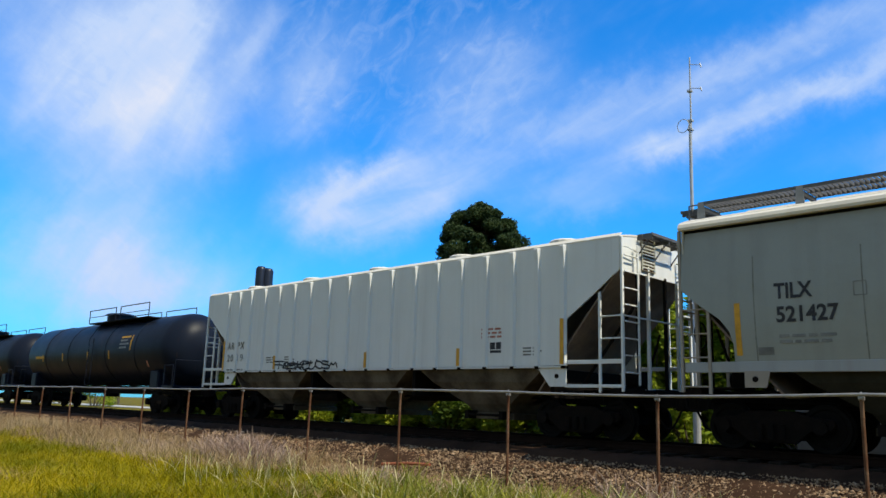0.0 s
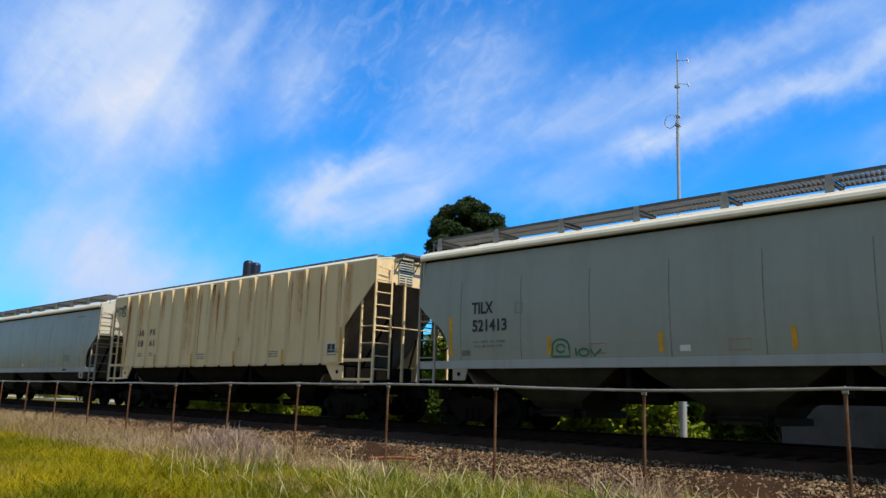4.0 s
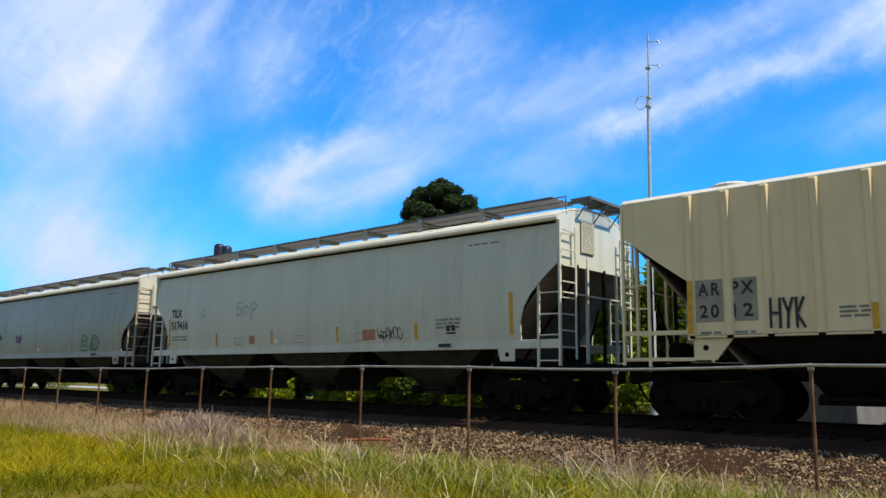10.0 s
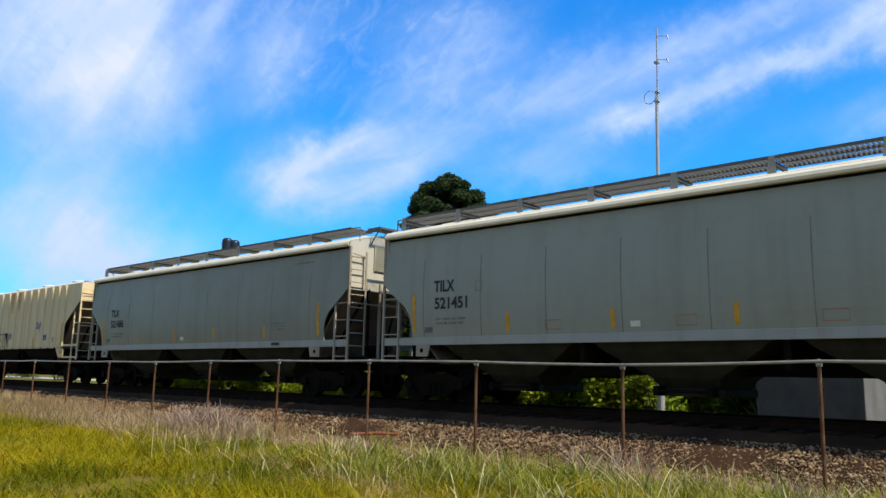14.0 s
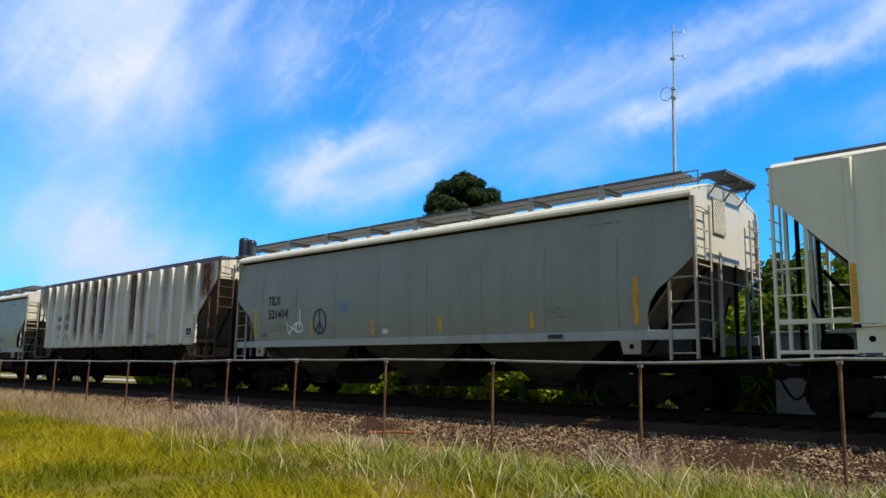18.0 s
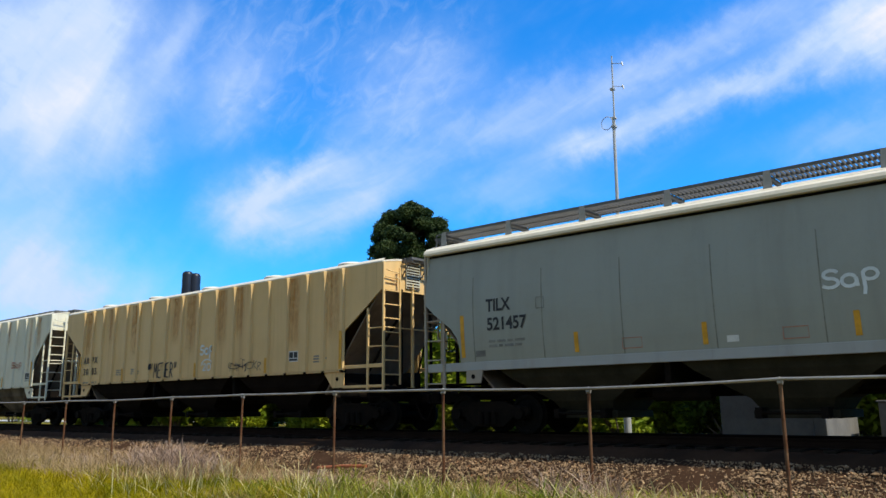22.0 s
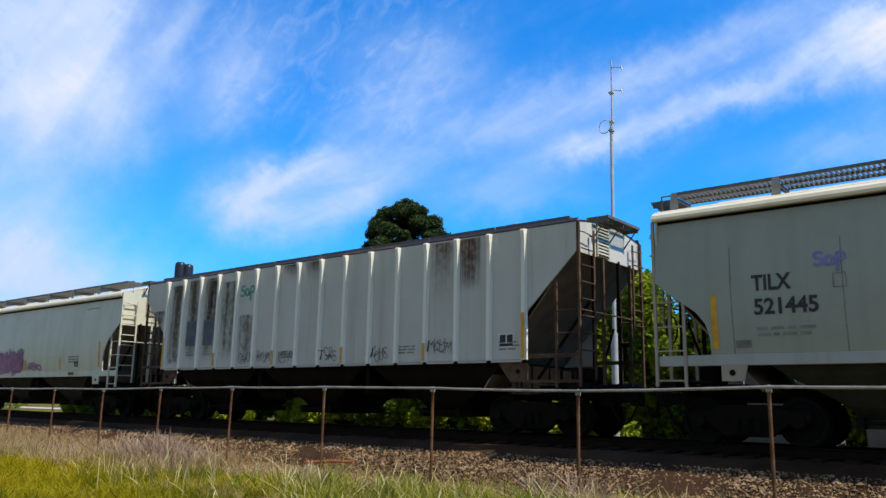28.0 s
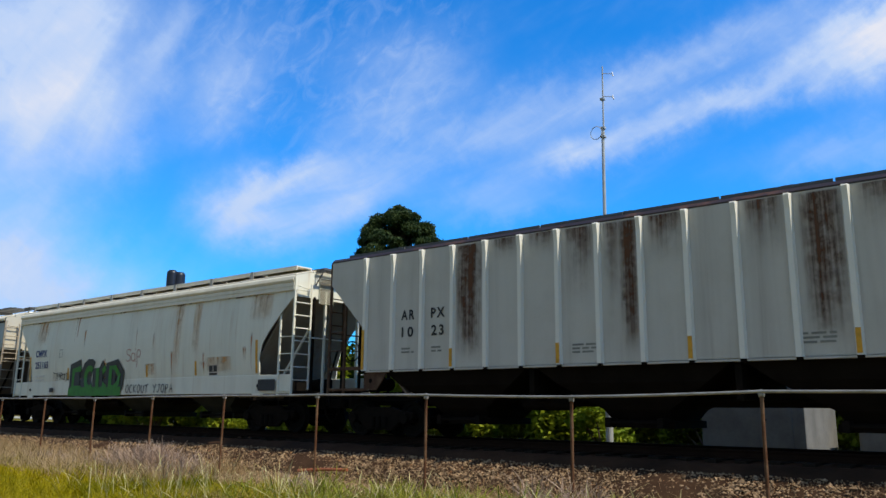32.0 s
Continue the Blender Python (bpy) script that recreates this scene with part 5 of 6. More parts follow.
    c, h = put("curved", 64.65, 81.0, GREY, ROOFW, "grey covered hopper car with small purple tag")
    mark_curved(c, "curved", "TILX", "521406")
    stripes_curved(c, "curved")
    stroke(TAG, 0.09, 4.7 - h, 2.15, 0.72, 0.36, SPRAY["purple"], c, "curved", "spray_tag", "purple spray-painted tag")
    stroke(arch + [arc(0.8, 0.5, 0.2, 0.45, 0, 360, 14)], 0.07, 11.8 - h, 1.68, 1.6, 0.66, SPRAY["dull_green"], c, "curved", "spray_tag", "faded green spray-painted tag")
    c, h = put("round", 82.53, 100.13, PALE, ROOFW, "pale grey covered hopper car with rounded end cutouts")
    mark_curved(c, "round", "TILX", "517416")
    stripes_curved(c, "round")
    stroke(TAG, 0.04, 5.25 - h, 2.62, 1.15, 0.5, SPRAY["grey"], c, "round", "spray_tag", "faded grey spray-painted tag")
    stroke(scrawl(42, 6), 0.022, 11.9 - h, 1.72, 0.9, 0.36, SPRAY["black"], c, "round", "spray_tag", "small black spray-painted tag")
    panel(c, "round", 11.3 - h, 11.8 - h, 1.74, 2.02, SPRAY["red"], "faded_patch")
    panel(c, "round", 6.0 - h, 6.3 - h, 1.74, 2.0, SPRAY["red"], "faded_patch")
    test_label(c, "round", 14.3 - h, 2.06)
    c, h = put("notched", 101.72, 119.28, BUFF, ROOFW, "buff ribbed covered hopper car with large black tag")
    mark_ribbed(c, "notched", "20", "12", patch=PATCH)
    for x, w, z in ((5.8, 0.5, 3.4), (9.3, 0.6, 3.2), (10.2, 0.6, 3.3)):
        runs(c, "notched", x, x + w, z, 4.34, OCHRE_RUN)
    stripes_ribbed(c, "notched")
    stroke([[(px + 0.04 * (0.5 - pz), pz) for px, pz in line] for line in caps('"METER"')], 0.055, 7.55 - h, 1.66, 2.45, 0.68, SPRAY["black"], c, "notched", "spray_tag", "large black spray-painted tag")
    stroke(caps("HYK"), 0.05, 2.93 - h, 1.7, 0.62, 0.55, SPRAY["black"], c, "notched", "spray_tag", "small black spray-painted tag", 0.01)
    stroke(TAG, 0.055, 12.98 - h, 2.46, 0.5, 0.36, SPRAY["violet"], c, "notched", "spray_tag", "violet spray-painted tag")
    c, h = put("curved", 120.75, 137.1, SOOTGREY, ROOFW, grey)
    mark_curved(c, "curved", "TILX", "521486")
    stripes_curved(c, "curved")
    c, h = put("curved", 138.6, 155.0, GREY, ROOFW, grey)
    mark_curved(c, "curved", "TILX", "521451")
    stripes_curved(c, "curved")
    c, h = put("ribbed", 156.72, 173.55, RUSTY, ROOFD, "white ribbed covered hopper car heavily streaked with rust")
    mark_ribbed(c, "ribbed", "10", "05")
    for x, w, z, m in ((0.1, 1.2, 3.4, UMBER_RUN), (1.4, 0.8, 3.3, UMBER_RUN), (3.35, 0.8, 2.2, UMBER_RUN), (4.3, 0.86, 1.66, RED_WASH), (5.2, 0.5, 1.66, RED_WASH), (6.2, 0.86, 1.66, RED_WASH), (7.15, 0.86, 1.66, RED_WASH),
                       (8.1, 0.5, 2.2, UMBER_RUN), (9.95, 0.8, 1.66, RED_WASH), (10.9, 0.5, 2.6, UMBER_RUN), (12.8, 0.5, 2.6, UMBER_RUN), (14.65, 0.8, 2.6, UMBER_RUN), (15.6, 1.1, 3.1, RED_WASH)):
        runs(c, "ribbed", x, x + w, z, 4.54, m)
    stripes_ribbed(c, "ribbed", True)
    c, h = put("curved", 175.05, 191.5, SOOTGREY, ROOFW, "grey covered hopper car with white and blue tags")
    mark_curved(c, "curved", "TILX", "521414")
    stripes_curved(c, "curved")
    stroke([[(0.15, 0.0), (0.0, 0.62), (0.35, 0.36), (0.6, 0.62), (0.8, 0.6)], arc(0.78, 0.38, 0.2, 0.24, 0, 360, 14), [(0.8, 0.35), (0.83, 1.35)], [(0.15, 0.0), (0.35, 0.36), (0.7, 0.1)]], 0.06, 2.86 - h, 1.8, 0.85, 0.58, SPRAY["white"], c, "curved", "spray_tag", "white spray-painted tag")
    stroke([arc(0.5, 0.5, 0.48, 0.48, 0, 360, 18), [(0.5, 0.98), (0.5, 0.05)], [(0.5, 0.5), (0.2, 0.12)], [(0.5, 0.5), (0.8, 0.12)]], 0.06, 4.22 - h, 1.78, 0.62, 0.76, SPRAY["blue"], c, "curved", "spray_symbol", "dark blue spray-painted ring symbol")
    stroke(TAG, 0.06, 5.25 - h, 2.4, 0.65, 0.34, SPRAY["sky"], c, "curved", "spray_tag", "light blue spray-painted tag")
    c, h = put("ribbed", 193.02, 209.9, CREAM, ROOFW, "cream white ribbed covered hopper car with rust runs")
    mark_ribbed(c, "ribbed", "10", "13")
    for x, w, z, m in ((5.75, 0.3, 1.7, RUST_RUN), (5.9, 0.75, 2.0, OCHRE_RUN), (6.85, 0.6, 1.7, OCHRE_RUN), (7.85, 0.5, 1.7, OCHRE_RUN), (8.5, 0.25, 1.7, RUST_RUN), (8.3, 0.7, 3.0, OCHRE_RUN), (9.5, 0.3, 2.2, UMBER_RUN),
                       (9.75, 0.5, 1.7, OCHRE_RUN), (10.4, 0.3, 1.7, RUST_RUN), (12.6, 0.5, 3.3, OCHRE_RUN), (14.9, 0.35, 1.7, OCHRE_RUN), (15.6, 0.5, 3.0, OCHRE_RUN)):
        runs(c, "ribbed", x, x + w, z, 4.53, m)
    stripes_ribbed(c, "ribbed")
    stroke(TAG, 0.05, 13.55 - h, 2.42, 0.9, 0.28, SPRAY["red"], c, "ribbed", "spray_tag", "faded red spray-painted tag")
    c, h = put("notched", 211.5, 229.1, OCHRE, ROOFW, "ochre tan ribbed covered hopper car with small tags")
    mark_ribbed(c, "notched", "20", "05")
    for x, w, z in ((1.5, 0.75, 2.3), (3.2, 0.75, 2.9), (4.9, 0.75, 2.2), (7.5, 0.75, 2.6), (8.4, 0.75, 2.2), (10.1, 0.75, 2.4), (11.0, 0.75, 2.6), (13.6, 0.75, 2.0), (15.3, 0.75, 2.2)):
        runs(c, "notched", x, x + w, z, 4.34, OCHRE_RUN)
    stripes_ribbed(c, "notched")
    stroke(caps('"METER"'), 0.045, 6.4 - h, 1.68, 1.75, 0.5, SPRAY["black"], c, "notched", "spray_tag", "black spray-painted tag")
    stroke(TAG, 0.06, 9.4 - h, 2.3, 0.75, 0.34, SPRAY["white"], c, "notched", "spray_tag", "white spray-painted tag")
    stroke([arc(0.5, 0.35, 0.5, 0.55, 10, 170, 10), [(0.15, 0.45), (0.3, 0.6), (0.42, 0.4), (0.15, 0.05), (0.45, 0.05)], arc(0.68, 0.3, 0.16, 0.28, 0, 360, 12)], 0.04, 9.5 - h, 1.82, 0.62, 0.4, SPRAY["white"], c, "notched", "spray_tag", "white spray-painted tag")
    stroke(scrawl(74, 8), 0.018, 11.0 - h, 1.75, 1.6, 0.3, SPRAY["black"], c, "notched", "spray_tag", "black spray-painted tag")
    c, h = put("curved", 230.6, 247.05, GREY, ROOFW, "grey covered hopper car with white tag")
    mark_curved(c, "curved", "TILX", "521457")
    stripes_curved(c, "curved")
    stroke(TAG, 0.06, 9.02 - h, 2.5, 0.9, 0.36, SPRAY["white"], c, "curved", "spray_tag", "white spray-painted tag")
    c, h = put("curved", 248.5, 265.0, GREY, ROOFW, "grey covered hopper car with violet tag")
    mark_curved(c, "curved", "TILX", "521400")
    stripes_curved(c, "curved")
    stroke(TAG, 0.06, 14.85 - h, 3.05, 0.7, 0.32, SPRAY["violet"], c, "curved", "spray_tag", "violet spray-painted tag")
    c, h = put("round", 266.65, 284.32, PALE, ROOFW, "pale grey covered hopper car with large pink tag")
    mark_curved(c, "round", "TILX", "517452")
    stripes_curved(c, "round")
    stroke(scrawl(81, 9) + scrawl(82, 9) + scrawl(83, 8) + scrawl(87, 7), 0.13, 6.3 - h, 1.66, 3.7, 0.82, SPRAY["pink"], c, "round", "spray_tag", "large pink spray-painted tag")
    stroke(scrawl(84, 5), 0.06, 10.4 - h, 1.7, 1.3, 0.3, SPRAY["pink"], c, "round", "spray_tag", "small pink spray-painted tag")
    stroke(scrawl(85, 2), 0.06, 3.4 - h, 2.2, 0.45, 0.35, SPRAY["sky"], c, "round", "spray_tag", "blue spray-painted tag")
    stroke(scrawl(86, 2), 0.06, 4.5 - h, 1.75, 0.5, 0.65, SPRAY["teal"], c, "round", "spray_tag", "teal spray-painted tag")
    test_label(c, "round", 14.45 - h, 2.05)
    c, h = put("ribbed", 285.92, 302.9, SOOTY, ROOFD, "soot-stained grey ribbed covered hopper car with teal tag")
    mark_ribbed(c, "ribbed", "10", "19", BLUEINK, SLATEPATCH)
    for x, w, z, t, m in ((0.3, 0.9, 1.66, 3.6, SOOT_RUN), (1.4, 0.85, 1.66, 4.4, SOOT_RUN), (2.36, 0.85, 1.66, 4.5, SOOT_RUN), (3.3, 0.85, 1.66, 4.5, SOOT_RUN), (4.25, 0.85, 1.66, 4.3, SOOT_RUN), (3.3, 0.85, 2.0, 4.4, UMBER_RUN), (5.2, 0.85, 1.66, 3.2, SOOT_RUN),
                          (7.15, 0.85, 4.0, 4.53, TOP_STAIN), (8.1, 0.85, 3.9, 4.53, TOP_STAIN), (12.75, 0.85, 2.4, 4.53, TOP_STAIN), (13.6, 0.85, 3.2, 4.53, BROWN_WASH), (10.6, 0.3, 1.66, 2.3, BROWN_RUN)):
        runs(c, "ribbed", x, x + w, z, t, m)
    stripes_ribbed(c, "ribbed", True)
    stroke(TAG, 0.06, 5.26 - h, 3.72, 0.66, 0.38, SPRAY["teal"], c, "ribbed", "spray_tag", "teal spray-painted tag")
    for seed, x, z, w, t in ((91, 5.35, 1.72, 0.65, 0.42), (92, 6.2, 1.74, 0.6, 0.42), (93, 7.18, 1.72, 0.62, 0.46), (94, 8.95, 1.74, 0.66, 0.44), (95, 10.9, 1.72, 0.55, 0.4), (96, 1.5, 1.8, 0.6, 0.5), (97, 12.8, 1.85, 0.7, 0.4)):
        stroke(scrawl(seed, 4), 0.016, x - h, z, w, t * 0.8, SPRAY["black"], c, "ribbed", "spray_tag", "thin black spray-painted tag")
    c, h = put("curved", 304.55, 321.05, GREY, ROOFW, "grey covered hopper car with violet tag")
    mark_curved(c, "curved", "TILX", "521445")
    stripes_curved(c, "curved")
    stroke(TAG, 0.05, 2.9 - h, 3.08, 0.52, 0.28, SPRAY["violet"], c, "curved", "spray_tag", "violet spray-painted tag")
    c, h = put("deep", 322.6, 339.73, CEMENT, ROOFW, "white deep-silled covered hopper car with big green tag")
    lettering("CMPX", 1.68 - h, 2.83, 0.25, BLUEINK, c, "deep", 0.94)
    lettering("251165", 1.69 - h, 2.38, 0.25, BLUEINK, c, "deep", 1.1, "car_number")
    for x, w, z, t in ((4.62, 0.14, 2.75, 4.1), (4.78, 0.2, 3.2, 4.1), (5.42, 0.12, 2.8, 3.5), (9.0, 0.12, 2.0, 3.4), (10.1, 0.14, 1.7, 3.2), (11.2, 0.14, 1.68, 2.5), (12.9, 0.16, 1.68, 2.4), (13.3, 0.12, 1.68, 2.2),
                       (14.95, 0.18, 1.68, 2.5), (15.3, 0.12, 1.68, 2.9), (7.0, 0.14, 1.7, 2.4), (12.75, 0.5, 1.68, 2.1)):
        runs(c, "deep", x, x + w, z, t, RUST_RUN, 0.004)
    for x, w, z, t in ((1.4, 1.3, 3.0, 3.95), (11.3, 0.5, 1.7, 3.95), (12.3, 0.5, 2.2, 3.95), (15.1, 1.2, 3.1, 3.95), (13.0, 1.6, 1.68, 2.2), (9.6, 0.8, 1.68, 2.1)):
        runs(c, "deep", x, x + w, z, t, OCHRE_RUN, 0.002)
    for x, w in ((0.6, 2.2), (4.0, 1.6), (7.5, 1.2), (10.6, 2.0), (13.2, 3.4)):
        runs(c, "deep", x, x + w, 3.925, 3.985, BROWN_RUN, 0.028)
    bars(c, "deep", 1.68 - h, 1.86, 0.85, 2, LABEL, 0.08)
    stroke([[(0, 0), (0, 1), (1, 1), (1, 0), (0, 0)]], 0.025, 3.65 - h, 2.52, 0.24, 0.28, FADED, c, "deep", "stencil_frame")
    for x, z1 in ((1.25, 2.6), (4.4, 2.1), (7.1, 2.2), (9.82, 2.05), (12.6, 2.1), (15.6, 2.62)):
        stripe(c, "deep", x - h, 1.66, z1, 0.1)
    stroke(scrawl(101, 7), 0.025, 3.2 - h, 1.66, 1.3, 0.3, SPRAY["black"], c, "deep", "spray_tag", "thin black spray-painted tag")
    stroke(caps("ECKD"), 0.70, 4.75 - h, 1.32, 3.5, 0.72, SPRAY["black"], c, "deep", "spray_outline", "black outline of a big tag", 0.012)
    stroke(caps("ECKD"), 0.21, 4.75 - h, 1.32, 3.5, 0.72, SPRAY["green"], c, "deep", "spray_tag", "big green spray-painted block letters", 0.02)
    stroke([[(0, 0.5), (1, 0.5)]], 0.3, 4.55 - h, 1.1, 3.7, 0.22, SPRAY["green"], c, "deep", "spray_base", "green sprayed base of a tag", 0.018)
    stroke(TAG, 0.03, 8.5 - h, 2.15, 0.95, 0.5, SPRAY["red"], c, "deep", "spray_tag", "faded red spray-painted tag")
    stroke(caps("OCKOUT YJOPA"), 0.035, 8.55 - h, 1.15, 2.9, 0.26, SPRAY["black"], c, "deep", "spray_tag", "thin black spray-painted tag")
    test_label(c, "deep", 13.28 - h, 1.97, 0.46)
    # flat black panels paint the shade inside two sill openings
    panel(c, "deep", 15.75 - h, 16.5 - h, 1.16, 1.48, INK, "sill_opening_dark", 0.045)
    panel(c, "deep", 3.1 - h, 3.4 - h, 1.2, 1.36, INK, "sill_opening_dark", 0.045)
    c, h = put("ribbed", 341.25, 358.1, ASH, ROOFD, "grey ribbed covered hopper car with brown rust streaks")
    mark_ribbed(c, "ribbed", "10", "23")
    for x, w, z, m in ((4.2, 0.86, 1.66, BROWN_WASH), (7.1, 0.86, 2.6, TOP_STAIN), (8.05, 0.5, 2.0, TOP_STAIN), (8.4, 0.55, 1.66, BROWN_WASH), (9.0, 0.86, 3.4, TOP_STAIN), (10.9, 0.86, 3.3, TOP_STAIN), (11.85, 0.86, 1.66, BROWN_WASH),
                       (12.8, 0.86, 3.6, TOP_STAIN), (13.75, 0.86, 2.2, BROWN_WASH), (6.2, 0.86, 4.0, TOP_STAIN), (5.2, 0.86, 4.0, TOP_STAIN), (14.7, 0.86, 3.0, TOP_STAIN)):
        runs(c, "ribbed", x, x + w, z, 4.54, m)
    stripes_ribbed(c, "ribbed", True)


consist()
TRACK_Y = 15.94


# ---- ground and track ----
def level(x, y):
    """Height of the ground."""
    def step(a, b, v):
        k = min(1.0, max(0.0, (v - a) / (b - a)))
        return k * k * (3 - 2 * k)
    z = -0.92 + 0.45 * step(17.5, 20.5, y) + 0.06 * noise.noise((x * 0.22, y * 0.22, 0.3)) * step(90, 30, abs(x)) * (1 - step(30, 60, y))
    return z + 0.22 * step(20, 34, -x) * (1 - step(13, 17, y))


def build_ground():
    xs = [-900, -450, -250, -160, -120] + [-100 + 1.5 * i for i in range(77)] + [22, 40, 80, 200, 500, 900]
    ys = [-400, -150, -60, -25, -12] + [-6 + 0.9 * i for i in range(42)] + [36, 46, 60, 90, 160, 300, 600, 1200]
    bm = bmesh.new()
    grid = [[bm.verts.new((x, y, level(x, y))) for y in ys] for x in xs]
    for i in range(len(xs) - 1):
        for j in range(len(ys) - 1):
            bm.faces.new((grid[i][j], grid[i + 1][j], grid[i + 1][j + 1], grid[i][j + 1]))
    ob = part("ground", bm, TURF, None, "rough meadow ground of green and dry grass", smooth=True)
    tagged(ob, category="ground", kind="structure")


build_ground()


def bed_height(y):
    d = abs(y - TRACK_Y)
    return -0.21 if d < 1.62 else -0.21 - (d - 1.62) * 0.50


def build_track():
    xs = [-150 + 0.8 * i for i in range(240)]
    ys = [TRACK_Y + d for d in (-3.2, -2.9, -2.6, -2.3, -2.0, -1.8, -1.62, -1.3, -0.9, -0.4, 0.4, 0.9, 1.3, 1.62, 2.0, 2.5, 3.1)]
    bm = bmesh.new()
    grid = []
    for x in xs:
        grid.append([bm.verts.new((x, y + 0.08 * noise.noise((x * 0.7, y, 5.0)), bed_height(y) + 0.05 * noise.noise((x * 1.3, y * 1.7, 2.0)))) for y in ys])
    for i in range(len(xs) - 1):
        for j in range(len(ys) - 1):
            bm.faces.new((grid[i][j], grid[i + 1][j], grid[i + 1][j + 1], grid[i][j + 1]))
    bed = part("ballast_bed", bm, SOIL, None, "brown crushed stone railway embankment", smooth=True)
    tagged(bed, category="ballast", kind="structure")
    track = tagged(new("railway_track"), "single railway track of rusty rails on timber ties", "track", kind="structure")
    prof = ((-0.07, -0.16), (0.07, -0.16), (0.07, -0.145), (0.012, -0.12), (0.012, -0.045), (0.036, -0.03), (0.036, -0.004), (0.03, 0.0), (-0.03, 0.0), (-0.036, -0.004), (-0.036, -0.03), (-0.012, -0.045), (-0.012, -0.12), (-0.07, -0.145))
    for y in (-0.755, 0.755):
        part("rail", plate_x([(TRACK_Y + y + a, b) for a, b in prof], -150, 41), RAIL, track, "rusty steel rail with worn head")
    tie = box(-0.11, 0.11, -1.29, 1.29, -0.33, -0.165, bevel=0.012)
    me = bpy.data.meshes.new("tie")
    tie.to_mesh(me)
    tie.free()
    me.materials.append(TIE)
    for i in range(190):
        ob = link("tie", me, track)
        ob.matrix_basis = pose(-95 + 0.56 * i, TRACK_Y + random.uniform(-0.03, 0.03), 0, 0, 0, random.uniform(-1, 1))


build_track()


def stones():
    """Crushed stones on the near flank of the embankment and below it."""
    rng = np.random.default_rng(4)
    count = 90000
    x = -62 + 64 * rng.random(count) ** 0.62
    y = 10.9 + 3.1 * rng.random(count) ** 0.9
    size = rng.uniform(0.009, 0.029, count) * np.where(rng.random(count) > 0.95, 1.7, 1.0)
    corner = np.array([(1, 0, 0), (-1, 0, 0), (0, 1, 0), (0, -1, 0), (0, 0, 1), (0, 0, -1)], float)
    tri = np.array([(0, 2, 4), (2, 1, 4), (1, 3, 4), (3, 0, 4), (2, 0, 5), (1, 2, 5), (3, 1, 5), (0, 3, 5)])
    base = np.array([max(bed_height(b), level(a, b)) for a, b in zip(x, y)])
    jit = rng.uniform(0.5, 1.3, (count, 6, 1)) * corner[None] * rng.uniform(0.4, 1.7, (count, 1, 3))
    ang = rng.uniform(0, 6.28, count)
    tilt = rng.uniform(-0.8, 0.8, count)
    c, s = np.cos(ang)[:, None], np.sin(ang)[:, None]
    ct, st = np.cos(tilt)[:, None], np.sin(tilt)[:, None]
    px, pz = jit[..., 0] * ct - jit[..., 2] * st, jit[..., 0] * st + jit[..., 2] * ct
    pts = np.stack([px * c - jit[..., 1] * s, px * s + jit[..., 1] * c, pz * 0.8], -1) * size[:, None, None]
    pts += np.stack([x, y, base + size * 0.35], -1)[:, None]
    faces = (tri[None] + 6 * np.arange(count)[:, None, None]).reshape(-1, 3)
    me = bpy.data.meshes.new("ballast_stones")
    me.from_pydata(pts.reshape(-1, 3).tolist(), [], faces.tolist())
    me.materials.append(STONES)
    tagged(new("ballast_stones", me), "loose brown and grey crushed stones", "stones", kind="stuff")


STONES = leafy("loose_stone", (0.48, 0.33, 0.205), (0.055, 0.031, 0.018), rough=0.9, through=0.0, patch=6.0, third=(0.30, 0.15, 0.075))
stones()


def blades(name, x, y, tall, wide, mat, label, seed, lean=0.35, parts=3, head=0.0, parent=None, root=None):
    """Many bent grass blades in one mesh."""
    rng = np.random.default_rng(seed)
    count = len(x)
    base = np.array([max(bed_height(b), level(a, b)) for a, b in zip(x, y)]) if root is None else root
    ang = rng.uniform(0, 2 * math.pi, count)
    way = np.stack([np.cos(ang), np.sin(ang)], -1)
    bend = rng.normal(0.0, lean, (count, 2)) + np.array([-0.12, 0.0])
    verts = np.zeros((count, 2 * parts + 1, 3))
    for k in range(parts + 1):
        a = k / parts
        off = bend * (a ** 1.8)[..., None] if np.ndim(a) else bend * a ** 1.8
        px = x + off[:, 0] * tall
        py = y + off[:, 1] * tall
        pz = base - 0.03 + tall * a * (1 - 0.18 * a * np.linalg.norm(bend, axis=1))
        if k == parts:
            verts[:, 2 * k] = np.stack([px, py, pz], -1)
        else:
            w = wide * (1 - 0.75 * a ** 1.5) * (1 + head * (a > 0.6))
            verts[:, 2 * k] = np.stack([px - way[:, 0] * w, py - way[:, 1] * w, pz], -1)
            verts[:, 2 * k + 1] = np.stack([px + way[:, 0] * w, py + way[:, 1] * w, pz], -1)
    one = []
    for k in range(parts - 1):
        one.append((2 * k, 2 * k + 1, 2 * k + 3, 2 * k + 2))
    quads = (np.array(one)[None] + (2 * parts + 1) * np.arange(count)[:, None, None]).reshape(-1, 4)
    k = parts - 1
    tips = (np.array([(2 * k, 2 * k + 1, 2 * parts)])[None] + (2 * parts + 1) * np.arange(count)[:, None, None]).reshape(-1, 3)
    me = bpy.data.meshes.new(name)
    me.from_pydata(verts.reshape(-1, 3).tolist(), [], quads.tolist() + tips.tolist())
    me.materials.append(mat)
    ob = new(name, me)
    if label:
        tagged(ob, label, "grass", kind="stuff")
    return ob


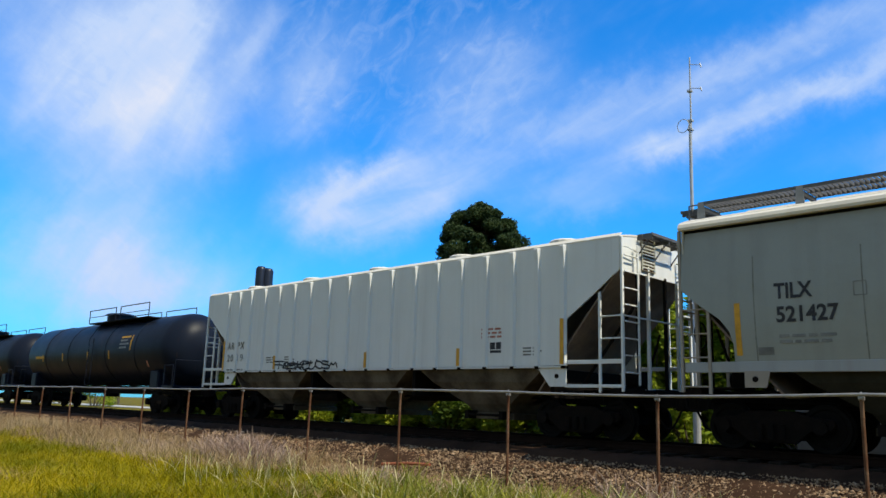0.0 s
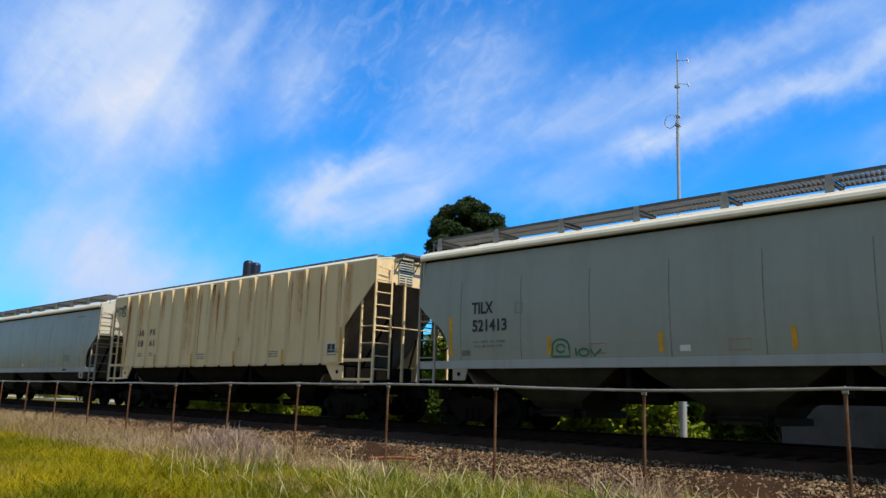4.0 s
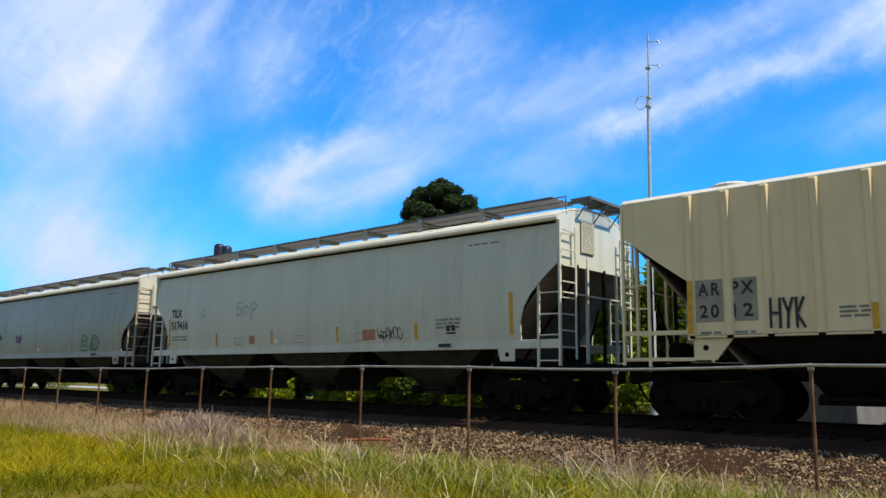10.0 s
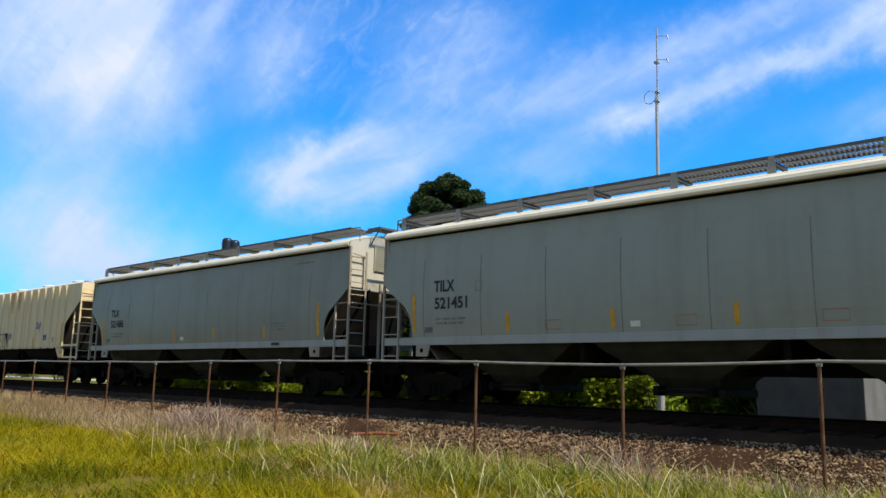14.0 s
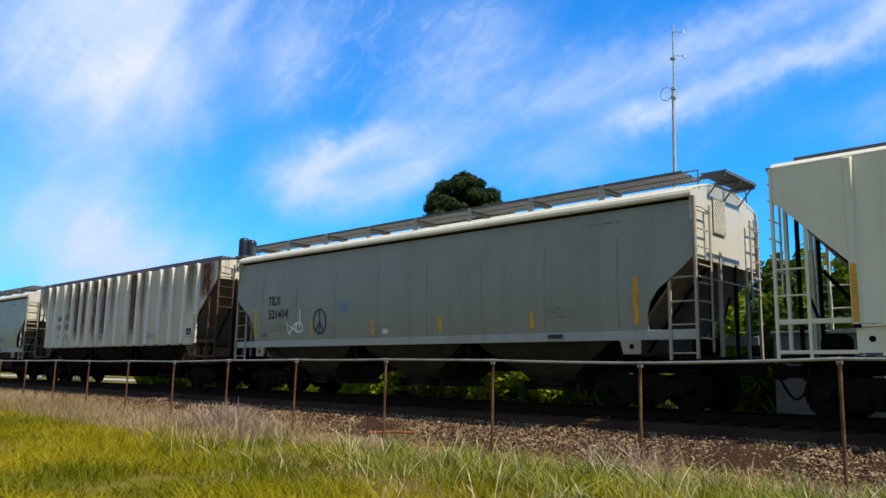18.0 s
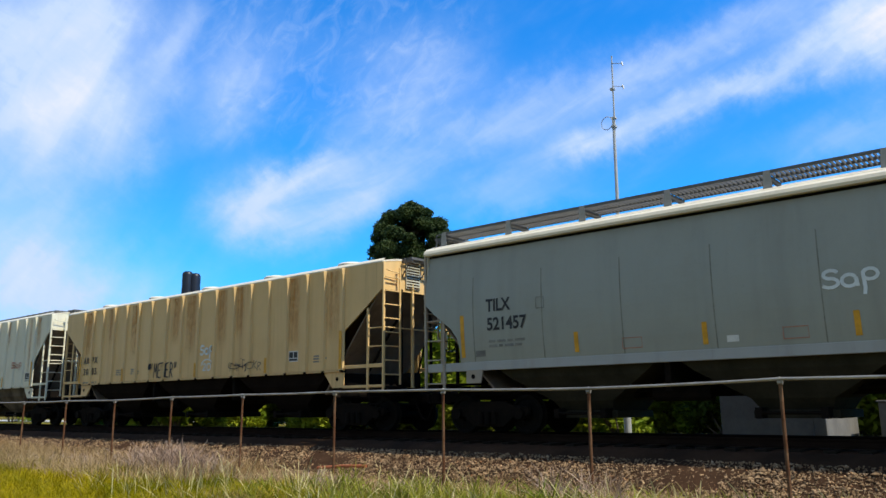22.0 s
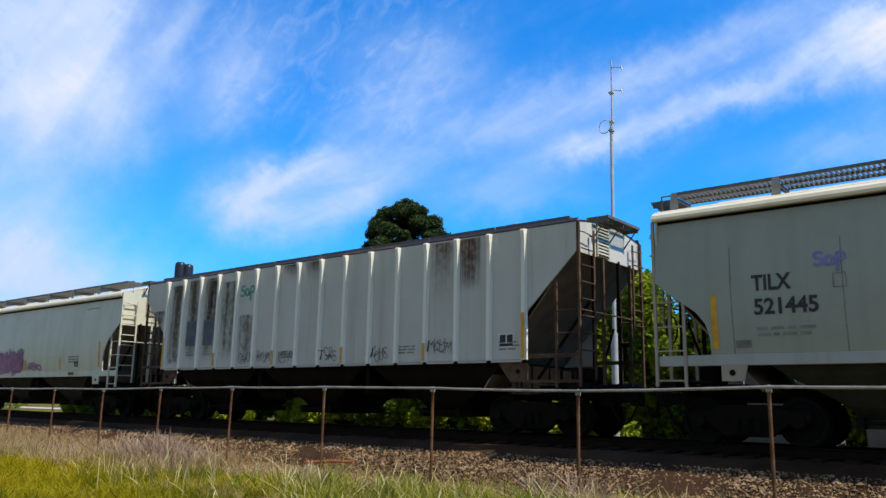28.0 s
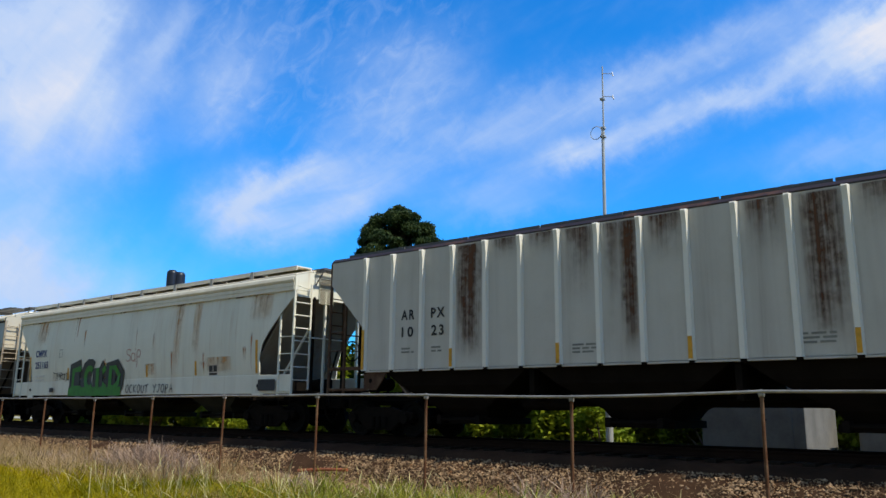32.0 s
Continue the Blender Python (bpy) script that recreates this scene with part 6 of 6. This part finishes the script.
def meadow():
    rng = np.random.default_rng(9)

    def spread(count, x0, x1, y0, y1, px=1.0, py=1.0):
        return x0 + (x1 - x0) * rng.random(count) ** px, y0 + (y1 - y0) * rng.random(count) ** py

    # the green meadow, thinner towards the stones
    x, y = spread(112000, -48, -4, 3.0, 10.6)
    clump = np.array([noise.noise((a * 0.8, b * 0.8, 1.0)) for a, b in zip(x, y)])
    keep = (clump > -0.42) & (y < 9.9 + 0.7 * clump) & (-x < 4.4 * y + 6)
    x, y, clump = x[keep], y[keep], clump[keep]
    blades("meadow_grass", x, y, rng.uniform(0.12, 0.36, len(x)) * (1 + 0.7 * clump), rng.uniform(0.005, 0.012, len(x)), GRASS, "green and yellow meadow grass", 21, 0.75)
    # taller fresh tufts close to the camera
    x, y = spread(8200, -12.6, -2.0, 8.0, 10.9)
    clump = np.array([noise.noise((a * 1.1, b * 1.3, 7.0)) for a, b in zip(x, y)])
    keep = clump > 0.02
    x, y, clump = x[keep], y[keep], clump[keep]
    blades("tall_grass", x, y, rng.uniform(0.22, 0.62, len(x)) * (0.75 + 0.9 * clump), rng.uniform(0.006, 0.016, len(x)), LUSH, "tall fresh green grass tufts", 22, 0.6, 5)
    # bleached seed stalks standing in the grass
    x, y = spread(1500, -16, -2.0, 7.0, 11.2)
    clump = np.array([noise.noise((a * 1.4, b * 1.4, 9.0)) for a, b in zip(x, y)])
    keep = clump > 0.05
    x, y = x[keep], y[keep]
    blades("seed_stalks", x, y, rng.uniform(0.3, 0.72, len(x)), rng.uniform(0.004, 0.009, len(x)), STRAW, "pale bleached seed stalks in the grass", 25, 0.45, 5, 1.2)
    # dry grass along the fence
    x, y = spread(30000, -62, -15, 8.6, 12.4)
    clump = np.array([noise.noise((a * 0.5, b * 0.6, 3.0)) for a, b in zip(x, y)])
    keep = (clump > -0.25 + 0.03 * (x + 18)) 
    x, y = x[keep], y[keep]
    blades("dry_grass", x, y, rng.uniform(0.22, 0.56, len(x)), rng.uniform(0.004, 0.009, len(x)), DRY, "dry straw-coloured grass along the fence", 23, 0.4, 3, 0.6)
    x, y = spread(9000, -22, -2.5, 10.4, 13.2, 1.0, 1.5)
    blades("sparse_dry_grass", x, y, rng.uniform(0.08, 0.26, len(x)), rng.uniform(0.004, 0.008, len(x)), DRY, "sparse dry grass among stones", 24, 0.6)


meadow()


def weed_clump(x, y, count, tall, seed, spread=0.5):
    """A dead weed: many thin stalks with feathery heads."""
    rng = np.random.default_rng(seed)
    count *= 3
    bx, by = x + rng.uniform(-1.9, 1.9, count) * spread, y + rng.normal(0, spread * 0.6, count)
    tall *= 0.55 + 0.45 * np.array([noise.noise((a * 2.2, seed * 0.37, 4.0)) for a in bx]) + 0.3
    ob = blades("dead_weed", bx, by, rng.uniform(0.35, 1.0, count) * tall, rng.uniform(0.005, 0.010, count), WEED, "", seed, 0.45, 4, 1.4)
    tagged(ob, "dead feathery weed with pale pinkish stalks by fence", "weed", "dead weeds", "stuff")


for k, (x, y, count, tall, spread) in enumerate(((-17.4, 10.7, 230, 1.05, 0.55), (-18.6, 10.9, 190, 0.8, 0.6), (-16.4, 10.6, 150, 0.8, 0.5), (-6.5, 11.1, 55, 0.8, 0.34),
                                                 (-5.2, 11.0, 60, 0.4, 0.25), (-22.5, 11.0, 220, 0.5, 0.8), (-12.0, 10.9, 60, 0.45, 0.3), (-3.6, 11.3, 60, 0.45, 0.3), (-9.4, 10.6, 60, 0.45, 0.3))):
    weed_clump(x, y, count, tall, 60 + k, spread)


# ---- fence ----
FENCE_Y = 11.46


def fence():
    tops = [0.96, 0.966, 0.90, 0.943, 0.96, 0.955, 0.94, 0.90, 0.915, 0.91, 0.93, 0.92, 0.92, 0.93, 0.92, 0.92, 0.93, 0.92]
    places = [-0.40, -3.44, -6.46, -9.56, -12.56, -15.79, -18.87, -21.85, -24.85, -27.9] + [-30.95 - 3.05 * i for i in range(8)]
    body = tagged(new("fence"), "old pipe fence with rusty posts and one top rail", "fence")
    rng = random.Random(3)
    for x, z in zip(places, tops):
        lean = rng.uniform(-0.02, 0.02)
        foot = level(x, FENCE_Y) - 0.15
        post = part("post", rod((x + lean - 0.012, FENCE_Y, foot), (x, FENCE_Y, z - 0.02), 0.027, 10), POST, body, "rusty steel pipe post", smooth=False)
        part("rail_clamp", add_rod(rod((x - 0.035, FENCE_Y, z - 0.045), (x + 0.035, FENCE_Y, z - 0.045), 0.034, 10), (x, FENCE_Y, z - 0.02), (x, FENCE_Y, z + 0.035), 0.028, 8, 0.008), GALV, post)
    for (x0, z0), (x1, z1) in zip(zip(places, tops), zip(places[1:], tops[1:])):
        sag = rng.uniform(0.0, 0.014)
        pts = [(x0 + (x1 - x0) * a, FENCE_Y - 0.02, z0 + (z1 - z0) * a - 4 * sag * a * (1 - a)) for a in (0, 0.25, 0.5, 0.75, 1)]
        part("top_rail", pipe(pts, 0.022, 8), GALV, body, "weathered galvanised top rail")
    return body


fence()
rodlet = part("fallen_rod", pipe(((-14.3, 12.55, -0.74), (-13.6, 12.7, -0.68), (-12.9, 12.75, -0.66)), 0.035, 8), material("rusty_red_rod", (0.36, 0.11, 0.05), 0.8, 0.0, 0.4), None)
tagged(rodlet, "rusty orange rod lying on the stones", "rod")


# ---- behind the track ----
def leaf_cloud(name, lobes, count, size, mat, seed, parent, flat=0.5):
    """Leaves scattered through a set of lobes: (x, y, z, rx, ry, rz)."""
    rng = np.random.default_rng(seed)
    lobes = np.array(lobes, float)
    pick = rng.integers(0, len(lobes), count)
    way = rng.normal(size=(count, 3))
    way /= np.linalg.norm(way, axis=1)[:, None]
    mid = lobes[pick, :3] + way * lobes[pick, 3:] * (rng.random(count) ** 0.4)[:, None] * rng.uniform(0.85, 1.12, count)[:, None]
    a, b = rng.normal(size=(count, 3)), rng.normal(size=(count, 3))
    a[:, 2] *= flat
    a /= np.linalg.norm(a, axis=1)[:, None]
    b -= (a * b).sum(1)[:, None] * a
    b /= np.linalg.norm(b, axis=1)[:, None]
    s = (size * rng.uniform(0.6, 1.4, count))[:, None]
    verts = np.stack([mid - a * s, mid + b * s * 0.45, mid + a * s, mid - b * s * 0.45], 1).reshape(-1, 3)
    faces = (np.array([0, 1, 2, 3])[None] + 4 * np.arange(count)[:, None])
    me = bpy.data.meshes.new(name)
    me.from_pydata(verts.tolist(), [], faces.tolist())
    me.materials.append(mat)
    return link(name, me, parent)


def bush(x, y, wide, tall, seed, mat, leaves=2600, size=0.11, words="leafy sunlit green bush behind the track"):
    rng = random.Random(seed)
    z = level(x, y)
    top = tagged(new("bush"), words, "bush", "bushes behind the track")
    top.location = (x, y, z)
    lobes = []
    for i in range(30 if tall > 4 else 9):
        a = rng.uniform(0, 6.28)
        d = wide * rng.uniform(0.1, 0.75)
        h = tall * rng.uniform(0.06, 0.88)
        cx, cy = d * math.cos(a), 0.7 * d * math.sin(a)
        part("stem", rod((cx * 0.15, cy * 0.15, -0.05), (cx, cy, h), 0.045, 5, 0.012), BARK, top)
        lobes.append((cx, cy, h, wide * rng.uniform(0.28, 0.48), wide * rng.uniform(0.25, 0.4), tall * rng.uniform(0.16, 0.3)))
    leaf_cloud("crown", lobes, leaves, size, mat, seed, top)


r = random.Random(17)
for i, (x, y, wide, tall) in enumerate(((-9.2, 25.0, 1.5, 2.4), (-12.4, 24.0, 1.4, 1.9), 
                                       (-17.5, 24.4, 1.7, 2.3), (-20.6, 25.8, 1.7, 2.8), (-23.4, 24.2, 1.2, 1.4), (-26.0, 26.0, 1.9, 2.4), (-30.5, 26.2, 1.5, 1.6), 
                                       (-17.0, 29.5, 2.8, 5.0), (-22.5, 30.0, 2.8, 4.4), (-48, 33.0, 2.2, 2.6), (-6.5, 30.5, 3.0, 5.4), (-37, 28.0, 1.4, 1.8), (-33.5, 28.5, 2.2, 2.6), (-42, 29.5, 2.6, 2.6), (-51, 30.5, 2.6, 2.4), 
                                       (-83, 33.0, 3.4, 3.4), (-95, 34.0, 3.6, 3.4), (-28.5, 29.5, 2.4, 3.0))):
    bush(x, y, wide, tall, 200 + i, LEAF if i % 4 else IVY, 6500 if tall > 4 else 3200 if wide > 1.6 else 1800)


for i in range(23):
    bush(3.2 - 2.25 * i, 26.6 + 0.9 * math.sin(i * 2.1), 1.75, (6.4, 6.0, 5.6, 5.9, 5.2, 5.6, 4.8)[i % 7] - (1.2 if i > 9 else 0) - (0.8 if i > 14 or i < 7 else 0), 300 + i, LEAF, 16000 if 3 < i < 12 else 12000 if i < 16 else 7000, 0.14, "tall dense sunlit green hedge bush")


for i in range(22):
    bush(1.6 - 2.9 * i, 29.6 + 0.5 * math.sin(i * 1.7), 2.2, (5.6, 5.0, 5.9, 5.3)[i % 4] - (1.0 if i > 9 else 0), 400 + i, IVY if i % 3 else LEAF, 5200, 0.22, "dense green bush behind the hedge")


def ground_cover():
    rng = np.random.default_rng(31)
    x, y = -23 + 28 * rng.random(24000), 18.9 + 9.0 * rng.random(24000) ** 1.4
    blades("ground_cover", x, y, rng.uniform(0.08, 0.34, len(x)), rng.uniform(0.015, 0.04, len(x)), SHADE_SCRUB, "low weeds behind the track, shade in their dark colour", 32, 0.5)


    # scrub added to fill the dark gap seen under the cars
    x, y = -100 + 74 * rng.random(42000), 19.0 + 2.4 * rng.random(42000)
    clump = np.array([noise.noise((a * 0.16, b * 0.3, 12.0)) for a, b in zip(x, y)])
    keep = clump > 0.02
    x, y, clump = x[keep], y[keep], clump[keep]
    blades("added_trackside_scrub", x, y, rng.uniform(0.1, 0.4, len(x)) * (1 + 0.4 * clump), rng.uniform(0.02, 0.05, len(x)), SHADE_SCRUB, "added low scrub along the far side of the track, shade in its colour", 33, 0.35)


ground_cover()


def tree(name, x, y, crown_z, wide, tall, mat, seed, leaves, size, words):
    rng = random.Random(seed)
    top = tagged(new(name), words, "tree")
    top.location = (x, y, level(x, y) - 0.1)
    trunk = bmesh.new()
    add_rod(trunk, (0, 0, 0), (0.2, 0, crown_z), 0.34, 10, 0.16)
    lobes = []
    for i in range(150):
        # tiers of boughs, widest low down, each carrying clumps of needles
        a, v = rng.uniform(0, 6.28), rng.random() ** 0.8
        rad = wide * min(1.0, math.sqrt(max(0.0, 1 - v ** 2.2)) * 1.05) * rng.choice((0.45, 0.7, 0.85, 0.95, 1.0)) * rng.uniform(0.9, 1.06)
        h = crown_z - tall * 0.72 + v * tall * 1.62
        p = (0.2 + rad * math.cos(a), rad * math.sin(a), h + rng.uniform(-0.2, 0.2))
        add_rod(trunk, (0.15, 0, h - 0.5), p, 0.06, 5, 0.02)
        q = wide * rng.uniform(0.12, 0.25)
        lobes.append((*p, q, q, q * 0.75))
    part("trunk", trunk, BARK, top)
    leaf_cloud("crown", lobes, leaves, size, mat, seed, top, 0.8)


tree("pine_tree", -37.45, 41.4, 11.75, 3.4, 4.15, PINE, 5, 140000, 0.1, "tall dark green pine with rounded dense crown")
tree("far_tree", -103.0, 44.0, 7.4, 4.2, 2.6, LEAF, 6, 4000, 0.35, "distant broad green tree beyond the track")


def mast():
    """Radio mast: thick lower pole, thin whip, two dipole arms and a cable loop."""
    body = tagged(new("radio_mast"), "slim grey radio mast with two dipole antennas", "mast")
    body.matrix_basis = pose(-11.13, 22, -0.5, 0, 0.62, 0)
    part("base_pole", rod((0, 0, -0.1), (0, 0, 3.4), 0.115, 14, 0.105), MAST, body, "thicker pale grey base pole")
    part("pole", rod((0, 0, 3.3), (0, 0, 10.25), 0.062, 12, 0.05), MAST, body)
    part("whip", rod((0.03, 0, 9.85), (0.03, 0, 12.40), 0.034, 8, 0.024), MAST, body)
    for z in (9.95, 10.25, 11.25):
        part("clamp", box(-0.06, 0.09, -0.07, 0.07, z - 0.04, z + 0.04, bevel=0.01), MAST, body)
    for z in (12.05, 11.25):
        arm = part("antenna_arm", rod((0.03, 0, z + 0.1), (0.44, -0.1, z - 0.06), 0.012, 6), MAST, body)
        part("dipole", rod((0.46, -0.1, z - 0.14), (0.42, -0.1, z + 0.0), 0.022, 6), MAST, arm)
    ring = [(-0.2 + 0.2 * math.cos(a * math.pi / 10), -0.08, 10.1 + 0.22 * math.sin(a * math.pi / 10)) for a in range(21)]
    part("cable_loop", pipe(ring, 0.013, 5), MAST, body)


mast()


def bungalow():
    """Concrete equipment hut beside the track."""
    x0, x1, y0, y1, z0, z1 = -7.9, -5.3, 21.0, 24.2, -0.75, 1.86
    body = tagged(new("equipment_hut"), "plain grey concrete equipment hut with flat roof", "hut")
    part("plinth", box(x0 - 0.08, x1 + 0.08, y0 - 0.08, y1 + 0.08, z0, z0 + 0.3, bevel=0.02), HUT, body)
    part("wall", box(x0, x1, y0, y1, z0 + 0.3, z1, bevel=0.015), HUT, body)
    part("roof", box(x0 - 0.06, x1 + 0.06, y0 - 0.06, y1 + 0.06, z1, z1 + 0.09, bevel=0.02), HUT, body)
    door = part("door", box(x0 + 1.5, x0 + 2.3, y0 - 0.03, y0 - 0.002, z0 + 0.32, z0 + 2.3, bevel=0.008), HUT, body, "plain grey metal door")
    part("handle", box(x0 + 1.56, x0 + 1.68, y0 - 0.07, y0 - 0.03, z0 + 1.25, z0 + 1.29), STEEL, door)
    part("vent", box(x1 + 0.002, x1 + 0.03, y0 + 1.2, y0 + 1.8, z1 - 0.7, z1 - 0.3, bevel=0.008), GRATE, body)


bungalow()


def cabinet(x, y, wide, tall, words):
    body = tagged(new("equipment_cabinet"), words, "cabinet")
    z = level(x, y)
    part("case", box(x, x + wide, y, y + 0.8, z, z + tall, bevel=0.02), HUT, body)
    part("door", box(x + 0.06, x + wide - 0.06, y - 0.02, y - 0.002, z + 0.1, z + tall - 0.12, bevel=0.006), HUT, body)
    part("cap", box(x - 0.04, x + wide + 0.04, y - 0.04, y + 0.84, z + tall, z + tall + 0.05, bevel=0.01), HUT, body)


cabinet(-4.6, 23.4, 2.2, 1.1, "low grey metal equipment cabinet on the ground")


def stacks():
    body = tagged(new("chimney_stack"), "black twin metal stack with rounded caps", "chimney")
    d = 62.0
    x, y = -d * math.sin(radians(57.9)), d * math.cos(radians(57.9))
    top = 0.645 + d * math.tan(radians(9.45))
    for dx, k in ((-0.26, 0.0), (0.3, -0.12)):
        prof = [(0.40, level(x, y)), (0.40, top - 0.3 + k), (0.37, top - 0.14 + k), (0.26, top - 0.03 + k), (0.08, top + k)]
        bm = lathe(prof, 20, "Z")
        bmesh.ops.translate(bm, vec=(x + dx * 0.53, y + dx * 0.85, 0), verts=bm.verts)
        part("flue", bm, STACK, body, smooth=True)
    part("band", add_box(bmesh.new(), x - 0.5, x + 0.5, y - 0.5, y + 0.5, top - 2.2, top - 2.05, bevel=0.02), STACK, body)


stacks()
road = part("road", box(-150, -47, 33.5, 38.5, -0.50, -0.40), ROAD, None)
tagged(road, "sunlit pale concrete road beyond the track", "road", kind="structure")


# ---- movement ----
def motions():
    MIDDLE = {car.name: middle for car, middle in TRAIN}
    for car, middle in TRAIN:
        walk(car, [(t, pose(middle - travelled(t), TRACK_Y, 0)) for t in range(33)])
    # the wheels roll on the rails while their car goes by
    for ws, dx, car in WHEELSETS:
        middle = MIDDLE[car.name]
        ts = [i / FPS for i in range(32 * FPS + 1) if -80 < middle - travelled(i / FPS) < 16]
        if not ts:
            continue
        first, last = ts[0], ts[-1]
        ts = sorted({0.0, 32.0, *ts})
        turn = {t: -travelled(min(max(t, first), last)) / WHEEL_R for t in ts}
        walk(ws, [(t, pose(dx, 0, WHEEL_R) @ Matrix.Rotation(turn[t], 4, "Y")) for t in ts])


motions()
